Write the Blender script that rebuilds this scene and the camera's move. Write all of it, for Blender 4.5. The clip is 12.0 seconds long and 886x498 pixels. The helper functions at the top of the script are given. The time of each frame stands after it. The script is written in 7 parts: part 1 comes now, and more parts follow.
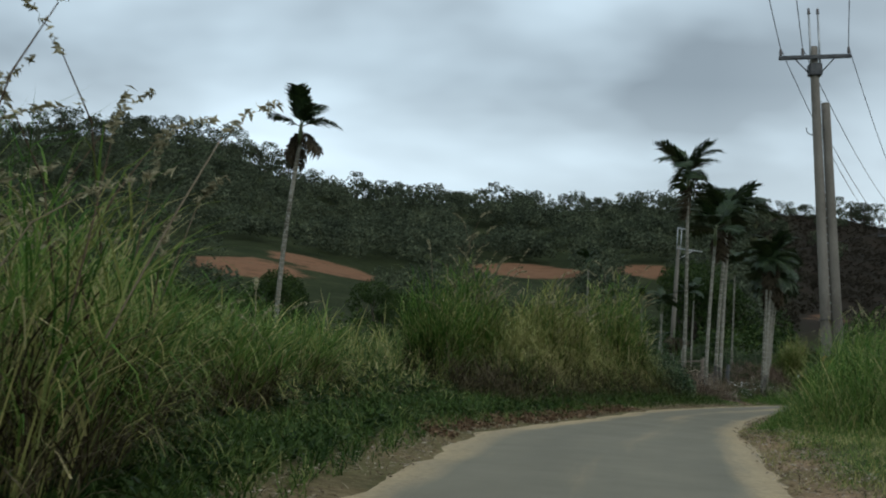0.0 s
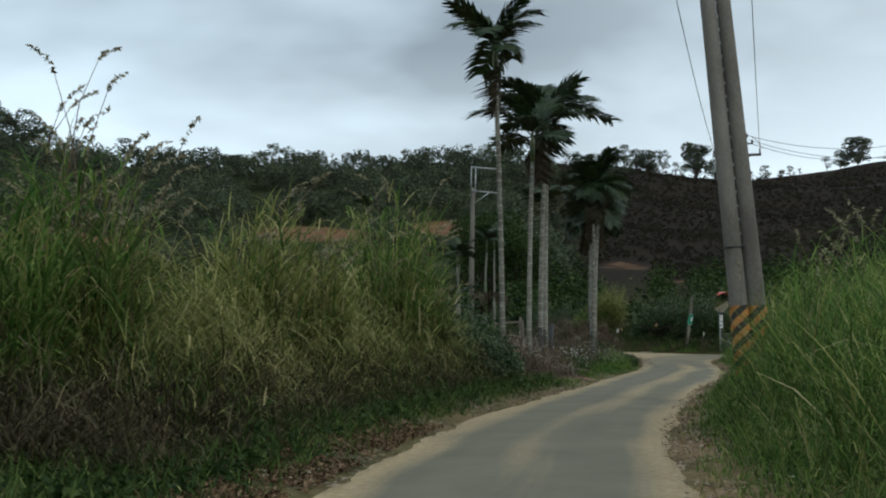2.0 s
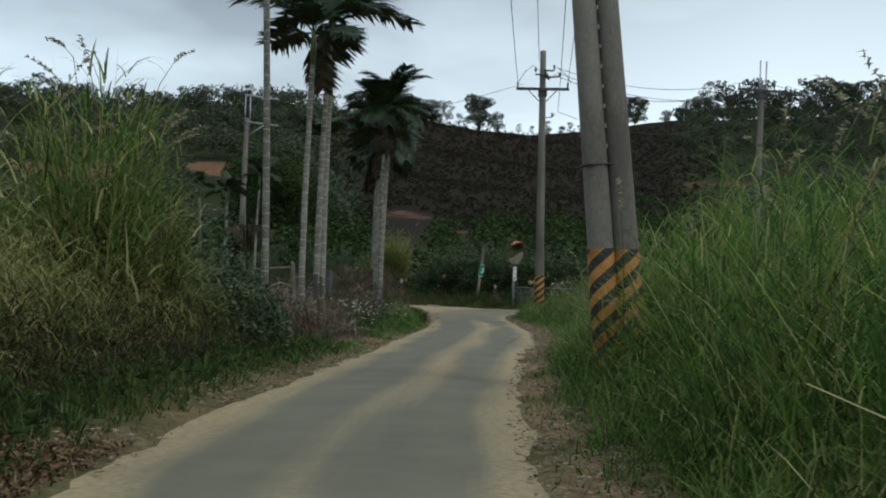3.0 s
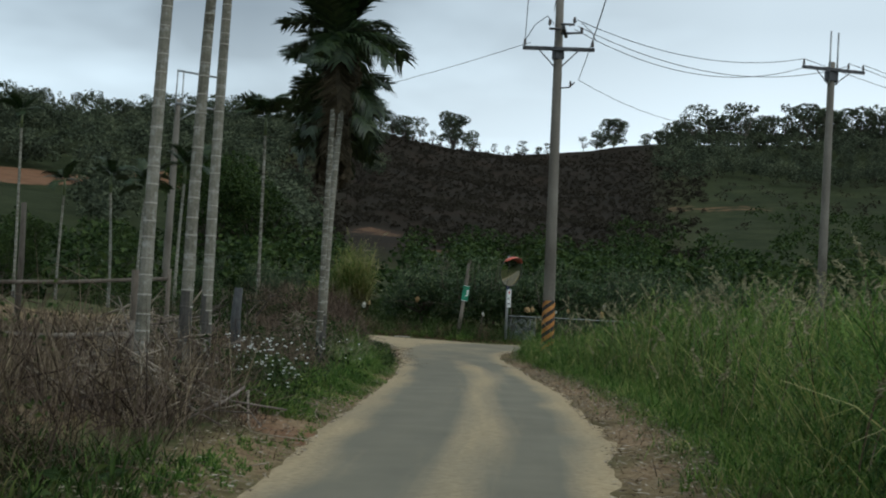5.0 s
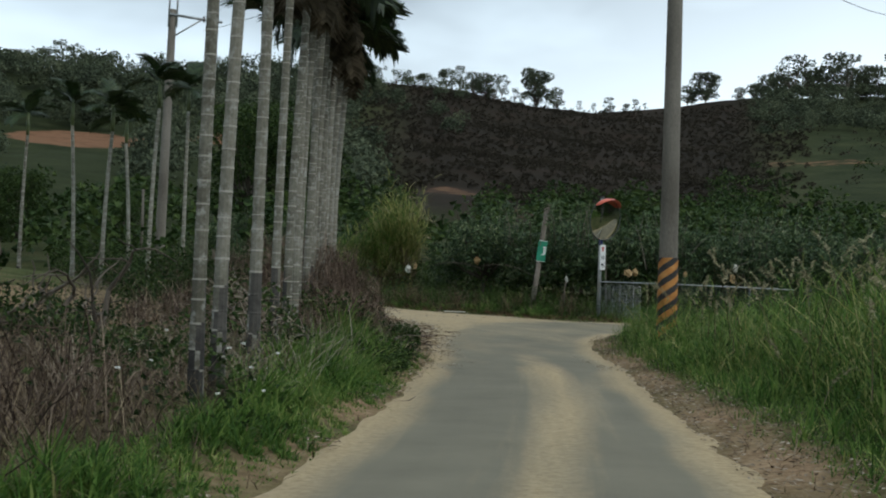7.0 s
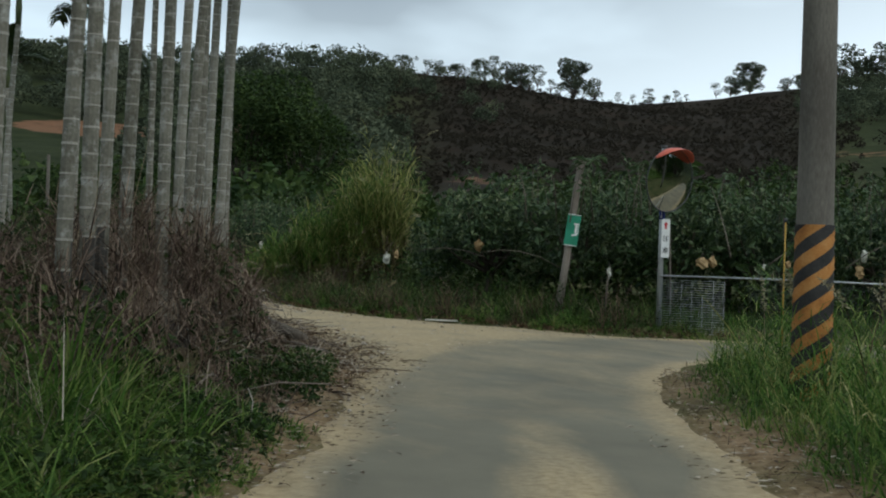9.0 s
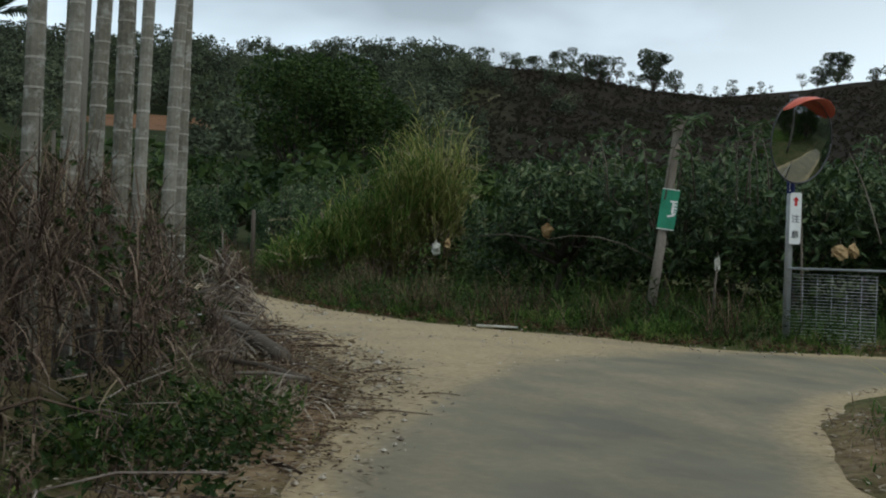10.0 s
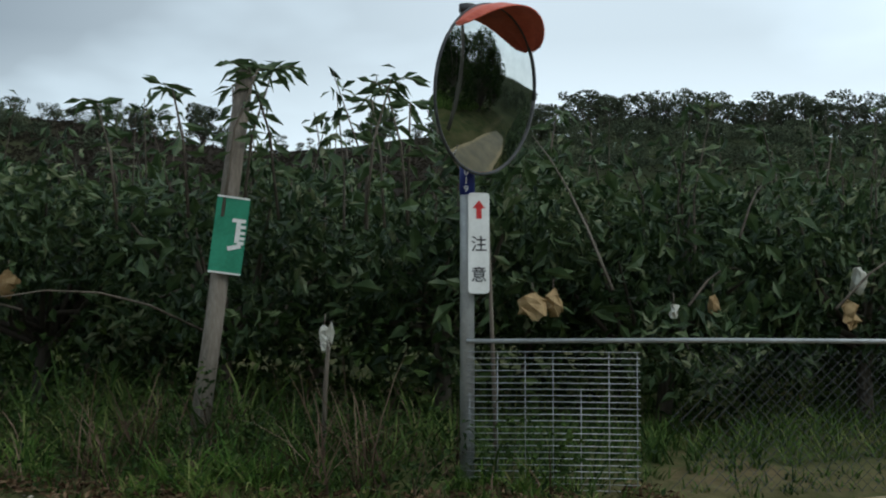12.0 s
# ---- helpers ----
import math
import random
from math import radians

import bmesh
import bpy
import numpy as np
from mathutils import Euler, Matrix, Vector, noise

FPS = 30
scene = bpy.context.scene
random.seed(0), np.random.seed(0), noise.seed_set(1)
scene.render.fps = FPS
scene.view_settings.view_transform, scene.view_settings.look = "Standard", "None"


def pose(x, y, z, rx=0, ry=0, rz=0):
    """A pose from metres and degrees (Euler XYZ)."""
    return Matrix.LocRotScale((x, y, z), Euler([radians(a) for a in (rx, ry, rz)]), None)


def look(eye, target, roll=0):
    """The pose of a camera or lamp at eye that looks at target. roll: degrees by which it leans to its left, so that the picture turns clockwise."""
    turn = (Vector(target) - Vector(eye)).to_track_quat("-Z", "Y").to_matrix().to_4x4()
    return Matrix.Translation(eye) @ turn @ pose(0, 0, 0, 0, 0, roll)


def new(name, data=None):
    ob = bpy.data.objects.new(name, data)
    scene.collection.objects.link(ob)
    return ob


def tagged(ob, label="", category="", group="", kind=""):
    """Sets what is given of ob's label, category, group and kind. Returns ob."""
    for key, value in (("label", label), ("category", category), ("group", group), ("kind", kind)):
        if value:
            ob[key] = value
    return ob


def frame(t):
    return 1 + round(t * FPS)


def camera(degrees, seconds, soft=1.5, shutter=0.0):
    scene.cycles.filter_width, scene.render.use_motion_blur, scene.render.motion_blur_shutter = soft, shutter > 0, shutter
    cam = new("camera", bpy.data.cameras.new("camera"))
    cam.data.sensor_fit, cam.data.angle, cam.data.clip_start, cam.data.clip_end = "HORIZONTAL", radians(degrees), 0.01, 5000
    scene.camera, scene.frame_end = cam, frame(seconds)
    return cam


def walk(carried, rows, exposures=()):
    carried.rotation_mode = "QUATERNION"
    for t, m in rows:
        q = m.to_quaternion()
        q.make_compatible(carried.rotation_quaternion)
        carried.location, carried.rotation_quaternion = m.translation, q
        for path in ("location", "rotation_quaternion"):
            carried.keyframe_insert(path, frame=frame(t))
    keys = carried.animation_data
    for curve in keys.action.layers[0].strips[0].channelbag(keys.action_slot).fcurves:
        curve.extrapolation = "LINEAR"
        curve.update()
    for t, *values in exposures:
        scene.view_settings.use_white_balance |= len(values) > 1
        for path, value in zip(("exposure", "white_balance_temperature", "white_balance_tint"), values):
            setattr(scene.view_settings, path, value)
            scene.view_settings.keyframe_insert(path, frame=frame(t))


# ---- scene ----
cam = camera(38.1, 12.0, soft=2.0, shutter=0.06)
PATH = [
    (0.0, pose(-0.000, -0.000, 1.402, 94.402, -3.401, -0.399)),
    (0.5, pose(0.521, 3.564, 1.461, 93.027, -0.720, -1.387)),
    (1.0, pose(1.044, 7.326, 1.542, 93.580, 0.785, -3.605)),
    (1.5, pose(1.606, 10.935, 1.555, 94.709, 0.376, -5.858)),
    (2.0, pose(2.259, 14.636, 1.572, 93.151, 0.128, -9.524)),
    (2.5, pose(3.096, 18.186, 1.538, 92.020, -0.799, -16.319)),
    (3.0, pose(4.002, 21.555, 1.494, 90.979, -1.422, -19.427)),
    (3.2, pose(4.368, 22.865, 1.488, 90.542, -1.158, -19.912)),
    (4.8, pose(7.826, 33.109, 1.447, 91.970, -2.453, -21.239)),
    (5.0, pose(8.338, 34.362, 1.445, 92.063, -2.700, -20.815)),
    (5.5, pose(9.628, 37.493, 1.401, 92.101, -3.045, -19.806)),
    (6.0, pose(10.970, 40.643, 1.372, 91.599, -2.877, -17.861)),
    (6.5, pose(12.283, 43.674, 1.312, 90.519, -2.141, -16.511)),
    (7.0, pose(13.582, 46.681, 1.291, 90.377, -1.999, -16.952)),
    (7.2, pose(14.060, 47.865, 1.235, 90.479, -2.674, -17.052)),
    (8.8, pose(17.547, 56.388, 1.070, 90.162, -2.243, -15.758)),
    (9.0, pose(17.933, 57.438, 1.029, 90.242, -2.038, -15.289)),
    (9.5, pose(18.827, 60.023, 0.974, 90.421, -1.923, -13.539)),
    (10.0, pose(19.623, 62.444, 0.901, 89.963, -2.032, -11.791)),
    (10.5, pose(20.386, 64.825, 0.845, 88.932, -1.531, -11.381)),
    (11.0, pose(21.140, 66.989, 0.851, 89.364, -0.353, -15.333)),
    (11.5, pose(21.923, 68.943, 0.922, 90.924, 0.124, -23.790)),
    (12.0, pose(22.785, 70.553, 0.970, 92.945, -0.053, -31.518)),
]
walk(cam, PATH, [(0.0, 0.16, 6300, 7), (1.0, 0.28, 6300, 7), (1.5, 0.23, 6300, 7), (5.5, 0.27, 6300, 7), (6.5, 0.42, 6300, 7), (7.0, 0.48, 6350, 8), (9.0, 0.32, 6300, 7), (9.5, 0.28, 6300, 7), (10.0, 0.28, 6350, 8), (10.5, 0.76, 6550, 12), (11.0, 0.72, 6500, 11), (11.5, 0.57, 6350, 8), (12.0, 0.30, 6300, 7)])

# ---- world and sun ----
SUN_EL, SUN_AZ = radians(48), radians(150)
world = bpy.data.worlds.new("overcast_sky")
scene.world = world
world.use_nodes = True


def links(tree):
    return tree.nodes, tree.links.new


def world_nodes():
    n, ln = links(world.node_tree)
    n.clear()
    out, bg = n.new("ShaderNodeOutputWorld"), n.new("ShaderNodeBackground")
    sky = n.new("ShaderNodeTexSky")
    sky.sky_type, sky.sun_disc = "NISHITA", False
    sky.sun_elevation, sky.sun_rotation = SUN_EL, SUN_AZ
    dim = n.new("ShaderNodeVectorMath")
    dim.operation = "SCALE"
    dim.inputs["Scale"].default_value = 0.10
    ln(sky.outputs[0], dim.inputs[0])
    tc, sep = n.new("ShaderNodeTexCoord"), n.new("ShaderNodeSeparateXYZ")
    ln(tc.outputs["Generated"], sep.inputs[0])
    up = n.new("ShaderNodeMath")
    up.operation, up.inputs[1].default_value = "ADD", 0.16
    ln(sep.outputs["Z"], up.inputs[0])
    hi = n.new("ShaderNodeMath")
    hi.operation, hi.inputs[1].default_value = "MAXIMUM", 0.06
    ln(up.outputs[0], hi.inputs[0])
    dx, dy = n.new("ShaderNodeMath"), n.new("ShaderNodeMath")
    for d, k in ((dx, "X"), (dy, "Y")):
        d.operation = "DIVIDE"
        ln(sep.outputs[k], d.inputs[0])
        ln(hi.outputs[0], d.inputs[1])
    comb = n.new("ShaderNodeCombineXYZ")
    ln(dx.outputs[0], comb.inputs[0])
    ln(dy.outputs[0], comb.inputs[1])
    no = n.new("ShaderNodeTexNoise")
    no.inputs["Scale"].default_value, no.inputs["Detail"].default_value = 0.58, 5.0
    no.inputs["Roughness"].default_value, no.inputs["Distortion"].default_value = 0.5, 0.25
    ln(comb.outputs[0], no.inputs["Vector"])
    ramp = n.new("ShaderNodeValToRGB")
    ramp.color_ramp.elements[0].position, ramp.color_ramp.elements[1].position = 0.41, 0.60
    ramp.color_ramp.elements[0].color = (0.27, 0.315, 0.35, 1)
    ramp.color_ramp.elements[1].color = (0.80, 0.95, 1.05, 1)
    # two grey banks of cloud lying over the valley
    shade = no.outputs["Fac"]
    for (cx, cy), (rx, ry), deep in (((0.28, 2.55), (0.62, 0.62), 0.115), ((1.05, 1.95), (0.5, 0.42), 0.07)):
        mp = n.new("ShaderNodeMapping")
        mp.vector_type = "TEXTURE"
        mp.inputs["Location"].default_value, mp.inputs["Scale"].default_value = (cx, cy, 0), (rx, ry, 1)
        ln(comb.outputs[0], mp.inputs[0])
        far = n.new("ShaderNodeVectorMath")
        far.operation = "LENGTH"
        ln(mp.outputs[0], far.inputs[0])
        lump = n.new("ShaderNodeMapRange")
        lump.interpolation_type = "SMOOTHSTEP"
        lump.inputs["From Min"].default_value, lump.inputs["From Max"].default_value = 0.35, 1.15
        lump.inputs["To Min"].default_value, lump.inputs["To Max"].default_value = deep, 0.0
        ln(far.outputs["Value"], lump.inputs["Value"])
        less = n.new("ShaderNodeMath")
        less.operation = "SUBTRACT"
        ln(shade, less.inputs[0])
        ln(lump.outputs[0], less.inputs[1])
        shade = less.outputs[0]
    ln(shade, ramp.inputs[0])
    low = n.new("ShaderNodeMapRange")
    low.inputs["From Min"].default_value, low.inputs["From Max"].default_value = 0.05, 0.21
    low.inputs["To Min"].default_value, low.inputs["To Max"].default_value = 0.72, 0.0
    ln(sep.outputs["Z"], low.inputs["Value"])
    haze = n.new("ShaderNodeMix")
    haze.data_type = "RGBA"
    side = n.new("ShaderNodeMapRange")
    side.inputs["From Min"].default_value, side.inputs["From Max"].default_value = 0.2, 0.55
    side.inputs["To Min"].default_value, side.inputs["To Max"].default_value = 0.0, 0.55
    ln(sep.outputs["X"], side.inputs["Value"])
    veil = n.new("ShaderNodeMath")
    veil.operation, veil.use_clamp = "ADD", True
    ln(low.outputs[0], veil.inputs[0])
    ln(side.outputs[0], veil.inputs[1])
    ln(veil.outputs[0], haze.inputs["Factor"])
    ln(ramp.outputs[0], haze.inputs["A"])
    haze.inputs["B"].default_value = (0.86, 0.97, 1.04, 1)
    mix = n.new("ShaderNodeMix")
    mix.data_type = "RGBA"
    mix.inputs["Factor"].default_value = 0.88
    ln(dim.outputs[0], mix.inputs["A"])
    ln(haze.outputs["Result"], mix.inputs["B"])
    ln(mix.outputs["Result"], bg.inputs[0])
    bg.inputs[1].default_value = 1.0
    ln(bg.outputs[0], out.inputs[0])


world_nodes()
sun_lamp = bpy.data.lights.new("sun", "SUN")
sun_lamp.energy, sun_lamp.angle, sun_lamp.color = 0.7, radians(14), (1.0, 0.96, 0.90)
sun = new("sun", sun_lamp)
sun.matrix_world = look((0, 0, 300), (-300 * math.sin(SUN_AZ) / math.tan(SUN_EL), -300 * math.cos(SUN_AZ) / math.tan(SUN_EL), 0))

# ---- materials ----
def noise_node(n, ln, vec, scale, detail=4.0, rough=0.55):
    t = n.new("ShaderNodeTexNoise")
    t.inputs["Scale"].default_value, t.inputs["Detail"].default_value, t.inputs["Roughness"].default_value = scale, detail, rough
    ln(vec, t.inputs["Vector"])
    return t.outputs["Fac"]


def ramp_node(n, ln, fac, stops):
    r = n.new("ShaderNodeValToRGB")
    els = r.color_ramp.elements
    while len(els) < len(stops):
        els.new(0.5)
    for e, (p, c) in zip(els, stops):
        e.position, e.color = p, (*c, 1)
    ln(fac, r.inputs[0])
    return r.outputs[0]


def mix_node(n, ln, fac, a, b, mode="MIX"):
    m = n.new("ShaderNodeMix")
    m.data_type, m.blend_type = "RGBA", mode
    for sock, v in (("Factor", fac), ("A", a), ("B", b)):
        if isinstance(v, (int, float)):
            m.inputs[sock].default_value = v
        elif isinstance(v, tuple):
            m.inputs[sock].default_value = (*v, 1)
        else:
            ln(v, m.inputs[sock])
    return m.outputs["Result"]


def math_node(n, ln, op, a, b=0.0, clamp=False):
    m = n.new("ShaderNodeMath")
    m.operation, m.use_clamp = op, clamp
    for i, v in enumerate((a, b)):
        if isinstance(v, (int, float)):
            m.inputs[i].default_value = v
        else:
            ln(v, m.inputs[i])
    return m.outputs[0]


def material(name, stops, scale=6.0, fine=60.0, rough=0.8, bump=0.3, bump_scale=40.0, bump_dist=0.01, metal=0.0, random_by="", spread=0.35,
             spec=0.3, thin=0.0, stretch=(1, 1, 1), rough_vary=0.12, paint=None):
    """A surface whose colour runs over stops by noise at two scales; random_by 'object' or 'island' shifts it piece by piece; thin lets light through."""
    m = bpy.data.materials.new(name)
    m.use_nodes = True
    n, ln = links(m.node_tree)
    bsdf, out = n["Principled BSDF"], n["Material Output"]
    tc, mp = n.new("ShaderNodeTexCoord"), n.new("ShaderNodeMapping")
    mp.inputs["Scale"].default_value = stretch
    ln(tc.outputs["Object"], mp.inputs[0])
    vec = mp.outputs[0]
    big, small = noise_node(n, ln, vec, scale), noise_node(n, ln, vec, fine, 3.0)
    fac = math_node(n, ln, "ADD", math_node(n, ln, "MULTIPLY", big, 1.15), math_node(n, ln, "MULTIPLY", small, 0.55))
    fac = math_node(n, ln, "SUBTRACT", fac, 0.35)
    if random_by:
        rnd = n.new("ShaderNodeObjectInfo").outputs["Random"] if random_by == "object" else n.new("ShaderNodeNewGeometry").outputs["Random Per Island"]
        fac = math_node(n, ln, "ADD", fac, math_node(n, ln, "MULTIPLY", math_node(n, ln, "SUBTRACT", rnd, 0.5), spread))
    col = ramp_node(n, ln, fac, stops)
    if paint:
        col = paint(n, ln, vec, col)
    ln(col, bsdf.inputs["Base Color"])
    bsdf.inputs["Metallic"].default_value = metal
    bsdf.inputs["Specular IOR Level"].default_value = spec
    ln(math_node(n, ln, "ADD", rough - rough_vary / 2, math_node(n, ln, "MULTIPLY", small, rough_vary), True), bsdf.inputs["Roughness"])
    if bump:
        b = n.new("ShaderNodeBump")
        b.inputs["Strength"].default_value, b.inputs["Distance"].default_value = bump, bump_dist
        ln(noise_node(n, ln, vec, bump_scale, 5.0), b.inputs["Height"])
        ln(b.outputs[0], bsdf.inputs["Normal"])
    if thin:
        tr, mx = n.new("ShaderNodeBsdfTranslucent"), n.new("ShaderNodeMixShader")
        ln(col, tr.inputs["Color"])
        mx.inputs[0].default_value = thin
        ln(bsdf.outputs[0], mx.inputs[1])
        ln(tr.outputs[0], mx.inputs[2])
        ln(mx.outputs[0], out.inputs["Surface"])
    return m


def attr(n, name):
    a = n.new("ShaderNodeAttribute")
    a.attribute_name = name
    return a.outputs["Fac"]


def ground_paint(n, ln, vec, col):
    """Bare red earth, pale dry field and dark scrub, by the masks of the ground sheet."""
    patch = noise_node(n, ln, vec, 0.35, 5.0, 0.7)
    soil = ramp_node(n, ln, patch, [(0.3, (0.112, 0.060, 0.034)), (0.55, (0.185, 0.098, 0.056)), (0.72, (0.085, 0.07, 0.040))])
    scrub = ramp_node(n, ln, noise_node(n, ln, vec, 0.12, 6.0, 0.7), [(0.28, (0.0160, 0.0135, 0.0100)), (0.5, (0.0225, 0.0182, 0.0132)), (0.64, (0.028, 0.0195, 0.0138)), (0.8, (0.018, 0.0180, 0.0112))])
    col = mix_node(n, ln, attr(n, "scrub"), col, scrub)
    wild = ramp_node(n, ln, noise_node(n, ln, vec, 0.16, 6.0, 0.7), [(0.3, (0.016, 0.021, 0.009)), (0.55, (0.030, 0.037, 0.016)), (0.8, (0.060, 0.062, 0.028))])
    col = mix_node(n, ln, math_node(n, ln, "MULTIPLY", attr(n, "wild"), math_node(n, ln, "SUBTRACT", 1.0, attr(n, "scrub"))), col, wild)
    litter = ramp_node(n, ln, noise_node(n, ln, vec, 7.0, 6.0, 0.75), [(0.28, (0.105, 0.062, 0.037)), (0.5, (0.255, 0.170, 0.100)), (0.75, (0.45, 0.335, 0.21))])
    edge = math_node(n, ln, "MULTIPLY", math_node(n, ln, "SUBTRACT", math_node(n, ln, "ADD", attr(n, "soil"), patch), 0.85), 4.0, True)
    col = mix_node(n, ln, edge, col, soil)
    return mix_node(n, ln, attr(n, "litter"), col, litter)


def road_paint(n, ln, vec, col):
    """Pale sand drifted over worn asphalt, by the sand mask, broken up by noise; tar patches and grit."""
    lane = n.new("ShaderNodeCombineXYZ")
    ln(attr(n, "across"), lane.inputs[0])
    ln(attr(n, "along"), lane.inputs[1])
    grit = noise_node(n, ln, lane.outputs[0], 3.2, 5.0, 0.65)
    soft = noise_node(n, ln, lane.outputs[0], 0.9, 4.0, 0.6)
    streak = noise_node(n, ln, lane.outputs[0], 1.8, 4.0, 0.55)
    col = mix_node(n, ln, 1.0, col, ramp_node(n, ln, streak, [(0.3, (0.92, 0.925, 0.925)), (0.7, (1.06, 1.05, 1.03))]), "MULTIPLY")
    sand = ramp_node(n, ln, noise_node(n, ln, vec, 14.0, 5.0, 0.7), [(0.25, (0.215, 0.152, 0.080)), (0.5, (0.352, 0.266, 0.148)), (0.75, (0.48, 0.376, 0.230))])
    f = math_node(n, ln, "ADD", attr(n, "sand"), math_node(n, ln, "MULTIPLY", math_node(n, ln, "SUBTRACT", grit, 0.5), 0.9))
    f = math_node(n, ln, "ADD", f, math_node(n, ln, "MULTIPLY", math_node(n, ln, "SUBTRACT", soft, 0.5), 0.7))
    f = math_node(n, ln, "MULTIPLY", math_node(n, ln, "SUBTRACT", f, 0.18), 1.15, True)
    return mix_node(n, ln, f, col, sand)


M = {}
M["ground"] = material("earth_and_grass", [(0.3, (0.030, 0.038, 0.014)), (0.5, (0.065, 0.075, 0.028)), (0.7, (0.105, 0.085, 0.042))], scale=0.8, fine=12,
                       rough=0.97, bump=0.6, bump_scale=9, bump_dist=0.06, spec=0.03, paint=ground_paint)
M["road"] = material("worn_asphalt", [(0.2, (0.130, 0.117, 0.083)), (0.5, (0.153, 0.138, 0.098)), (0.8, (0.176, 0.159, 0.113))], scale=1.1, fine=90,
                     rough=0.88, bump=0.25, bump_scale=120, bump_dist=0.004, spec=0.25, paint=road_paint)
M["grass"] = material("green_grass", [(0.2, (0.036, 0.080, 0.016)), (0.5, (0.088, 0.170, 0.032)), (0.75, (0.180, 0.255, 0.060)), (0.95, (0.33, 0.335, 0.13))], scale=0.7, fine=5,
                      rough=0.6, bump=0, random_by="island", spread=0.7, thin=0.42, spec=0.10)
M["grass_dark"] = material("dark_green_weeds", [(0.2, (0.022, 0.046, 0.011)), (0.5, (0.050, 0.092, 0.020)), (0.75, (0.100, 0.150, 0.036)), (0.95, (0.20, 0.205, 0.075))], scale=0.7, fine=5,
                           rough=0.6, bump=0, random_by="island", spread=0.7, thin=0.35, spec=0.10)
M["grass_yellow"] = material("yellowing_grass", [(0.2, (0.105, 0.130, 0.032)), (0.5, (0.245, 0.255, 0.075)), (0.75, (0.39, 0.355, 0.135)), (0.95, (0.50, 0.43, 0.22))], scale=0.7, fine=5,
                             rough=0.65, bump=0, random_by="island", spread=0.8, thin=0.35, spec=0.2)
M["straw"] = material("dead_straw", [(0.2, (0.060, 0.040, 0.026)), (0.5, (0.135, 0.095, 0.062)), (0.8, (0.27, 0.215, 0.15))], scale=2, fine=14, rough=0.9, bump=0,
                      random_by="island", spread=0.8, thin=0.15, spec=0.1)
M["dry_weed"] = material("dead_weed_stalks", [(0.2, (0.038, 0.026, 0.020)), (0.5, (0.085, 0.060, 0.044)), (0.8, (0.19, 0.145, 0.105))], scale=2, fine=14, rough=0.9, bump=0,
                         random_by="island", spread=0.8, thin=0.15, spec=0.1)
M["creeper"] = material("dead_creeper", [(0.2, (0.056, 0.036, 0.026)), (0.5, (0.118, 0.080, 0.058)), (0.85, (0.26, 0.195, 0.145))], scale=1.2, fine=14, rough=0.9, bump=0, random_by="island", spread=0.8, thin=0.15, spec=0.1)
M["creeper_light"] = material("reddish_dry_weeds", [(0.2, (0.055, 0.034, 0.024)), (0.5, (0.115, 0.074, 0.052)), (0.85, (0.21, 0.150, 0.105))], scale=1.2, fine=14, rough=0.9, bump=0, random_by="island", spread=0.8, thin=0.15, spec=0.1)
M["stalk"] = material("tan_dead_stalks", [(0.2, (0.070, 0.052, 0.032)), (0.5, (0.145, 0.110, 0.068)), (0.85, (0.31, 0.245, 0.16))], scale=3, fine=20, rough=0.85, bump=0, random_by="island", spread=0.8, thin=0.2, spec=0.12)
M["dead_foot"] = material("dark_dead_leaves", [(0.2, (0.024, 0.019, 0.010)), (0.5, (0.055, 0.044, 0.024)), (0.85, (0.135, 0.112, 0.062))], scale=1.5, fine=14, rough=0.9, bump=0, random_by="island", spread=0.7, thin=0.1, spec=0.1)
M["bleached"] = material("bleached_straw", [(0.2, (0.16, 0.125, 0.09)), (0.5, (0.29, 0.24, 0.18)), (0.85, (0.46, 0.40, 0.32))], scale=3, fine=20, rough=0.85, bump=0,
                          random_by="island", spread=0.8, thin=0.2, spec=0.15)
M["husk"] = material("trodden_husks", [(0.2, (0.045, 0.026, 0.014)), (0.5, (0.105, 0.062, 0.034)), (0.85, (0.23, 0.155, 0.095))], scale=3, fine=20, rough=0.9, bump=0, random_by="island", spread=0.8, spec=0.1)
M["twig"] = material("grey_dead_twigs", [(0.2, (0.060, 0.046, 0.038)), (0.5, (0.125, 0.100, 0.083)), (0.85, (0.30, 0.26, 0.22))], scale=3, fine=30, rough=0.9, bump=0,
                     random_by="island", spread=0.8, spec=0.15)
M["plume"] = material("seed_plume", [(0.2, (0.13, 0.115, 0.065)), (0.8, (0.40, 0.36, 0.23))], scale=4, fine=30, rough=0.9, bump=0, random_by="island", spread=0.6, thin=0.3, spec=0.1)
M["leaf_dark"] = material("dark_foliage", [(0.2, (0.013, 0.026, 0.007)), (0.5, (0.030, 0.054, 0.014)), (0.85, (0.068, 0.096, 0.026))], scale=0.5, fine=4, rough=0.6, bump=0,
                          random_by="island", spread=0.6, thin=0.2, spec=0.10)
M["leaf_far"] = material("far_foliage", [(0.25, (0.026, 0.034, 0.022)), (0.5, (0.066, 0.080, 0.048)), (0.78, (0.135, 0.152, 0.088))], scale=0.16, fine=0.7, rough=0.85, bump=0,
                         random_by="island", spread=0.12, thin=0.1, spec=0.1)
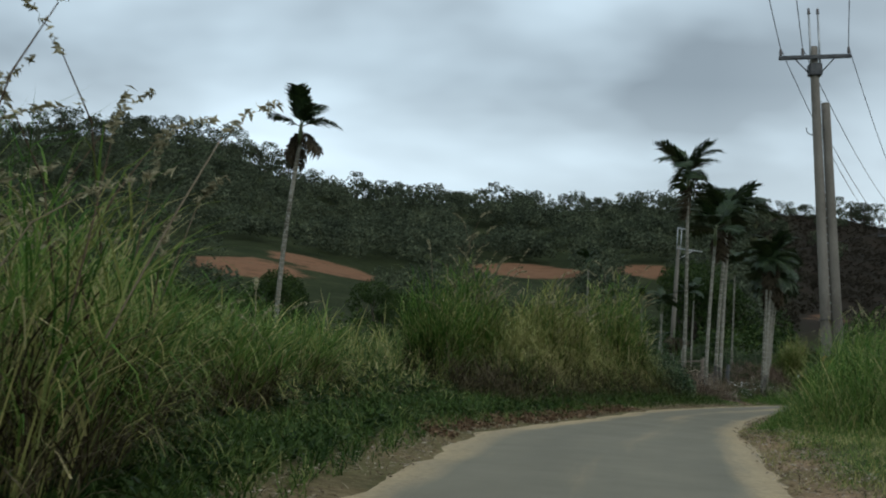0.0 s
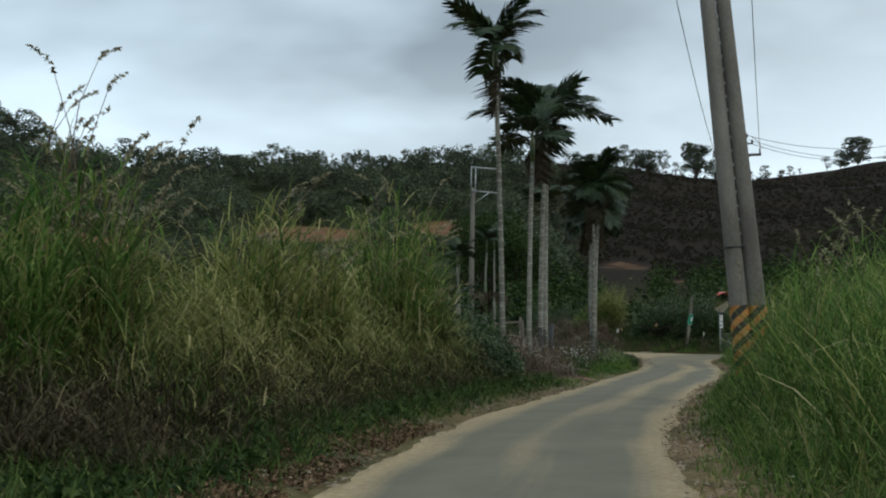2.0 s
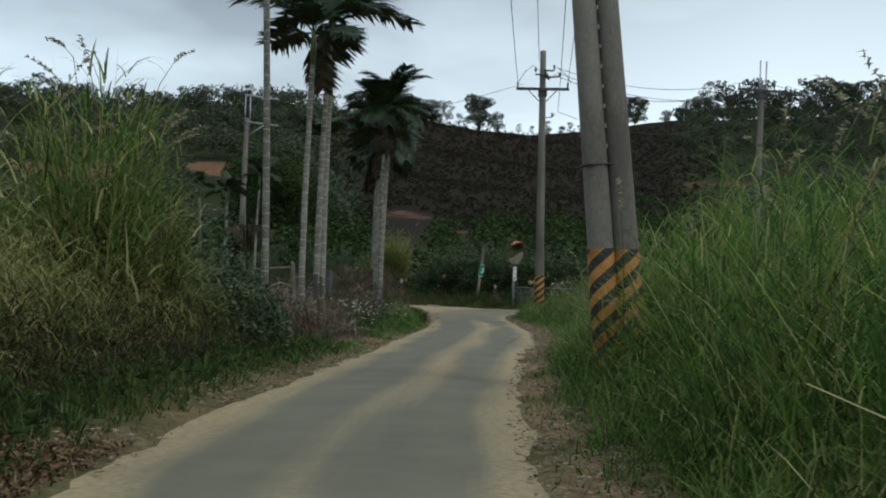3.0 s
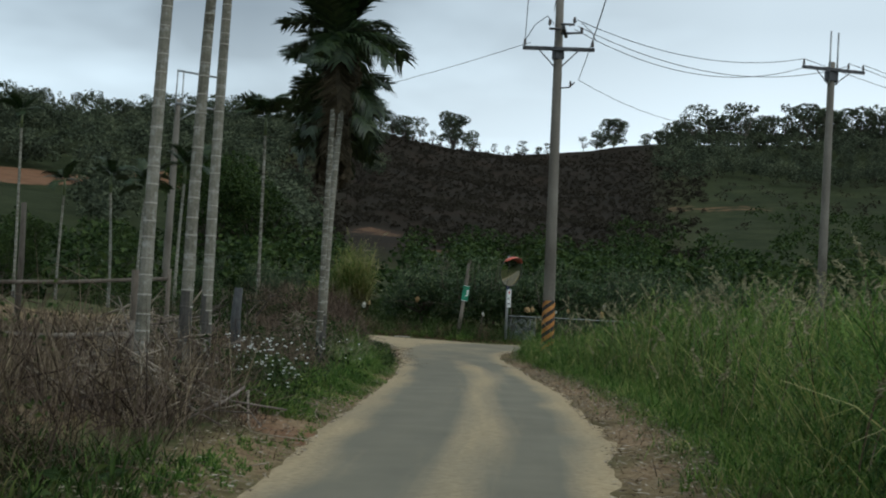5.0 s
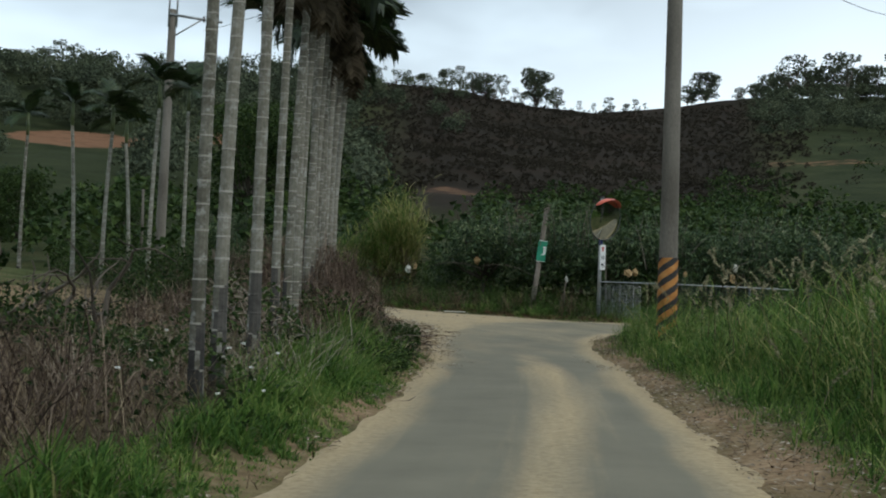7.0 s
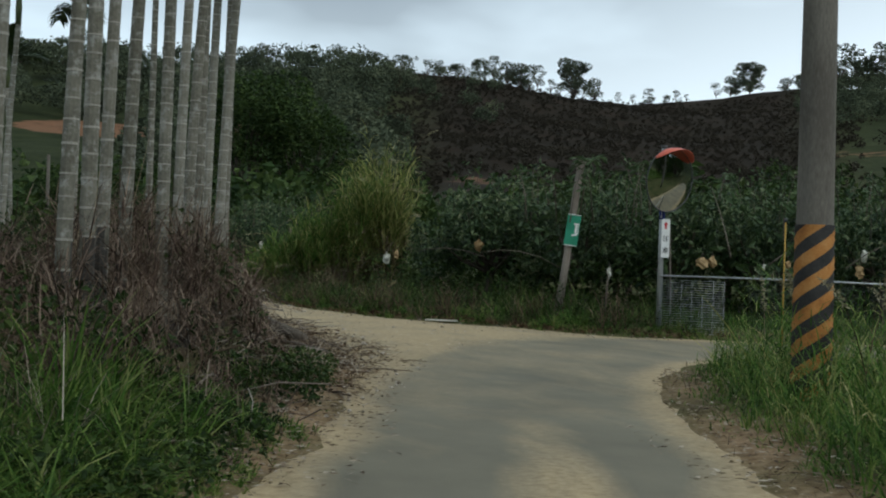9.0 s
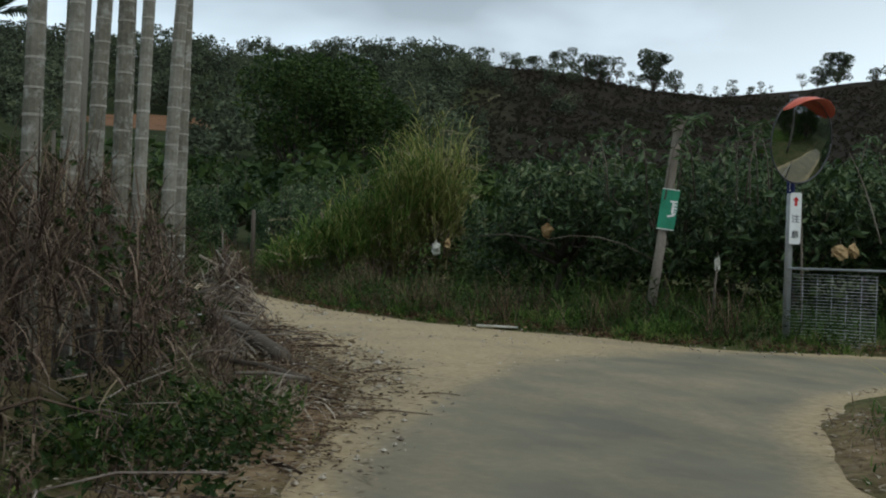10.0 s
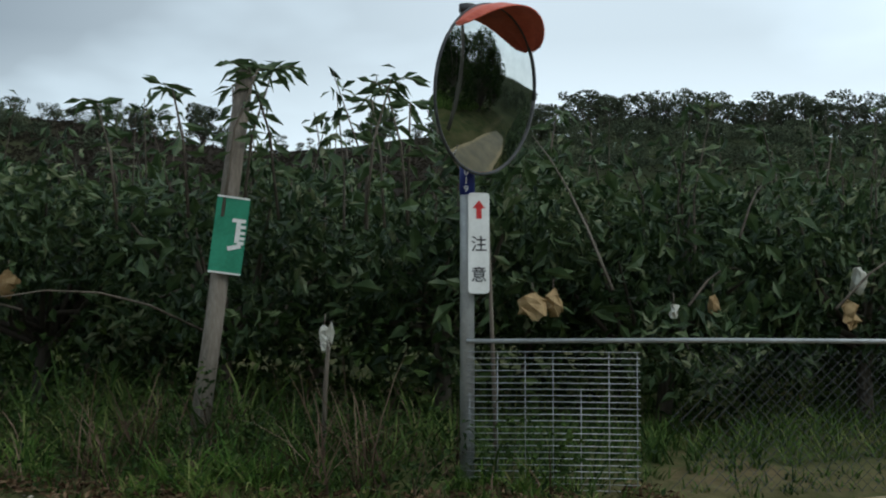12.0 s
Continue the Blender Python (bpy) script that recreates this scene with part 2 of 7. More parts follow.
M["leaf_brown"] = material("brown_scrub_foliage", [(0.2, (0.027, 0.0225, 0.0165)), (0.5, (0.037, 0.0310, 0.0220)), (0.85, (0.047, 0.041, 0.028))], scale=0.06, fine=0.6, rough=0.95, bump=0,
                           random_by="island", spread=0.45, thin=0.1, spec=0.1)
M["leaf_broad"] = material("broad_green_leaves", [(0.2, (0.016, 0.034, 0.012)), (0.5, (0.039, 0.070, 0.023)), (0.8, (0.092, 0.130, 0.052)), (0.97, (0.20, 0.215, 0.115))], scale=0.9, fine=8,
                           rough=0.5, bump=0, random_by="island", spread=0.75, thin=0.22, spec=0.3)
M["frond"] = material("palm_leaflets", [(0.2, (0.012, 0.024, 0.009)), (0.5, (0.023, 0.043, 0.014)), (0.85, (0.046, 0.070, 0.022))], scale=1.2, fine=8, rough=0.5, bump=0,
                      random_by="island", spread=0.5, thin=0.2, spec=0.35)
M["frond_dead"] = material("dead_palm_leaflets", [(0.2, (0.026, 0.022, 0.013)), (0.8, (0.085, 0.068, 0.044))], scale=1.2, fine=8, rough=0.85, bump=0, random_by="island", spread=0.5, thin=0.15, spec=0.1)
M["crownshaft"] = material("green_crownshaft", [(0.3, (0.055, 0.075, 0.030)), (0.7, (0.11, 0.13, 0.055))], scale=3, fine=30, rough=0.5, bump=0.1)
M["bark"] = material("rough_bark", [(0.3, (0.050, 0.040, 0.030)), (0.55, (0.105, 0.085, 0.065)), (0.8, (0.17, 0.145, 0.115))], scale=4, fine=45, rough=0.95, bump=0.7, bump_scale=25, bump_dist=0.02,
                     random_by="object", stretch=(1, 1, 0.25))
M["wood"] = material("weathered_wood", [(0.3, (0.075, 0.060, 0.045)), (0.55, (0.135, 0.112, 0.088)), (0.8, (0.23, 0.20, 0.165))], scale=3, fine=60, rough=0.9, bump=0.5, bump_scale=40,
                     random_by="object", stretch=(1, 1, 0.12))
M["stump"] = material("dark_weathered_stump", [(0.3, (0.035, 0.037, 0.038)), (0.55, (0.075, 0.076, 0.074)), (0.8, (0.15, 0.145, 0.13))], scale=3, fine=40, rough=0.9, bump=0.5, bump_scale=30, random_by="object",
                     stretch=(1, 1, 0.3))
M["concrete"] = material("weathered_concrete", [(0.3, (0.092, 0.080, 0.065)), (0.5, (0.140, 0.124, 0.102)), (0.75, (0.20, 0.18, 0.152))], scale=1.6, fine=50, rough=0.9, bump=0.3, bump_scale=60,
                         random_by="object", spread=0.2, stretch=(1, 1, 0.3))
M["steel"] = material("galvanised_steel", [(0.3, (0.28, 0.29, 0.29)), (0.7, (0.42, 0.43, 0.43))], scale=5, fine=60, rough=0.5, bump=0.1, metal=0.6, random_by="object")
M["steel_dark"] = material("dark_painted_iron", [(0.3, (0.035, 0.037, 0.040)), (0.7, (0.085, 0.085, 0.085))], scale=5, fine=60, rough=0.6, bump=0.1)
M["porcelain"] = material("brown_porcelain", [(0.3, (0.06, 0.05, 0.045)), (0.7, (0.12, 0.10, 0.09))], scale=5, fine=30, rough=0.25, bump=0, spec=0.5)
M["wire"] = material("black_cable", [(0.3, (0.022, 0.022, 0.024)), (0.7, (0.045, 0.045, 0.048))], scale=5, fine=30, rough=0.6, bump=0)
M["mirror"] = material("mirror_face", [(0.3, (0.52, 0.54, 0.52)), (0.7, (0.62, 0.64, 0.62))], scale=2, fine=12, rough=0.03, bump=0, metal=1.0, rough_vary=0.04)
M["red"] = material("faded_red_plastic", [(0.3, (0.42, 0.070, 0.040)), (0.7, (0.60, 0.13, 0.075))], scale=4, fine=40, rough=0.5, bump=0.05, spec=0.4)
M["white"] = material("white_enamel", [(0.3, (0.66, 0.66, 0.63)), (0.7, (0.80, 0.80, 0.78))], scale=4, fine=40, rough=0.5, bump=0.03, spec=0.4)
M["black"] = material("black_lettering", [(0.3, (0.012, 0.012, 0.012)), (0.7, (0.03, 0.03, 0.03))], scale=4, fine=40, rough=0.6, bump=0)
M["arrow_red"] = material("red_lettering", [(0.3, (0.45, 0.02, 0.02)), (0.7, (0.56, 0.04, 0.04))], scale=4, fine=40, rough=0.6, bump=0)
M["green_sign"] = material("green_sign_sheet", [(0.3, (0.012, 0.175, 0.095)), (0.7, (0.028, 0.26, 0.15))], scale=5, fine=50, rough=0.5, bump=0.03, spec=0.4)
M["blue_label"] = material("blue_label", [(0.3, (0.015, 0.025, 0.14)), (0.7, (0.03, 0.045, 0.20))], scale=5, fine=50, rough=0.5, bump=0)
M["orange"] = material("orange_stripe_paint", [(0.25, (0.24, 0.090, 0.022)), (0.5, (0.42, 0.175, 0.042)), (0.8, (0.50, 0.25, 0.08))], scale=4, fine=40, rough=0.7, bump=0.1)
M["black_paint"] = material("black_stripe_paint", [(0.3, (0.014, 0.013, 0.012)), (0.7, (0.045, 0.042, 0.038))], scale=4, fine=40, rough=0.7, bump=0.1)
M["yellow"] = material("yellow_paint", [(0.3, (0.30, 0.17, 0.02)), (0.7, (0.40, 0.25, 0.05))], scale=4, fine=40, rough=0.6, bump=0.05)
M["paper"] = material("brown_paper_bag", [(0.3, (0.30, 0.19, 0.085)), (0.7, (0.50, 0.35, 0.18))], scale=12, fine=60, rough=0.85, bump=0.4, bump_scale=20, random_by="object", spread=0.3, thin=0.25)
M["paper_white"] = material("white_paper_bag", [(0.3, (0.48, 0.46, 0.38)), (0.7, (0.70, 0.68, 0.60))], scale=12, fine=60, rough=0.85, bump=0.4, bump_scale=20, random_by="object", spread=0.3, thin=0.25)
M["petal"] = material("white_petals", [(0.3, (0.68, 0.68, 0.64)), (0.7, (0.82, 0.82, 0.78))], scale=12, fine=60, rough=0.7, bump=0, thin=0.3)
M["stone"] = material("pale_gravel", [(0.25, (0.14, 0.115, 0.085)), (0.5, (0.29, 0.245, 0.185)), (0.8, (0.45, 0.40, 0.33))], scale=8, fine=60, rough=0.9, bump=0.2, random_by="island", spread=0.8)


def palm_bark_material():
    """Grey palm trunk with pale rings, lichen blotches and a darker foot."""
    def rings(n, ln, vec, col):
        lich = noise_node(n, ln, vec, 9.0, 5.0, 0.7)
        return mix_node(n, ln, math_node(n, ln, "MULTIPLY", math_node(n, ln, "SUBTRACT", lich, 0.52), 5.0, True), col, (0.36, 0.355, 0.32))
    return material("palm_bark", [(0.25, (0.080, 0.074, 0.054)), (0.5, (0.150, 0.140, 0.108)), (0.75, (0.235, 0.22, 0.178))], scale=1.4, fine=25, rough=0.9, bump=0.4, bump_scale=30,
                    random_by="object", spread=0.3, paint=rings)


M["palm_bark"] = palm_bark_material()
M["palm_ring"] = material("palm_leaf_scars", [(0.3, (0.25, 0.235, 0.195)), (0.7, (0.37, 0.35, 0.30))], scale=4, fine=30, rough=0.9, bump=0.2, random_by="object", spread=0.3)


# ---- mesh helpers ----
def mesh_np(name, verts, tris, mats, index=None, smooth=False, **masks):
    """A mesh out of arrays of corners and triangles."""
    me = bpy.data.meshes.new(name)
    verts, tris = np.asarray(verts, np.float32), np.asarray(tris, np.int32)
    k = tris.shape[1]
    me.vertices.add(len(verts))
    me.vertices.foreach_set("co", verts.ravel())
    me.loops.add(tris.size)
    me.loops.foreach_set("vertex_index", tris.ravel())
    me.polygons.add(len(tris))
    me.polygons.foreach_set("loop_start", np.arange(0, tris.size, k, dtype=np.int32))
    for m in (mats if isinstance(mats, (list, tuple)) else [mats]):
        me.materials.append(m)
    if index is not None:
        me.polygons.foreach_set("material_index", np.asarray(index, np.int32))
    me.polygons.foreach_set("use_smooth", np.full(len(tris), smooth))
    for key, vals in masks.items():
        a = me.attributes.new(key, "FLOAT", "POINT")
        a.data.foreach_set("value", np.asarray(vals, np.float32))
    me.update(calc_edges=True)
    return me


def part(name, bm, mat, parent=None, label="", smooth=False):
    """One mesh object out of a bmesh (or a ready mesh), under a thing or under a part."""
    if isinstance(bm, bmesh.types.BMesh):
        me = bpy.data.meshes.new(name)
        bm.to_mesh(me)
        bm.free()
        me.materials.append(mat)
    else:
        me = bm
    if smooth:
        me.polygons.foreach_set("use_smooth", np.ones(len(me.polygons), bool))
    ob = new(name, me)
    if parent is not None:
        ob.parent = parent
    if label:
        ob["label"] = label
    return ob


def thing(name, at=(0, 0, 0), label="", category="", group="", rz=0.0):
    e = new(name)
    e.matrix_basis = pose(*at, 0, 0, rz)
    e.empty_display_size = 0.2
    return tagged(e, label, category, group)


def tube(points, radii, sides=8, cap=True):
    """Arrays of a round bar along points, with a radius at each."""
    P = [Vector(p) for p in points]
    V, Fc = [], []
    ref = Vector((0.31, 0.92, 0.22))
    for i, p in enumerate(P):
        d = (P[min(i + 1, len(P) - 1)] - P[max(i - 1, 0)]).normalized()
        if abs(d.dot(ref)) > 0.95:
            ref = Vector((0.9, -0.2, 0.4))
        u = d.cross(ref).normalized()
        w = d.cross(u)
        r = radii[i] if hasattr(radii, "__len__") else radii
        for k in range(sides):
            a = 2 * math.pi * k / sides
            V.append(p + (u * math.cos(a) + w * math.sin(a)) * r)
    for i in range(len(P) - 1):
        for k in range(sides):
            a, b = i * sides + k, i * sides + (k + 1) % sides
            Fc.append((a, b, b + sides))
            Fc.append((a, b + sides, a + sides))
    if cap:
        for base, flip in ((0, True), ((len(P) - 1) * sides, False)):
            for k in range(1, sides - 1):
                t = (base, base + k, base + k + 1)
                Fc.append(t[::-1] if flip else t)
    return np.array([tuple(v) for v in V]), np.array(Fc)


def joined(pieces):
    V, T, at = [], [], 0
    for v, t in pieces:
        V.append(v)
        T.append(np.asarray(t) + at)
        at += len(v)
    return np.concatenate(V), np.concatenate(T)


def tube_part(name, points, radii, mat, parent=None, sides=8, label=""):
    v, t = tube(points, radii, sides)
    return part(name, mesh_np(name, v, t, mat, smooth=True), mat, parent, label)


def box_arrays(size, at=(0, 0, 0), bevel=0.004):
    bm = bmesh.new()
    bmesh.ops.create_cube(bm, size=1.0)
    bmesh.ops.scale(bm, vec=size, verts=bm.verts)
    bmesh.ops.bevel(bm, geom=bm.edges[:], offset=min(bevel, min(size) * 0.3), segments=2, affect="EDGES", clamp_overlap=True)
    bmesh.ops.translate(bm, vec=at, verts=bm.verts)
    return bm


def box_part(name, size, at, mat, parent=None, bevel=0.004, label="", rot=(0, 0, 0)):
    bm = box_arrays(size, (0, 0, 0), bevel)
    ob = part(name, bm, mat, parent, label)
    ob.matrix_basis = pose(*at, *rot)
    return ob


rng = np.random.default_rng(7)


def strips(roots, heights, widths, heading, lean, droop, seg=3, twist=None):
    """Arrays of tapering curved blades: roots (n,3); heading is the way each one leans, lean and droop its bend in radians."""
    n = len(roots)
    twist = rng.uniform(0, math.pi, n) if twist is None else twist
    s = np.linspace(0, 1, seg + 1)
    V = np.zeros((n, 2 * seg + 1, 3))
    dx, dy = np.cos(heading), np.sin(heading)
    side = np.stack([np.cos(heading + math.pi / 2 + (twist - math.pi / 2) * 0.5), np.sin(heading + math.pi / 2 + (twist - math.pi / 2) * 0.5), np.zeros(n)], 1)
    p = np.array(roots, float)
    for i in range(seg + 1):
        if i:
            a = lean + droop * (s[i] + s[i - 1]) / 2
            step = heights / seg
            p = p + np.stack([np.sin(a) * dx * step, np.sin(a) * dy * step, np.cos(a) * step], 1)
        if i < seg:
            w = (widths * (1 - 0.75 * s[i] ** 1.5) / 2)[:, None] * side
            V[:, 2 * i], V[:, 2 * i + 1] = p - w, p + w
        else:
            V[:, 2 * seg] = p
    f = []
    for i in range(seg - 1):
        f += [(2 * i, 2 * i + 1, 2 * i + 3), (2 * i, 2 * i + 3, 2 * i + 2)]
    f.append((2 * seg - 2, 2 * seg - 1, 2 * seg))
    f = np.array(f)
    T = (f[None] + (np.arange(n) * (2 * seg + 1))[:, None, None]).reshape(-1, 3)
    return V.reshape(-1, 3), T, p


def leaves(centres, sizes, ratio=0.45, fold=0.25, hang=0.0, far=False):
    """Arrays of pointed, folded leaves: four triangles each, two where far. hang bends the way they point downwards."""
    n = len(centres)
    d = rng.normal(size=(n, 3))
    d[:, 2] = d[:, 2] * 0.6 - hang
    d /= np.linalg.norm(d, axis=1)[:, None]
    q = rng.normal(size=(n, 3))
    q[:, 2] += 0.8
    side = np.cross(d, q)
    side /= np.linalg.norm(side, axis=1)[:, None] + 1e-9
    up = np.cross(side, d)
    L, Wd = sizes[:, None], (sizes * ratio)[:, None]
    c = np.asarray(centres)
    if far:
        V = np.stack([c - d * L * 0.5, c + side * Wd * 0.5 + up * Wd * fold, c + d * L * 0.5 - up * L * 0.12, c - side * Wd * 0.5 + up * Wd * fold], 1)
        T = (np.array([(0, 1, 2), (0, 2, 3)])[None] + (np.arange(n) * 4)[:, None, None]).reshape(-1, 3)
        return V.reshape(-1, 3), T
    V = np.stack([c - d * L * 0.5, c + side * Wd * 0.5 + up * Wd * fold, c + d * L * 0.5 - up * L * 0.12, c - side * Wd * 0.5 + up * Wd * fold, c], 1)
    f = np.array([(0, 1, 4), (1, 2, 4), (2, 3, 4), (3, 0, 4)])
    T = (f[None] + (np.arange(n) * 5)[:, None, None]).reshape(-1, 3)
    return V.reshape(-1, 3), T


def stuff(name, arrays, mat, label, category):
    v, t = arrays
    ob = new(name, mesh_np(name, v, t, mat))
    return tagged(ob, label, category, kind="stuff")


# ---- plan of the ground ----
PROFILE_Y = np.array([-40, -5, 5, 15, 25, 35, 45, 55, 65, 75, 85, 95, 140.0])
PROFILE_Z = np.array([-0.4, 0.0, 0.21, 0.27, 0.18, 0.14, 0.0, -0.2, -0.45, -0.26, -0.13, -0.02, 0.6])
OUTLINE = np.array([(-6, -40), (-2.4, -12), (-1.6, 0), (-0.6, 9.8), (0.7, 18.4), (2.5, 23.6), (4.5, 29.5), (6.1, 33.7), (8.6, 39.3), (11.1, 45.2), (13, 50), (15.7, 56.5), (17.5, 61.2),
                    (19.6, 66.9), (20.7, 71), (21.2, 74), (21.0, 77), (20.3, 81), (18.6, 89), (14.5, 98), (17.2, 99.5), (20.6, 89.6), (22.1, 82.9), (23.2, 80.8), (24.7, 79.1), (25.6, 78.0),
                    (26.6, 77.1), (27.8, 76.7), (29.2, 76.5), (36, 76.3), (70, 75), (70, 71), (36, 73.0), (30, 73.6), (26.8, 73.6), (25.4, 72.7), (24.2, 70.8), (23.5, 69.2), (22.4, 65.5),
                    (19.9, 58.7), (18.2, 54.2), (15.0, 46.7), (13.0, 42.7), (10.2, 36.2), (8.8, 33), (7.2, 28.7), (5.5, 23), (3.9, 14.8), (3.3, 11.5), (2.2, 0), (1.6, -12), (-2, -40)], float)
LEFT_EDGE = OUTLINE[:16]
GRAVEL_X, GRAVEL_Y = [19.5, 20.4, 20.8, 21.45, 22.1, 23.0, 24.4, 26.0, 27.7, 29.0], [66.0, 68.8, 69.9, 71.5, 73.2, 74.8, 75.9, 76.5, 77.0, 77.2]
RIGHT_EDGE = OUTLINE[-16:][::-1]


def profile(y):
    return sum(np.interp(y + d, PROFILE_Y, PROFILE_Z) for d in (-4, -2, 0, 2, 4)) / 5


def seg_dist(x, y, poly, closed=True):
    best = np.full(np.shape(x), 1e9)
    n = len(poly)
    for i in range(n if closed else n - 1):
        (ax, ay), (bx, by) = poly[i], poly[(i + 1) % n]
        t = np.clip(((x - ax) * (bx - ax) + (y - ay) * (by - ay)) / ((bx - ax) ** 2 + (by - ay) ** 2), 0, 1)
        best = np.minimum(best, np.hypot(x - ax - t * (bx - ax), y - ay - t * (by - ay)))
    return best


def inside(x, y, poly):
    r = np.zeros(np.shape(x), bool)
    n = len(poly)
    for i in range(n):
        (ax, ay), (bx, by) = poly[i], poly[(i + 1) % n]
        hit = (ay > y) != (by > y)
        r ^= hit & (x < (bx - ax) * (y - ay) / (by - ay + 1e-12) + ax)
    return r


def road_dist(x, y):
    """Metres outside the road's edge; negative on the road."""
    d = seg_dist(x, y, OUTLINE)
    return np.where(inside(x, y, OUTLINE), -d, d)


def wave(x, y, size, seed=0):
    """Smooth noise of about -1 to 1, as a sum of slanting waves."""
    r = np.random.default_rng(seed)
    out = 0
    for i in range(7):
        a, k, p = r.uniform(0, 2 * math.pi), 2 * math.pi / size * r.uniform(0.6, 1.7), r.uniform(0, 7)
        out = out + np.sin((x * math.cos(a) + y * math.sin(a)) * k + p)
    return out / 3.2


# crest of the hills round the valley: bearing from HUB in degrees right of north, distance, height
HUB = (10.0, 35.0)
CREST = np.array([(-180, 600, 6), (-90, 420, 18), (-60, 340, 34), (-35, 320, 42), (-24, 315, 47.0), (-18, 315, 51.0), (-13, 315, 49.5), (-9.5, 315, 43.8), (-7, 315, 39.8), (-4, 315, 39.6), (-1.5, 315, 39.4), (1, 315, 39.8),
                  (4, 318, 40), (7, 325, 42.5), (10.5, 330, 44), (17, 345, 44.5), (20.3, 360, 42.5), (23.2, 375, 43), (26, 385, 45.5), (29.5, 390, 49), (36, 400, 51.5), (40, 400, 52), (50, 400, 48), (70, 420, 36),
                  (100, 380, 34), (135, 300, 38), (160, 330, 30), (180, 600, 6)], float)


def height(x, y):
    x, y = np.asarray(x, float), np.asarray(y, float)
    r, az = np.hypot(x - HUB[0], y - HUB[1]), np.degrees(np.arctan2(x - HUB[0], y - HUB[1]))
    rc, zc = np.interp(az, CREST[:, 0], CREST[:, 1]), np.interp(az, CREST[:, 0], CREST[:, 2])
    s = np.clip((r - 48) / (rc - 48), 0, 1)
    hill = zc * s ** 1.75
    hill = hill + (wave(x, y, 60, 3) * 1.2 + wave(x, y, 22, 4) * 0.12) * np.clip(s * 4, 0, 1) * (1 - np.clip((s - 0.85) / 0.15, 0, 1) * 0.7)
    beyond = np.clip((r - rc) / 500, 0, 1)
    hill = hill * (1 - 0.5 * beyond)
    near = r < 150
    d = np.where(near, road_dist(np.where(near, x, 0), np.where(near, y, 0)), 99.0)
    base = profile(np.clip(y, -40, 140))
    verge = np.clip(d * 0.16 + wave(x, y, 4.5, 5) * 0.006 + wave(x, y, 1.1, 6) * 0.007 + wave(x, y, 0.5, 7) * 0.006, -0.14, 0.12) + 0.28 * np.clip((d - 0.6) / 3, 0, 1) * (0.7 + 0.5 * wave(x, y, 7, 8))
    field = np.clip((d - 3) / 14, 0, 1) * np.where(x < np.interp(y, OUTLINE[:16, 1], OUTLINE[:16, 0]), 0.75, 0.15) * (1 + 0.3 * wave(x, y, 12, 9))
    return base * np.clip(1 - s * 3, 0, 1) + np.where(d < 60, verge + field, 0.9) + hill


def spaced(fine_lo, fine_hi, fine, mid_lo, mid_hi, mid, far):
    near = np.arange(fine_lo, fine_hi + 1e-6, fine)
    a = np.arange(fine_lo, mid_lo - 1e-6, -mid)[1:][::-1]
    b = np.arange(fine_hi, mid_hi + 1e-6, mid)[1:]
    g = np.geomspace(1, far, 14)[1:] * mid
    return np.concatenate([(a[0] - g)[::-1], a, near, b, b[-1] + g])


def smooth(v, lo, hi):
    t = np.clip((v - lo) / (hi - lo), 0, 1)
    return t * t * (3 - 2 * t)


def bearing(x, y):
    return np.hypot(x - HUB[0], y - HUB[1]), np.degrees(np.arctan2(x - HUB[0], y - HUB[1]))


def soil_mask(x, y):
    """Bare red terraces on the hillside: bearing, half width, distance, half depth."""
    r, az = bearing(x, y)
    m = np.zeros(np.shape(x))
    for a, wa, rr, wr in ((-13.8, 3.2, 159, 8), (-9.4, 3.0, 178, 9), (8.2, 2.2, 212, 8), (2.0, 2.9, 211, 13)):
        m = np.maximum(m, smooth(1.25 - np.hypot((az - a) / wa, (r - rr) / wr), 0, 0.5))
    for a, wa, rr, wr in ((20.0, 1.0, 130, 8), (17.2, 1.6, 165, 14), (23.0, 1.2, 120, 5), (32.7, 3.0, 250, 6)):
        m = np.maximum(m, 0.45 * smooth(1.25 - np.hypot((az - a) / wa, (r - rr) / wr), 0, 0.5))
    return m


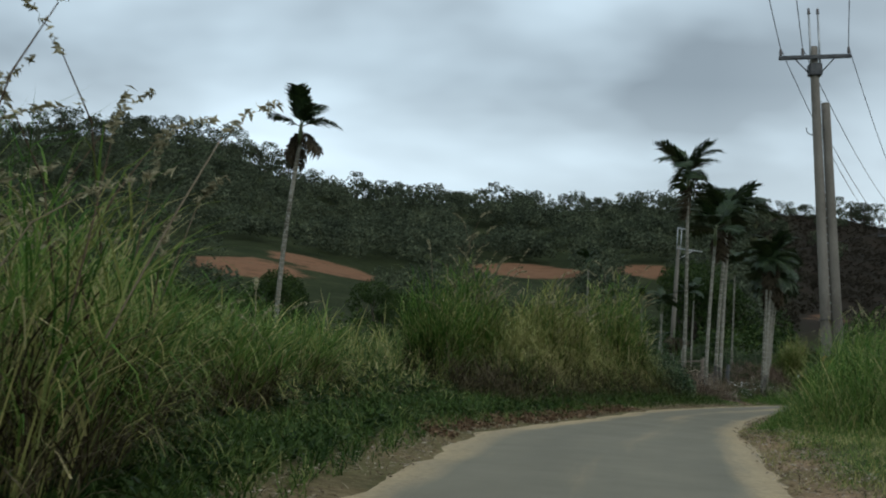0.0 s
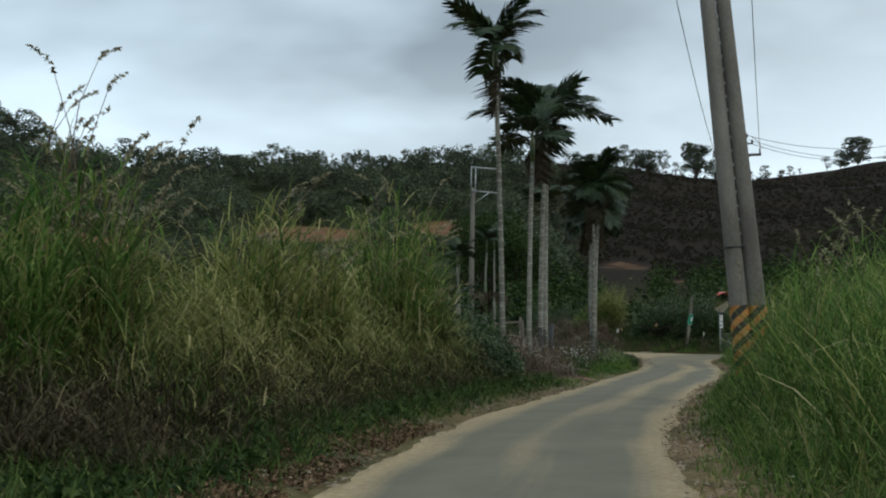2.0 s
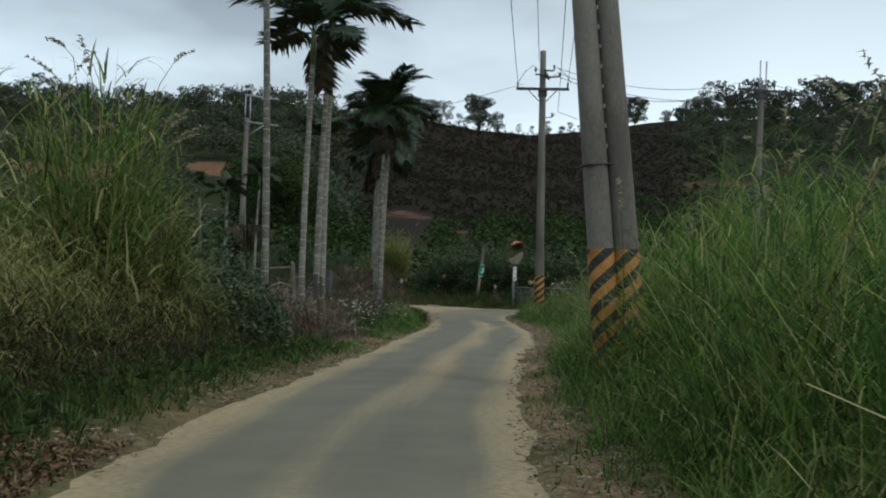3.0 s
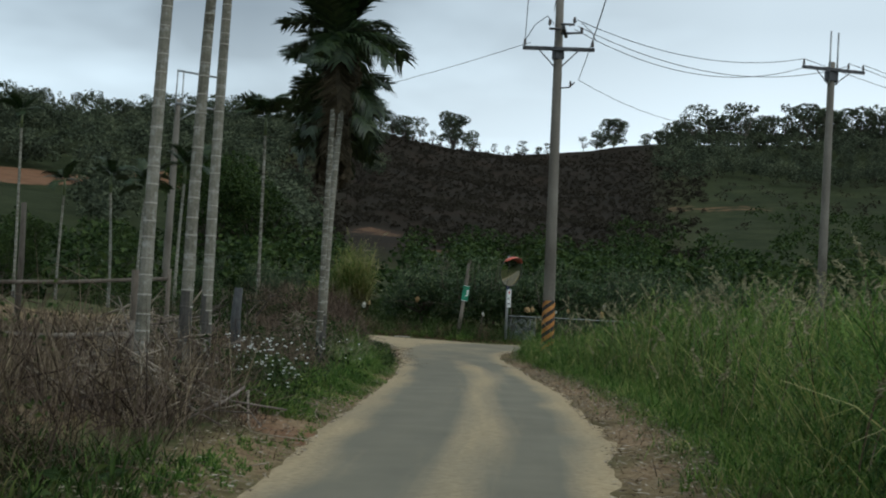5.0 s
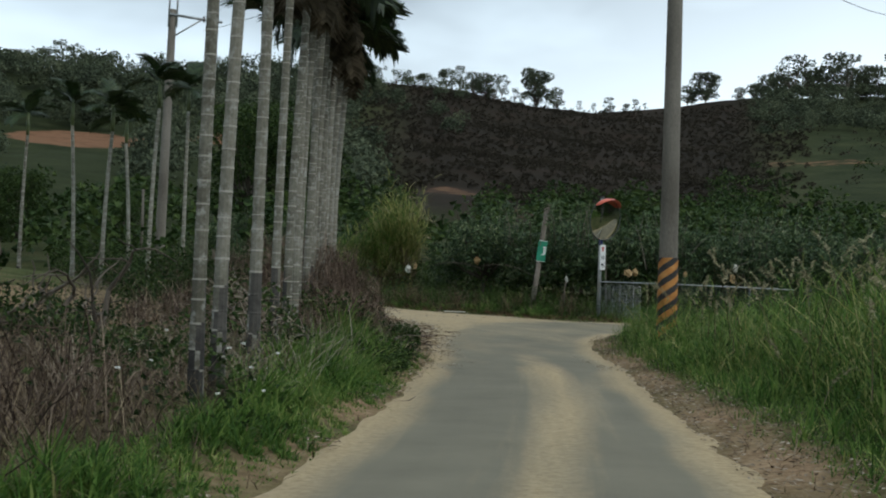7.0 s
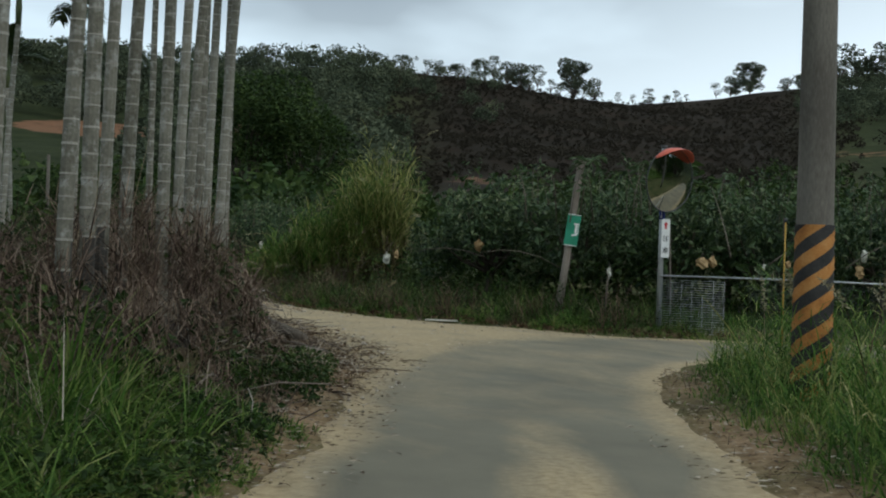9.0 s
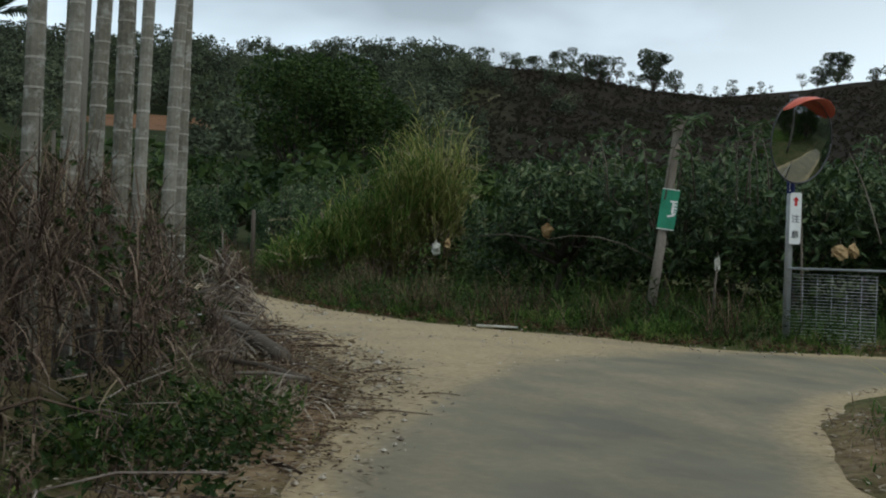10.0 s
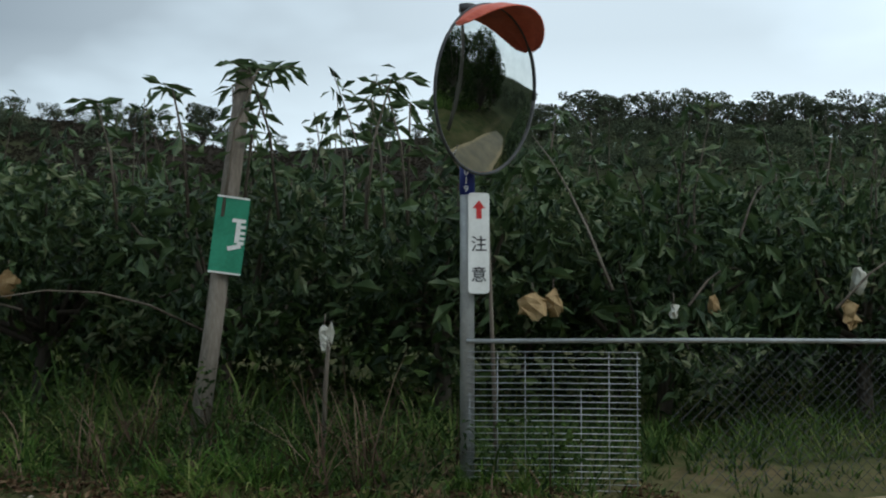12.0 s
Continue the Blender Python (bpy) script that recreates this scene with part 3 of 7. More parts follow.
def build_ground():
    xs = spaced(-14, 46, 0.3, -290, 560, 5.0, 700)
    ys = spaced(-12, 102, 0.3, -150, 560, 5.0, 700)
    X, Y = np.meshgrid(xs, ys)
    Z = height(X, Y)
    ny, nx = X.shape
    i = (np.arange(ny - 1)[:, None] * nx + np.arange(nx - 1)[None]).ravel()
    quads = np.stack([i, i + 1, i + nx + 1, i + nx], 1)
    r, az = bearing(X, Y)
    near = r < 120
    d = np.where(near, road_dist(np.where(near, X, 0), np.where(near, Y, 0)), 50.0)
    scrub = smooth(az, 11, 16) * (1 - smooth(az, 29, 33)) * smooth(r, 90, 140)
    litter = np.clip(1.3 - np.abs(d - 0.30) / 0.45, 0, 1) * (0.75 + 0.4 * wave(X, Y, 3, 12)) * (1 - 0.8 * smooth(X + 0.9 * (Y - 74), 22.5, 25))
    litter = litter * (1 - 0.55 * (1 - smooth(Y, 42, 45)) * (X < np.interp(Y, LEFT_EDGE[:, 1], LEFT_EDGE[:, 0])))
    litter = np.maximum(litter, smooth(Y, 40, 46) * (1 - smooth(Y, 76, 80)) * smooth(-(X - np.interp(Y, LEFT_EDGE[:, 1], LEFT_EDGE[:, 0])), 1.2, 2.5) * (1 - smooth(d, 9, 16)) * 0.7)
    wild = smooth(r, 42, 85)
    me = mesh_np("ground", np.stack([X.ravel(), Y.ravel(), Z.ravel()], 1), quads, M["ground"], smooth=True, soil=np.maximum(soil_mask(X, Y), 1.2 * np.exp(-((X - 11.5) / 0.36) ** 2 - ((Y - 47.1) / 1.2) ** 2)).ravel(), scrub=scrub.ravel(), wild=wild.ravel(), litter=np.clip(litter, 0, 1).ravel())
    return tagged(new("ground", me), "uneven grassy ground rising to scrub-covered hills", "ground", kind="structure")


def build_road():
    xs, ys = np.arange(-8, 71, 0.2), np.arange(-40, 100, 0.2)
    X, Y = np.meshgrid(xs, ys)
    d = road_dist(X, Y)
    crown = 0.02 * smooth(-d, 0, 1.3)
    Z = profile(Y) + 0.0 + crown - 0.10 * smooth(d, 0.1, 0.7) + 0.006 * wave(X, Y, 2.5, 21)
    ny, nx = X.shape
    i = (np.arange(ny - 1)[:, None] * nx + np.arange(nx - 1)[None]).ravel()
    quads = np.stack([i, i + 1, i + nx + 1, i + nx], 1)
    keep = (d.ravel()[quads] < 0.75).any(1)
    quads = quads[keep]
    used, inv = np.unique(quads, return_inverse=True)
    dl = seg_dist(X, Y, LEFT_EDGE, False)
    dr = seg_dist(X, Y, RIGHT_EDGE, False)
    mid = (dl - dr) / 2
    sand = smooth(d + 0.07 * wave(X, Y, 3.2, 25), -0.66, -0.06)
    sand = np.maximum(sand, np.exp(-((mid - 0.12 + 0.26 * wave(X, Y, 16, 22)) / 0.34) ** 2) * np.clip(0.66 + 0.18 * wave(X, Y, 9, 23) + 0.20 * smooth(Y, 44, 52), 0, 1) * (1 - 0.75 * smooth(Y, 64, 70)) * (0.35 + 0.65 * smooth(Y, 24, 38)))
    gravel = smooth((Y - np.interp(X, GRAVEL_X, GRAVEL_Y)) + 0.25 * wave(X, Y, 2.2, 24), -0.6, 0.7) * (X < 29)
    sand = np.maximum(sand, (0.92 + 0.12 * wave(X, Y, 1.6, 26)) * gravel)
    sand = np.maximum(sand, 0.34 * smooth(Y, 62, 72))
    w = smooth(Y, 63, 70)
    across, along = ((1 - w) * mid + w * (X - 20) * 0.5).ravel()[used], ((0.92 * (Y - 66) + 0.39 * (X - 20)) * (0.045 + 0.3 * w)).ravel()[used]
    me = mesh_np("road", np.stack([X.ravel(), Y.ravel(), Z.ravel()], 1)[used], inv.reshape(-1, 4), M["road"], smooth=True, sand=np.clip(sand, 0, 1).ravel()[used], across=across, along=along)
    return tagged(new("road", me), "narrow worn asphalt lane with sandy edges", "road", kind="structure")


build_ground()
build_road()


def gz(x, y):
    return float(height(np.array([x]), np.array([y]))[0])

# ---- utility poles and wires ----
def stripes_on(parent, r0, r1, z0, z1, turn=0.78, name="stripe"):
    """Three orange and three black bands that wind up the foot of a pole, each a part."""
    H, rows = z1 - z0, 26
    for k in range(6):
        V, Q = [], []
        for j in range(rows + 1):
            f = j / rows
            r = (r0 + (r1 - r0) * f) + 0.014
            for i in range(9):
                a = 2 * math.pi * ((k + i / 8) / 6 + H * f / turn)
                V.append((r * math.cos(a), r * math.sin(a), z0 + H * f))
        for j in range(rows):
            for i in range(8):
                a = j * 9 + i
                Q.append((a, a + 1, a + 10, a + 9))
        mat = M["orange"] if k % 2 == 0 else M["black_paint"]
        part(name, mesh_np(name, V, Q, mat, smooth=True), mat, parent, "worn orange band" if k % 2 == 0 else "worn black band")


def insulator(parent, at, h=0.22, r=0.055):
    prof = [(0.012, 0), (0.02, 0.03), (r, 0.06), (r * 0.55, 0.09), (r * 0.95, 0.12), (r * 0.5, 0.15), (r * 0.8, 0.18), (r * 0.45, h), (0.0, h + 0.01)]
    bm = bmesh.new()
    vs = [bm.verts.new((max(a, 0.001), 0, b)) for a, b in prof]
    es = [bm.edges.new((vs[i], vs[i + 1])) for i in range(len(vs) - 1)]
    bmesh.ops.spin(bm, geom=vs + es, axis=(0, 0, 1), cent=(0, 0, 0), steps=10, angle=2 * math.pi)
    bmesh.ops.remove_doubles(bm, verts=bm.verts, dist=0.0005)
    ob = part("insulator", bm, M["porcelain"], parent, "dark porcelain insulator", smooth=True)
    ob.matrix_basis = pose(*at)
    return ob


def pole_shaft(parent, base_r, top_r, H, holes=False, name="shaft"):
    pts = [(0, 0, H * f) for f in np.linspace(0, 1, 14)]
    ob = tube_part(name, pts, [base_r + (top_r - base_r) * f for f in np.linspace(0, 1, 14)], M["concrete"], parent, 20)
    if holes:
        for i in range(26):
            z = 3.0 + i * 0.24
            r = base_r + (top_r - base_r) * z / H
            box_part("climbing_peg", (0.02, 0.05, 0.05), (-r - 0.004, 0, z), M["steel"], parent, 0.004)
    return ob


def crossarm(parent, z, length, turn, r, ends=(-1, -0.35, 1), brace=True):
    c, s = math.cos(radians(turn)), math.sin(radians(turn))
    off = Vector((-s, c, 0)) * -(r + 0.05)
    box_part("crossarm", (length, 0.09, 0.11), (off.x, off.y, z), M["steel_dark"], parent, 0.008, rot=(0, 0, turn))
    if brace:
        for k in (-1, 1):
            tube_part("brace", [(off.x + c * k * length * 0.27, off.y + s * k * length * 0.27, z - 0.05), (c * k * 0.05, s * k * 0.05, z - 0.55)], 0.018, M["steel_dark"], parent, 6)
    for e in ends:
        insulator(parent, (off.x + c * e * (length / 2 - 0.06), off.y + s * e * (length / 2 - 0.06), z + 0.05))
    return [Vector((off.x + c * e * (length / 2 - 0.06), off.y + s * e * (length / 2 - 0.06), z + 0.29)) for e in ends]


def lean_pose(x, y, z, dx, dy):
    """Stand at (x, y, z) and lean dx, dy metres per metre of height."""
    up = Vector((dx, dy, 1)).normalized()
    side = Vector((1, 0, 0)) - up * up.x
    side.normalize()
    fw = up.cross(side)
    return Matrix(((side.x, fw.x, up.x, x), (side.y, fw.y, up.y, y), (side.z, fw.z, up.z, z), (0, 0, 0, 1)))


def pole_one():
    a = thing("utility_pole", label="weathered concrete utility pole with a dark crossarm above tall grass", category="utility pole", group="utility poles")
    a.matrix_basis = lean_pose(10.86, 35.0, 0.05, -0.052, 0.10)
    pole_shaft(a, 0.165, 0.115, 10.6)
    stripes_on(a, 0.165, 0.157, 0.02, 1.75)
    tips = crossarm(a, 10.25, 2.0, -8, 0.115)
    for k in (-0.13, 0.13):
        tube_part("top_rod", [(k, -0.12, 9.8), (k, -0.12, 11.55)], 0.03, M["steel"], a, 8)
    box_part("clamp", (0.36, 0.3, 0.35), (0, -0.04, 9.9), M["steel_dark"], a, 0.02)
    insulator(a, (-0.13, -0.12, 11.5))
    insulator(a, (0.13, -0.12, 11.5))
    tube_part("service_hook", [(-0.12, 0, 8.0), (-0.3, -0.05, 8.05), (-0.32, -0.05, 8.2)], 0.015, M["steel_dark"], a, 6)
    box_part("band", (0.335, 0.335, 0.016), (0, 0, 2.75), M["steel_dark"], a, 0.006)
    b = thing("utility_pole", label="shorter concrete utility pole with bare top standing beside another", category="utility pole", group="utility poles")
    b.matrix_basis = lean_pose(11.14, 34.88, 0.05, -0.054, 0.11)
    pole_shaft(b, 0.16, 0.12, 8.95, holes=True)
    stripes_on(b, 0.16, 0.152, 0.02, 1.75)
    return [a.matrix_basis @ t for t in tips]


def pole_two():
    a = thing("utility_pole", label="concrete utility pole with orange and black striped foot beside the lane", category="utility pole", group="utility poles")
    a.matrix_basis = lean_pose(24.52, 68.2, -0.35, -0.002, 0.012)
    pole_shaft(a, 0.185, 0.115, 10.7)
    stripes_on(a, 0.185, 0.173, 0.02, 1.78)
    tips = crossarm(a, 9.15, 2.1, -22, 0.12, ends=(-1, 1))
    for i, (dx, z) in enumerate(((-0.42, 9.75), (0.38, 9.9), (0.62, 9.62))):
        tube_part("dead_end_clamp", [(0, -0.1, z), (dx, -0.25, z + 0.06 * (i - 1))], 0.035, M["steel_dark"], a, 6)
        insulator(a, (dx, -0.25, z + 0.02), 0.2, 0.06)
    crossarm(a, 9.7, 1.3, 60, 0.12, ends=(), brace=False)
    for k in (-1, 1):
        ln = [(k * 0.98, -0.2 - 0.35 * k, 9.4), (k * 0.9, -0.3, 9.75), (k * 0.5, -0.25, 10.05), (k * 0.25, -0.2, 9.85)]
        tube_part("jumper_wire", ln, 0.012, M["wire"], a, 5)
    box_part("clamp", (0.28, 0.28, 0.3), (0, 0, 9.0), M["steel_dark"], a, 0.02)
    tube_part("service_arm", [(0, -0.1, 8.0), (0.32, -0.2, 8.05), (0.46, -0.22, 8.2)], 0.02, M["steel_dark"], a, 6)
    insulator(a, (0.34, -0.2, 8.04), 0.18, 0.05)
    return [a.matrix_basis @ t for t in tips]


def pole_three():
    a = thing("utility_pole", label="pale concrete utility pole with two steel rods at its top", category="utility pole", group="utility poles")
    a.matrix_basis = lean_pose(36.5, 71.5, 0.0, 0.055, 0.055)
    pole_shaft(a, 0.17, 0.12, 10.4)
    tips = crossarm(a, 10.1, 2.3, -15, 0.12, ends=(-1, 0.5, 1), brace=True)
    for k in (-0.16, 0.16):
        tube_part("top_rod", [(k, -0.1, 9.6), (k, -0.1, 11.5)], 0.035, M["steel"], a, 8)
    box_part("clamp", (0.4, 0.3, 0.4), (0, 0, 9.9), M["steel_dark"], a, 0.02)
    return [a.matrix_basis @ t for t in tips]


def pole_far():
    a = thing("utility_pole", label="concrete utility pole with two side brackets among palms", category="utility pole", group="utility poles")
    a.matrix_basis = lean_pose(17.25, 93.6, 0.6, 0.02, 0.0)
    pole_shaft(a, 0.19, 0.13, 9.25)
    for k in (-0.14, 0.14):
        tube_part("top_rod", [(k, -0.12, 8.6), (k, -0.12, 10.6)], 0.035, M["steel"], a, 8)
    for z, ln in ((10.55, 1.75), (9.05, 1.75)):
        tube_part("side_bracket", [(-0.14, -0.13, z), (ln, -0.13, z - 0.1)], 0.05, M["steel"], a, 6)
    tube_part("brace", [(0.1, -0.12, 8.3), (1.0, -0.13, 8.95)], 0.03, M["steel"], a, 6)
    for x in (1.1, 1.6):
        insulator(a, (x, -0.13, 8.86), 0.24, 0.06)
    return a.matrix_basis


def cable(a, b, sag, r=0.012, name="power_line", label="thin dark power line sagging between poles"):
    a, b = Vector(a), Vector(b)
    pts = [a.lerp(b, f) - Vector((0, 0, sag * 4 * f * (1 - f))) for f in np.linspace(0, 1, 18)]
    ob = tube_part(name, pts, r, M["wire"], None, 5)
    return tagged(ob, label, "cable", "power lines")


t1, t2, t3 = pole_one(), pole_two(), pole_three()
pole_far()
cable(t1[0], t2[0], 0.5)
cable(t1[2], t2[1], 0.5)
cable(t1[1], t2[0] + Vector((0.9, 0, 0.9)), 0.45)
for k, p in ((0, (-7.2, -16, 11.2)), (1, (-6.3, -16, 11.4)), (2, (-5.2, -16, 11.2))):
    cable(t1[k], p, 0.7)
cable((10.2, 35.0, 11.7), (-6.6, -16, 12.6), 0.7)
cable((10.35, 35.1, 8.15), (25.0, 67.9, 7.9), 0.5, 0.010)
cable(t2[1] + Vector((-0.4, 0, 0.5)), t3[0], 0.55)
cable(t2[1] + Vector((-0.5, 0, 0.35)), t3[1] + Vector((0, 0, -0.1)), 0.85)
cable(t2[1] + Vector((-0.6, 0, 0.25)), t3[0] + Vector((0.3, 0, -0.2)), 0.85)
for k in (0, 1, 2):
    cable(t3[k], (75 + k, 84, 9.6), 0.6)
cable(t2[0] + Vector((0.2, 0, -0.1)), (18.4, 92.0, 8.9), 0.35, 0.009)
cable((25.0, 67.9, 7.9), (43.6, 84.9, 10.6), 0.9, 0.009)


# ---- traffic mirror, signs and gate ----
def traffic_mirror():
    a = thing("traffic_mirror", (27.33, 77.66, -0.22), "round convex traffic mirror with red hood on a grey steel post", "traffic mirror")
    tube_part("post", [(0, 0, -0.05), (0, 0, 1.6), (0, 0, 3.22)], 0.048, M["steel"], a, 16)
    tube_part("post_cap", [(0, 0, 3.2), (0, 0, 3.25)], 0.056, M["steel_dark"], a, 16)
    n = Vector((0.355, -0.93, -0.13)).normalized()
    R, dish = 0.535, 0.05
    m = look((0, 0, 0), -n).to_3x3().to_4x4()
    head = new("mirror_head")
    head.parent = a
    head.matrix_basis = Matrix.Translation((0.02, -0.21, 2.65)) @ m
    # local +z looks out of the mirror
    rings, sides, V, Q = 14, 48, [(0, 0, dish)], []
    for j in range(1, rings + 1):
        rr = R * j / rings
        for i in range(sides):
            t = 2 * math.pi * i / sides
            V.append((rr * math.cos(t), rr * math.sin(t), dish * (1 - (j / rings) ** 2)))
    T = [(0, 1 + i, 1 + (i + 1) % sides) for i in range(sides)]
    for j in range(rings - 1):
        for i in range(sides):
            b, c = 1 + j * sides + i, 1 + j * sides + (i + 1) % sides
            T += [(b, b + sides, c + sides), (b, c + sides, c)]
    part("mirror_glass", mesh_np("mirror_glass", V, T, M["mirror"], smooth=True), M["mirror"], head, "scratched convex mirror face")
    ring = [(math.cos(t) * (R + 0.012), math.sin(t) * (R + 0.012), 0.0) for t in np.linspace(0, 2 * math.pi, 49)]
    tube_part("rim", ring, 0.011, M["steel_dark"], head, 8, "thin dark metal rim")
    back = [(R + 0.01, -0.005), (R * 0.9, -0.06), (R * 0.55, -0.11), (0.02, -0.12)]
    V, Q = [], []
    for rr, z in back:
        for i in range(32):
            t = 2 * math.pi * i / 32
            V.append((rr * math.cos(t), rr * math.sin(t), z))
    for j in range(3):
        for i in range(32):
            b, c = j * 32 + i, j * 32 + (i + 1) % 32
            Q.append((b, c, c + 32, b + 32))
    part("back_shell", mesh_np("back_shell", V, Q, M["red"], smooth=True), M["red"], head, "faded red back shell")
    V, Q, k = [], [], 26
    for i in range(k + 1):
        t = radians(90 - 54 + 104 * i / k)
        deep = 0.25 * (0.12 + 0.88 * abs(math.sin(math.pi * i / k)) ** 0.55)
        for rr, z in ((R + 0.012, 0.004), (R + 0.022, deep * 0.5), (R + 0.006, deep), (R - 0.002, deep), (R + 0.014, deep * 0.5), (R + 0.004, 0.004)):
            V.append((rr * math.cos(t), rr * math.sin(t), z))
    for i in range(k):
        for j in range(6):
            b, c = i * 6 + j, i * 6 + (j + 1) % 6
            Q.append((b, c, c + 6, b + 6))
    part("hood", mesh_np("hood", V, Q, M["red"], smooth=False), M["red"], head, "orange-red plastic hood")
    for z in (2.45, 2.85):
        tube_part("bracket", [(0, 0, z), (0.07, -0.02, z + 0.02)], 0.02, M["steel_dark"], a, 8)
    # warning plate
    bm = bmesh.new()
    ring = []
    for sx, sz, a0 in ((1, 1, 0), (-1, 1, 90), (-1, -1, 180), (1, -1, 270)):
        for k2 in range(5):
            t = radians(a0 + 22.5 * k2)
            ring.append((sx * 0.048 + 0.022 * math.cos(t), sz * 0.308 + 0.022 * math.sin(t)))
    f = bm.faces.new([bm.verts.new((x, -0.006, z)) for x, z in ring])
    top = bmesh.ops.extrude_face_region(bm, geom=[f])["geom"]
    bmesh.ops.translate(bm, vec=(0, 0.012, 0), verts=[v for v in top if isinstance(v, bmesh.types.BMVert)])
    bmesh.ops.recalc_face_normals(bm, faces=bm.faces[:])
    plate = part("warning_plate", bm, M["white"], a, "white plate with red arrow and black characters")
    plate.matrix_basis = pose(0.035, -0.085, 1.66, 0, 0, -22)
    bm = bmesh.new()
    pts = [(0, 0.06), (0.042, 0.008), (0.018, 0.008), (0.018, -0.06), (-0.018, -0.06), (-0.018, 0.008), (-0.042, 0.008)]
    bm.faces.new([bm.verts.new((x, -0.0075, z)) for x, z in pts])
    ar = part("arrow", bm, M["arrow_red"], plate, "red arrow")
    ar.matrix_basis = pose(0, 0, 0.22)
    for txt, z in (("注", 0.0), ("意", -0.20)):
        lettering(txt, 0.108, plate, (0, -0.0075, z - 0.045), M["black"])
    lab = tube_part("number_label", [(0, 0, 1.98), (0, 0, 2.24)], 0.051, M["blue_label"], a, 16, "blue label with white digits")
    for i, ch in enumerate("9102"):
        lettering(ch, 0.062, a, (-0.038, -0.046, 1.995 + 0.056 * i), M["white"], (90, 0, -40), "digit")
    tube_part("support_stick", [(0.20, -0.06, -0.03), (0.17, -0.05, 0.9), (0.12, -0.06, 1.85)], [0.016, 0.015, 0.012], M["wood"], a, 7, "split bamboo stick tied to the post")
    return a


def lettering(txt, size, parent, at, mat, rot=(90, 0, 0), name="lettering"):
    cu = bpy.data.curves.new(name, "FONT")
    cu.body, cu.size, cu.align_x, cu.extrude = txt, size, "CENTER", 0.0006
    cu.offset = size * 0.006
    cu.materials.append(mat)
    ob = new(name, cu)
    ob.parent = parent
    ob.matrix_basis = pose(*at, *rot)
    return ob


traffic_mirror()


def green_sign():
    a = thing("sign_post", label="leaning weathered wooden post in roadside weeds", category="post")
    lo, hi = Vector((26.11, 79.39, -0.12)), Vector((26.67, 79.84, 2.88))
    tube_part("timber", [lo, lo.lerp(hi, 0.35) + Vector((0.01, 0, 0)), lo.lerp(hi, 0.7), hi], [0.075, 0.07, 0.072, 0.068], M["wood"], a, 9)
    s = thing("direction_sign", label="small green sign with a white character nailed to a post", category="sign")
    s.matrix_basis = Matrix.Translation((26.40, 79.49, 1.56)) @ pose(0, 0, 0, 0, 7, -22)
    box_part("panel", (0.24, 0.010, 0.57), (0, 0, 0), M["green_sign"], s, 0.003)
    box_part("folded_flap", (0.008, 0.20, 0.57), (0.121, 0.105, 0), M["green_sign"], s, 0.003, "edge of the sheet folded back round the post")
    for z in (-0.283, 0.283):
        box_part("edge_strip", (0.24, 0.014, 0.014), (0, -0.002, z), M["white"], s, 0.002, "white edge strip")
    # half of a white character, cut off at the edge of the panel
    for (w, h, x, z, r) in ((0.10, 0.028, 0.062, 0.115, 0), (0.034, 0.15, 0.062, 0.025, 0), (0.05, 0.024, 0.092, 0.070, 0), (0.05, 0.022, 0.092, 0.025, 0), (0.05, 0.022, 0.092, -0.015, 0), (0.05, 0.026, 0.09, -0.050, 0), (0.10, 0.032, 0.048, -0.085, 18)):
        box_part("stroke", (w, 0.004, h), (x, -0.009, z), M["white"], s, 0.001, rot=(0, -r, 0))
    return s


green_sign()


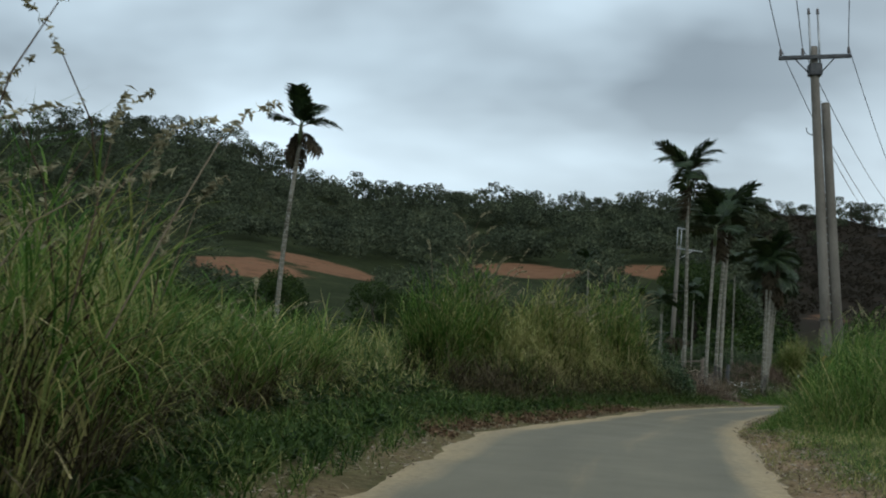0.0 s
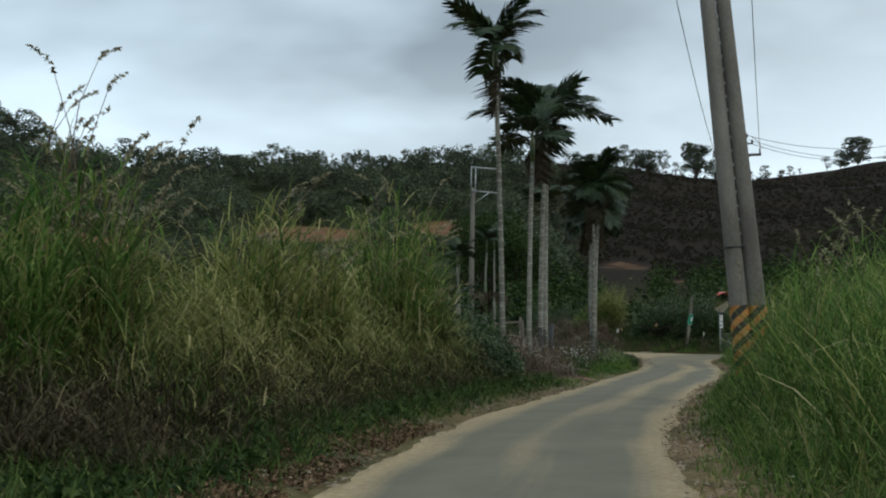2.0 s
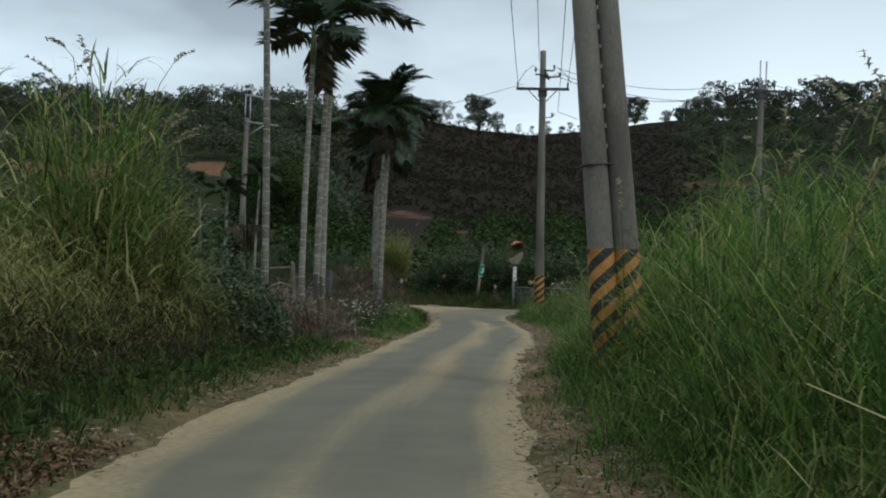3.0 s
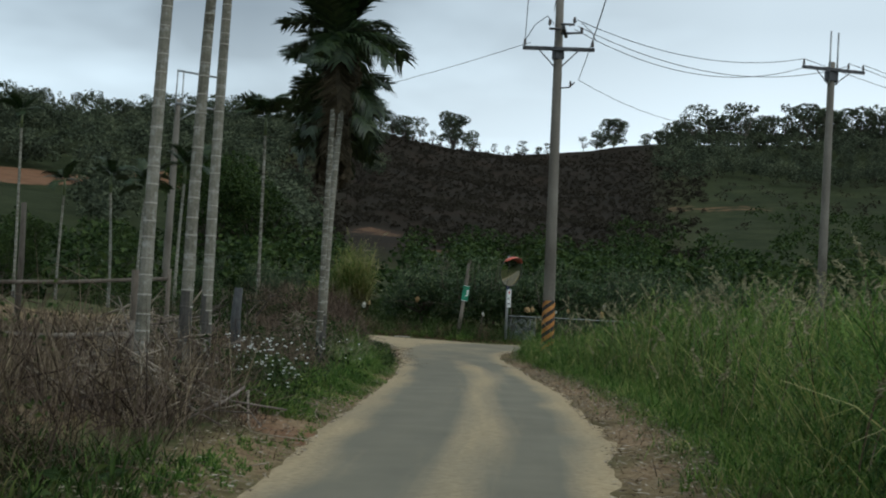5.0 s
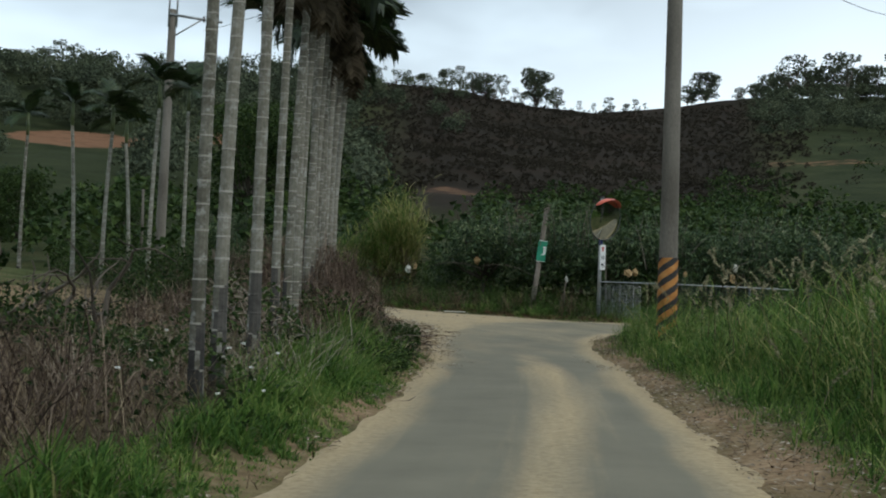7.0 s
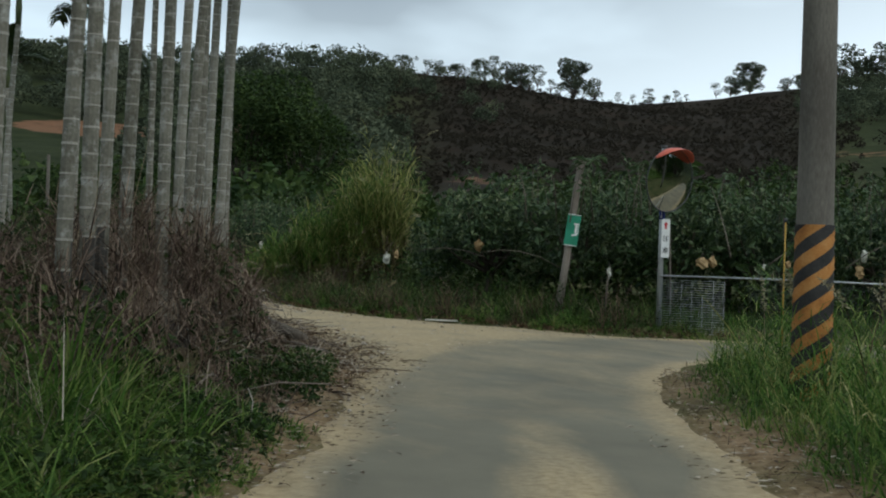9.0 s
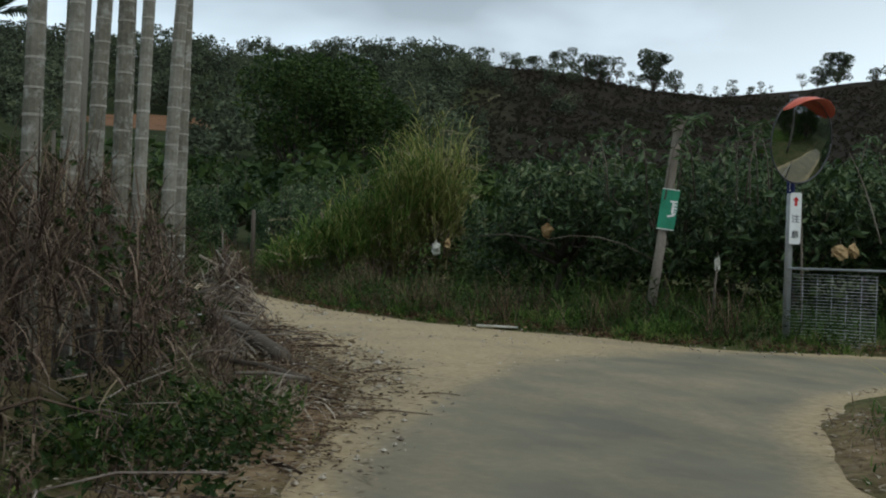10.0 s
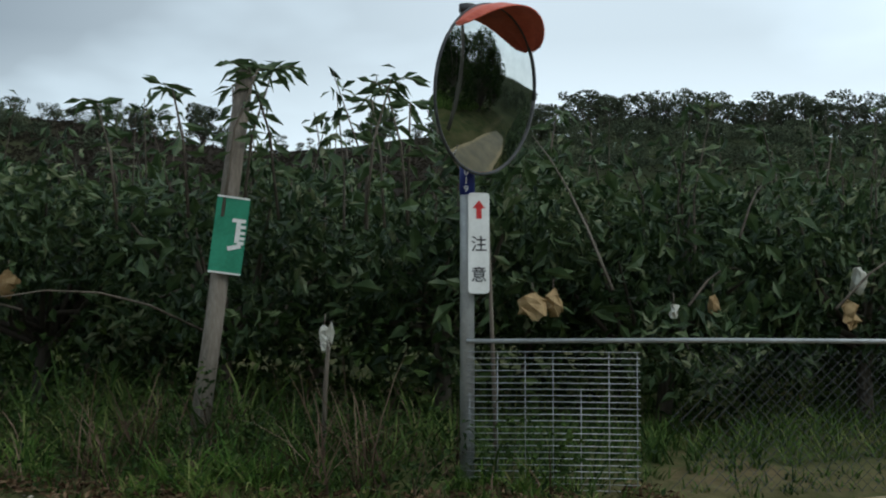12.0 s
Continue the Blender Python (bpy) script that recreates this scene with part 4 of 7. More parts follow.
def mesh_gate():
    a = thing("wire_gate", (27.30, 77.62, -0.22), "grey welded wire panel leaning at the orchard's edge", "gate", rz=-37)
    W, H = 1.12, 0.95
    for i in range(24):
        z = 0.02 + i * H / 23.5
        tube_part("wire", [(0, 0, z), (W * 0.5, 0.006 * math.sin(i), z + 0.004), (W, 0, z)], 0.0032, M["steel"], a, 5)
    for j in range(7):
        x = 0.02 + j * (W - 0.04) / 6
        tube_part("upright_wire", [(x, 0.006, 0), (x, 0.006, H * (0.75 + 0.25 * ((j * 3) % 4 > 0)))], 0.0032, M["steel"], a, 5)
    r = tube_part("rail", [(27.30, 77.62, 0.80), (28.6, 76.62, 0.81), (29.6, 75.98, 0.805), (31.6, 75.2, 0.78)], 0.016, M["steel"], None, 8)
    tagged(r, "thin grey pipe rail tied to the mirror post", "rail")
    p = thing("marker_post", (25.94, 71.2, gz(25.94, 71.2)), "slim yellow painted post in roadside grass", "post")
    tube_part("pole", [(0, 0, -0.05), (0, 0, 1.75)], 0.010, M["yellow"], p, 10)
    tube_part("cap", [(0, 0, 1.74), (0, 0, 1.79)], 0.019, M["steel_dark"], p, 10)
    # chain-link fence beyond the panel
    c = thing("chain_link_fence", (28.35, 76.95, -0.18), "rusty chain-link fence in front of the orchard", "fence", rz=-28)
    Wf, Hf, st = 4.2, 0.92, 0.075
    pieces = []
    n = int((Wf + Hf) / st)
    for i in range(n):
        for sgn in (1, -1):
            x0 = i * st - Hf if sgn > 0 else i * st
            za, zb = 0.0, Hf
            xa, xb = (x0, x0 + Hf) if sgn > 0 else (x0, x0 - Hf)
            pts = []
            for f in np.linspace(0, 1, 3):
                x = xa + (xb - xa) * f
                if 0 <= x <= Wf:
                    pts.append((x, 0.004 * sgn, za + (zb - za) * f))
            if len(pts) > 1:
                pieces.append(tube(pts, 0.0022, 3, False))
    part("netting", mesh_np("netting", *joined(pieces), M["steel_dark"]), None, c, "thin dark wire netting")
    for x in (2.6, 4.1):
        tube_part("fence_post", [(x, 0, -0.05), (x, 0, 1.0)], 0.022, M["steel_dark"], c, 8)


mesh_gate()


def sticks_and_posts():
    s = thing("wooden_stake", (26.62, 78.35, -0.1), "short split stake with a torn paper bag", "stake")
    tube_part("stake_shaft", [(0, 0, 0), (0.02, 0, 0.6), (0.06, 0.02, 0.98)], [0.018, 0.016, 0.012], M["wood"], s, 6)
    part("torn_bag", mesh_np("torn_bag", *leaves(np.array([(0.06, 0.0, 0.95), (0.05, 0.01, 0.9)]), np.array([0.16, 0.13]), hang=3), M["paper_white"]), None, s)
    p = thing("fence_post", (12.82, 56.0, gz(12.82, 56.0) - 0.05), "squat dark grey weathered palm stump in dry weeds", "post")
    tube_part("timber", [(0, 0, 0), (0.02, 0, 0.5), (0.0, 0.01, 1.0), (0.03, 0.01, 1.5)], [0.10, 0.088, 0.085, 0.07], M["stump"], p, 10)
    p = thing("fence_post", (11.15, 51.4, gz(11.15, 51.4) - 0.05), "thin charred dark post leaning in dry weeds", "post")
    tube_part("timber", [(0, 0, 0), (0.03, 0.01, 0.5), (0.0, 0.02, 0.95)], [0.06, 0.05, 0.035], M["black_paint"], p, 8)
    for x, y, h in ((16.66, 94.5, 3.6), (21.3, 91.5, 1.6), (9.3, 56.5, 2.4), (10.2, 49.0, 1.5), (17.9, 83.0, 1.3)):
        q = thing("stake", (x, y, gz(x, y) - 0.05), "thin pale wooden stake standing in scrub", "stake", "stakes")
        tube_part("stake_shaft", [(0, 0, 0), (0.03, 0, h * 0.6), (0.02, 0.02, h)], [0.055, 0.05, 0.045], M["wood"], q, 7)
    for a, b, m in (((8.2, 52.3, 1.32), (11.4, 54.4, 1.50), 0.03), ((8.4, 49.3, 0.80), (10.15, 48.6, 0.86), 0.03)):
        f = thing("rail_fence", label="single bamboo rail lashed to rough stakes", category="fence", group="bamboo rails")
        tube_part("bamboo_rail", [a, ((a[0] + b[0]) / 2, (a[1] + b[1]) / 2, (a[2] + b[2]) / 2 - 0.03), b], m, M["wood"], f, 7)
        for e in (a, b):
            tube_part("rail_post", [(e[0], e[1], gz(e[0], e[1]) - 0.05), (e[0] + 0.02, e[1], e[2] + 0.15)], 0.035, M["wood"], f, 7)
    lg = tube_part("fallen_log", [(12.0, 50.6, 0.12), (11.4, 50.6, 0.36), (10.6, 50.65, 0.68)], [0.055, 0.065, 0.07], M["wood"], None, 10)
    tagged(lg, "pale dead trunk lying in dry brush", "log", "fallen trunks")
    for a, b, r in (((20.60, 73.95, -0.12), (20.02, 76.7, 0.10), 0.078), ((20.72, 72.82, -0.20), (20.02, 73.45, -0.10), 0.026), ((20.74, 72.86, -0.21), (20.1, 72.3, -0.10), 0.018), ((20.75, 75.2, -0.2), (20.1, 74.6, 0.10), 0.016), ((9.9, 46.6, 0.18), (8.5, 46.9, 0.25), 0.07)):
        lg = tube_part("fallen_log", [a, ((a[0] + b[0]) / 2, (a[1] + b[1]) / 2 + 0.05, (a[2] + b[2]) / 2 + 0.02), b], [r, r * 0.95, r * 0.8], M["wood"], None, 9)
        tagged(lg, "grey dead branch lying in roadside litter", "log", "fallen trunks")
    pk = thing("plank", (24.05, 79.75, float(profile(79.75)) + 0.04), "pale broken board lying on gravel", "plank", rz=-28)
    bm = box_arrays((0.58, 0.10, 0.024), (0, 0, 0), 0.004)
    for v in bm.verts:
        v.co.y += 0.02 * math.sin(v.co.x * 7) + (0.03 * v.co.x if v.co.y > 0 else 0)
    part("board", bm, M["paper_white"], pk)


sticks_and_posts()

# ---- palms ----
def frond_mesh(name, length, arch, droop, mat, pairs=38, leaflet=0.58, ragged=0.0, seed=0):
    """A feather leaf that starts along +x at the origin and bends down: midrib and leaflets."""
    r = np.random.default_rng(seed)
    pts, p, a = [], np.zeros(3), 0.0
    n = 14
    for i in range(n + 1):
        pts.append(p.copy())
        a = -arch * (i / n) ** 1.4
        p = p + np.array([math.cos(a), 0, math.sin(a)]) * length / n
    pts = np.array(pts)
    pieces = [tube(pts, [0.022 * (1 - 0.85 * i / n) + 0.002 for i in range(n + 1)], 5, False)]
    for i in range(pairs):
        f = 0.16 + 0.84 * i / (pairs - 1)
        at = np.array([np.interp(f * n, np.arange(n + 1), pts[:, k]) for k in range(3)])
        at2 = np.array([np.interp(min(f * n + 0.6, n), np.arange(n + 1), pts[:, k]) for k in range(3)])
        tan = at2 - at if np.linalg.norm(at2 - at) > 1e-4 else pts[-1] - pts[-2]
        tan = tan / np.linalg.norm(tan)
        for sd in (-1, 1):
            if r.random() < ragged:
                continue
            L = leaflet * (0.55 + 0.6 * abs(math.sin(math.pi * min(1, f * 0.92 + 0.05))) ** 0.8) * r.uniform(0.85, 1.1)
            d = tan * r.uniform(0.55, 0.85) + np.array([0, sd, 0]) * r.uniform(0.75, 1.0) + np.array([0, 0, r.uniform(-0.15, 0.35)])
            d /= np.linalg.norm(d)
            w = 0.042
            q0, q1 = at, at + d * L * 0.5
            q2 = q1 + (d + np.array([0, 0, -droop * r.uniform(0.6, 1.3)])) * L * 0.5
            up = np.cross(d, tan)
            up = up / (np.linalg.norm(up) + 1e-9)
            wd = np.cross(up, d) * w
            V = np.array([q0 - wd * 0.5, q0 + wd * 0.5, q1 - wd, q1 + wd, q2])
            pieces.append((V, np.array([(0, 1, 3), (0, 3, 2), (2, 3, 4)])))
    return mesh_np(name, *joined(pieces), mat)


FRONDS = [frond_mesh("frond", 1.75, 0.9, 0.5, M["frond"], seed=1), frond_mesh("frond", 1.9, 1.35, 0.8, M["frond"], seed=2), frond_mesh("frond", 1.5, 0.45, 0.3, M["frond"], seed=3)]
DEAD = [frond_mesh("dead_frond", 1.6, 0.3, 1.3, M["frond_dead"], ragged=0.25, seed=4), frond_mesh("dead_frond", 1.3, 0.15, 1.4, M["frond_dead"], ragged=0.35, seed=5)]
# darker colour for the lowest stretch of a trunk
M["palm_foot"] = material("dark_palm_foot", [(0.3, (0.030, 0.028, 0.025)), (0.7, (0.085, 0.078, 0.068))], scale=3, fine=25, rough=0.9, bump=0.4, bump_scale=30, random_by="object", spread=0.3)


def palm_trunk(H, r, foot, seed, bend):
    """A slender trunk: raised pale leaf scars between grey lengths of stem."""
    rr = np.random.default_rng(seed)
    rows, idx, z = [], [], 0.0
    while z < H:
        step = rr.uniform(0.15, 0.24) * (1.15 - 0.35 * z / H)
        k = r * (1.22 - 0.22 * min(1, z / 1.2)) * (1 - 0.22 * z / H)
        rows += [(z, k), (z + step * 0.88, k * 0.985), (z + step * 0.90, k * 1.04), (z + step * 0.98, k * 1.04)]
        idx += [0, 0, 1, 0]
        z += step
    sides, V, Q, mi = 10, [], [], []
    for z, k in rows:
        ox, oy = bend[0] * (z / H) ** 2, bend[1] * (z / H) ** 2
        for i in range(sides):
            a = 2 * math.pi * i / sides
            V.append((ox + k * math.cos(a), oy + k * math.sin(a), z))
    for j in range(len(rows) - 1):
        for i in range(sides):
            a, b = j * sides + i, j * sides + (i + 1) % sides
            Q.append((a, b, b + sides, a + sides))
            mi.append(2 if rows[j][0] < foot + 0.35 * math.sin(seed + i * 0.63) and (j * 7 + i * 3) % 11 else idx[j])
    return mesh_np("trunk", V, Q, [M["palm_bark"], M["palm_ring"], M["palm_foot"]], mi, smooth=False), (bend[0], bend[1], rows[-1][0])


def palm(x, y, top, r=0.085, fronds=9, dead=2, foot=0.0, spread=1.0, seed=0, lean=(0, 0), label="slender areca palm with grey ringed trunk", size=1.0, group="areca palms", el=(28, 82), hang=(55, 80)):
    rr = np.random.default_rng(seed + 100)
    z0 = gz(x, y) - 0.06
    a = thing("areca_palm", (x, y, z0), label, "palm tree", group)
    me, tip = palm_trunk(top - z0, r, foot, seed, lean)
    part("trunk", me, None, a)
    if fronds == 0:
        return a
    tx, ty, tz = tip
    tube_part("crownshaft", [(tx, ty, tz - 0.05), (tx, ty, tz + 0.3), (tx, ty, tz + 0.75)], [r * 0.85, r * 1.0, r * 0.5], M["crownshaft"], a, 10)
    turn = rr.uniform(0, 360)
    for i in range(fronds):
        up = rr.uniform(*el) * spread if i % 4 else rr.uniform(el[0] - 28, el[0] + 2)
        ob = part("frond", FRONDS[int(rr.integers(0, 3))], None, a)
        sc = rr.uniform(0.85, 1.12) * size
        ob.matrix_basis = pose(tx, ty, tz + 0.62, 0, 0, turn + i * 137.5) @ pose(0, 0, 0, rr.uniform(-25, 25), -up, 0) @ Matrix.Scale(sc, 4)
    for i in range(dead):
        ob = part("dead_frond", DEAD[int(rr.integers(0, 2))], None, a, "brown hanging dead frond")
        ob.matrix_basis = pose(tx, ty, tz + 0.5, 0, 0, rr.uniform(0, 360)) @ pose(0, 0, 0, rr.uniform(-30, 30), rr.uniform(*hang), 0) @ Matrix.Scale(rr.uniform(0.8, 1.1) * size, 4)
    return a


def all_palms():
    palm(-6.0, 48.3, 8.75, 0.10, 6, 5, seed=1, lean=(0.45, 0), label="lone tall areca palm with a ragged sparse crown", size=0.9, el=(38, 86), hang=(20, 78))
    palm(8.36, 42.9, 7.0, 0.066, 13, 1, seed=2, lean=(-0.16, -0.1), size=0.84, el=(30, 78), hang=(78, 88))
    palm(10.2, 48.1, 5.85, 0.072, 7, 1, seed=3, lean=(0.15, 0.1), foot=0.2, size=0.9)
    palm(10.92, 49.75, 6.55, 0.075, 5, 1, seed=4, lean=(0.2, 0.05), foot=0.9, size=0.9)
    palm(11.44, 51.25, 6.65, 0.075, 15, 2, seed=5, lean=(0.12, 0.1), foot=0.95, size=1.12, el=(12, 75))
    lab = "areca palm with dark foot in a dense roadside row"
    along = (57.8, 58.6, 61.2, 63.3, 64.9, 66.0, 66.5, 68.1, 68.75, 69.2, 69.95, 71.5, 72.2, 72.7, 73.35, 73.85, 74.72, 75.08)
    rowp = [(14.8 + 0.2766 * max(0, y - 57.6) - (0.06 if i == 0 else 0), y, 8.5 + 0.45 * math.sin(i * 2.7)) for i, y in enumerate(along)]
    for i, (x, y, h) in enumerate(rowp):
        palm(x, y, h - 2.9, 0.061 + 0.006 * ((i * 7) % 3) + (0.008 if i == 17 else 0), 11 + i % 3, 2 + i % 2, 0.6 if i > 9 else 0.85, seed=20 + i, lean=(0.12 + 0.10 * math.sin(i * 2.1), 0.2 * math.cos(i * 1.7)), size=0.76 if i else 0.7, el=(12, 80) if i else (32, 80), hang=(60, 86), label=lab, group="row of areca palms")
    for i, (x, y, h) in enumerate(((18.9, 81.6, 7.1), (16.2, 84, 5.2), (15.0, 86, 4.7), (17.5, 87.5, 5.5), (14.2, 88.0, 5.0), (16.0, 90.2, 4.6), (10.6, 90.3, 7.6), (12.5, 93.5, 5.0))):
        palm(x, y, h, 0.066, 8 if i else 11, 0, seed=60 + i, lean=(0.2 * math.sin(i), 0.1), size=0.58 if i else 0.78, el=(28, 82) if i else (40, 84), label="small areca palm at the edge of the plantation", group="plantation palms")

    palm(8.05, 43.3, 1.7, 0.05, 1, 3, seed=90, label="low broken areca palm with drooping dead fronds", size=0.42, group="plantation palms", hang=(10, 60))


all_palms()


# ---- trees ----
def crown_points(blobs, per, seed):
    """Points in the outer shells of round clumps (x, y, z, radius)."""
    r = np.random.default_rng(seed)
    out = []
    for x, y, z, k in blobs:
        n = max(4, int(per * k * k))
        d = r.normal(size=(n, 3))
        d /= np.linalg.norm(d, axis=1)[:, None]
        out.append(np.array((x, y, z)) + d * (k * r.uniform(0.55, 1.05, n) ** 0.6)[:, None] * np.array((1, 1, 0.75)))
    return np.concatenate(out)


def tree_meshes(H, W, seed, leaf, per, mat, trunk_r=0.16, trunk_share=0.35, blobs=9):
    """Trunk with limbs, and a crown of many small leaves in uneven clumps with gaps."""
    r = np.random.default_rng(seed)
    top = H * trunk_share
    tips, pieces = [], []
    bendx, bendy = r.uniform(-0.12, 0.12, 2) * H
    pieces.append(tube([(0, 0, -0.3), (bendx * 0.3, bendy * 0.3, top * 0.6), (bendx * 0.6, bendy * 0.6, top), (bendx, bendy, H * 0.75)], [trunk_r, trunk_r * 0.85, trunk_r * 0.7, trunk_r * 0.25], 7, False))
    bl = [(bendx, bendy, H * 0.82, W * 0.30)]
    for i in range(blobs):
        a, d = i * 2.4 + r.uniform(-0.5, 0.5), W * r.uniform(0.18, 0.42)
        z = H * r.uniform(trunk_share + 0.08, 0.92)
        p = (bendx * 0.6 + d * math.cos(a), bendy * 0.6 + d * math.sin(a), z)
        bl.append((*p, W * r.uniform(0.09, 0.20)))
        pieces.append(tube([(bendx * 0.5, bendy * 0.5, top * r.uniform(0.75, 1.0)), (p[0] * 0.55, p[1] * 0.55, (top + z) / 2), p], [trunk_r * 0.5, trunk_r * 0.3, trunk_r * 0.1], 5, False))
    c = crown_points(bl, per, seed)
    crown = mesh_np("crown", *leaves(c, r.uniform(0.7, 1.3, len(c)) * leaf, ratio=0.6, far=True), mat)
    trunk = mesh_np("trunk", *joined(pieces), M["bark"], smooth=True)
    return trunk, crown


def tree(name, x, y, meshes, scale, turn, label, category, group, dz=-0.2):
    a = thing(name, (x, y, gz(x, y) + dz), label, category, group, rz=turn)
    a.scale = (scale, scale, scale)
    part("trunk", meshes[0], None, a)
    part("crown", meshes[1], None, a)
    return a


def place(az, r):
    return HUB[0] + r * math.sin(radians(az)), HUB[1] + r * math.cos(radians(az))


def ridge_trees():
    r = np.random.default_rng(5)
    kinds = [tree_meshes(6.5, 6.5, 11, 0.42, 62, M["leaf_far"], 0.16, 0.12, 20), tree_meshes(7.5, 6.0, 12, 0.42, 62, M["leaf_far"], 0.15, 0.16, 19), tree_meshes(5.5, 6.5, 13, 0.42, 62, M["leaf_far"], 0.14, 0.12, 20),
             tree_meshes(8.0, 5.0, 14, 0.42, 60, M["leaf_far"], 0.14, 0.2, 15), tree_meshes(10.5, 10.5, 15, 0.48, 55, M["leaf_far"], 0.22, 0.10, 34), tree_meshes(6.0, 4.0, 16, 0.40, 50, M["leaf_far"], 0.12, 0.2, 13)]
    lab = "dark leafy tree standing out on the ridge"
    az = -34.0
    while az < 52:
        rc = float(np.interp(az, CREST[:, 0], CREST[:, 1]))
        sparse = 19.3 < az < 30.5
        if not sparse or r.random() < 0.30:
            dense = az > 30.5
            k = int(r.choice([0, 1, 2, 3, 5])) if not dense else int(r.choice([1, 3, 0]))
            x, y = place(az, rc + r.uniform(-14, 6))
            sc = r.uniform(0.75, 1.1) * (1.7 if dense else (0.62 if sparse else (1.25 if az < -9 else 1.0)))
            tree("ridge_tree", x, y, kinds[k], sc, r.uniform(0, 360), lab, "tree", "trees on the ridge", -0.2 if sparse else -1.1)
        az += r.uniform(0.35, 0.85) * (0.5 if az > 30.5 else 1.0)
    for a, k, sc in ((20.8, 4, 0.95), (21.6, 0, 0.9), (19.2, 3, 0.9), (18.6, 1, 0.85), (18.0, 0, 0.9), (17.4, 3, 0.85), (16.8, 2, 0.9), (19.8, 5, 0.7), (27.9, 4, 0.85), (27.2, 0, 0.9), (26.6, 5, 0.8), (23.2, 5, 0.5), (24.0, 2, 0.35), (24.6, 2, 0.4), (25.4, 5, 0.4), (22.6, 3, 0.4), (29.4, 5, 0.6), (30.0, 2, 0.7)):
        x, y = place(a, float(np.interp(a, CREST[:, 0], CREST[:, 1])) - 2)
        tree("ridge_tree", x, y, kinds[k], sc, a * 37, "broad crowned tree standing alone on the ridge", "tree", "trees on the ridge")


ridge_trees()


def forest():
    """Woods and scrub on the slopes, as one mass each."""
    r = np.random.default_rng(8)

    def mass(name, zones, mat, label, cat, leaf, per):
        C, S = [], []
        for a0, a1, r0, r1, n, lo, hi in zones:
            for _ in range(n):
                az, t = r.uniform(a0, a1), r.random()
                rc = float(np.interp(az, CREST[:, 0], CREST[:, 1]))
                d = r0 + (min(r1, rc - 2) - r0) * t ** 0.8
                x, y = place(az, d)
                if max(soil_mask(*[np.array(v) for v in place(az, d + e)]) for e in (0, 14, 28, 42, 56, 70, 84)) > 0.3:
                    continue
                k = r.uniform(lo, hi)
                z = gz(x, y)
                bl = [(x + k * r.uniform(-0.5, 0.5), y + k * r.uniform(-0.5, 0.5), z + k * r.uniform(0.35, 1.0), k * r.uniform(0.45, 0.75)) for _ in range(3)]
                for b in bl:
                    n2 = per
                    dd = r.normal(size=(n2, 3))
                    dd[:, 2] = np.abs(dd[:, 2]) * 1.0 - 0.25
                    dd /= np.linalg.norm(dd, axis=1)[:, None]
                    C.append(np.array(b[:3]) + dd * b[3] * r.uniform(0.7, 1.05, n2)[:, None])
                    S.append(np.full(n2, leaf * (0.6 + 0.25 * k)) * r.uniform(0.7, 1.3, n2))
        C, S = np.concatenate(C), np.concatenate(S)
        stuff(name, leaves(C, S, ratio=0.7, far=True), mat, label, cat)

    mass("woodland", [(-36, 13, 190, 330, 820, 2.6, 4.6), (-36, 2, 110, 165, 190, 1.8, 3.4), (0, 14, 120, 210, 260, 2.2, 4.0), (30, 50, 290, 400, 330, 2.4, 4.2), (11, 18, 250, 345, 40, 1.6, 3.0), (60, 165, 60, 150, 260, 2.4, 4.4)], M["leaf_far"],
         "dense dark woodland covering the hillside", "woodland", 0.40, 60)
    mass("scrub", [(12, 32, 130, 375, 6500, 0.25, 0.8), (28, 48, 200, 310, 160, 0.8, 2.0)], M["leaf_brown"], "brown leafless scrub covering the hillside", "scrub", 0.5, 6)
    mass("bushes", [(10, 48, 58, 140, 520, 0.8, 2.2), (-35, 9, 56, 120, 380, 0.7, 1.9), (28, 48, 140, 240, 120, 1.0, 2.4), (16, 27, 100, 135, 90, 1.0, 2.2)], M["leaf_dark"],
         "dark green bushes on the valley floor", "bushes", 0.42, 22)


forest()


def mid_trees():
    kinds = [tree_meshes(8.5, 8.0, 31, 0.30, 130, M["leaf_dark"], 0.2, 0.10, 26), tree_meshes(7.0, 7.0, 32, 0.29, 130, M["leaf_dark"], 0.18, 0.1, 22)]
    for i, (x, y, s) in enumerate(((25.8, 132, 0.95), (29.8, 133, 1.0), (28.0, 141, 1.1), (31.3, 146, 1.05))):
        tree("tree", x, y, kinds[i % 2], s, i * 71, "dense dark green tree beyond the side lane", "tree", "trees beyond the lane", -0.3)
    for i, (x, y, s) in enumerate(((47, 65, 0.95), (51, 60, 1.05), (55, 66.5, 1.1), (60, 61, 1.15), (46, 55, 0.9), (64, 67, 1.15))):
        tree("tree", x, y, kinds[i % 2], s, i * 83, "dark leafy tree beside the lane's far end", "tree", "trees down the lane", -0.3)
    for i, (x, y, s) in enumerate(((-2, 92, 0.5), (3, 100, 0.55), (-12, 98, 0.6), (7, 106, 0.5), (-20, 90, 0.6), (16.5, 108, 0.40), (12, 112, 0.42), (-5, 110, 0.7), (10.5, 100, 0.38), (-14, 112, 0.7))):
        tree("tree", x, y, kinds[i % 2], s, i * 53, "low dark tree behind the palms", "tree", "trees behind the palms", -0.3)


mid_trees()


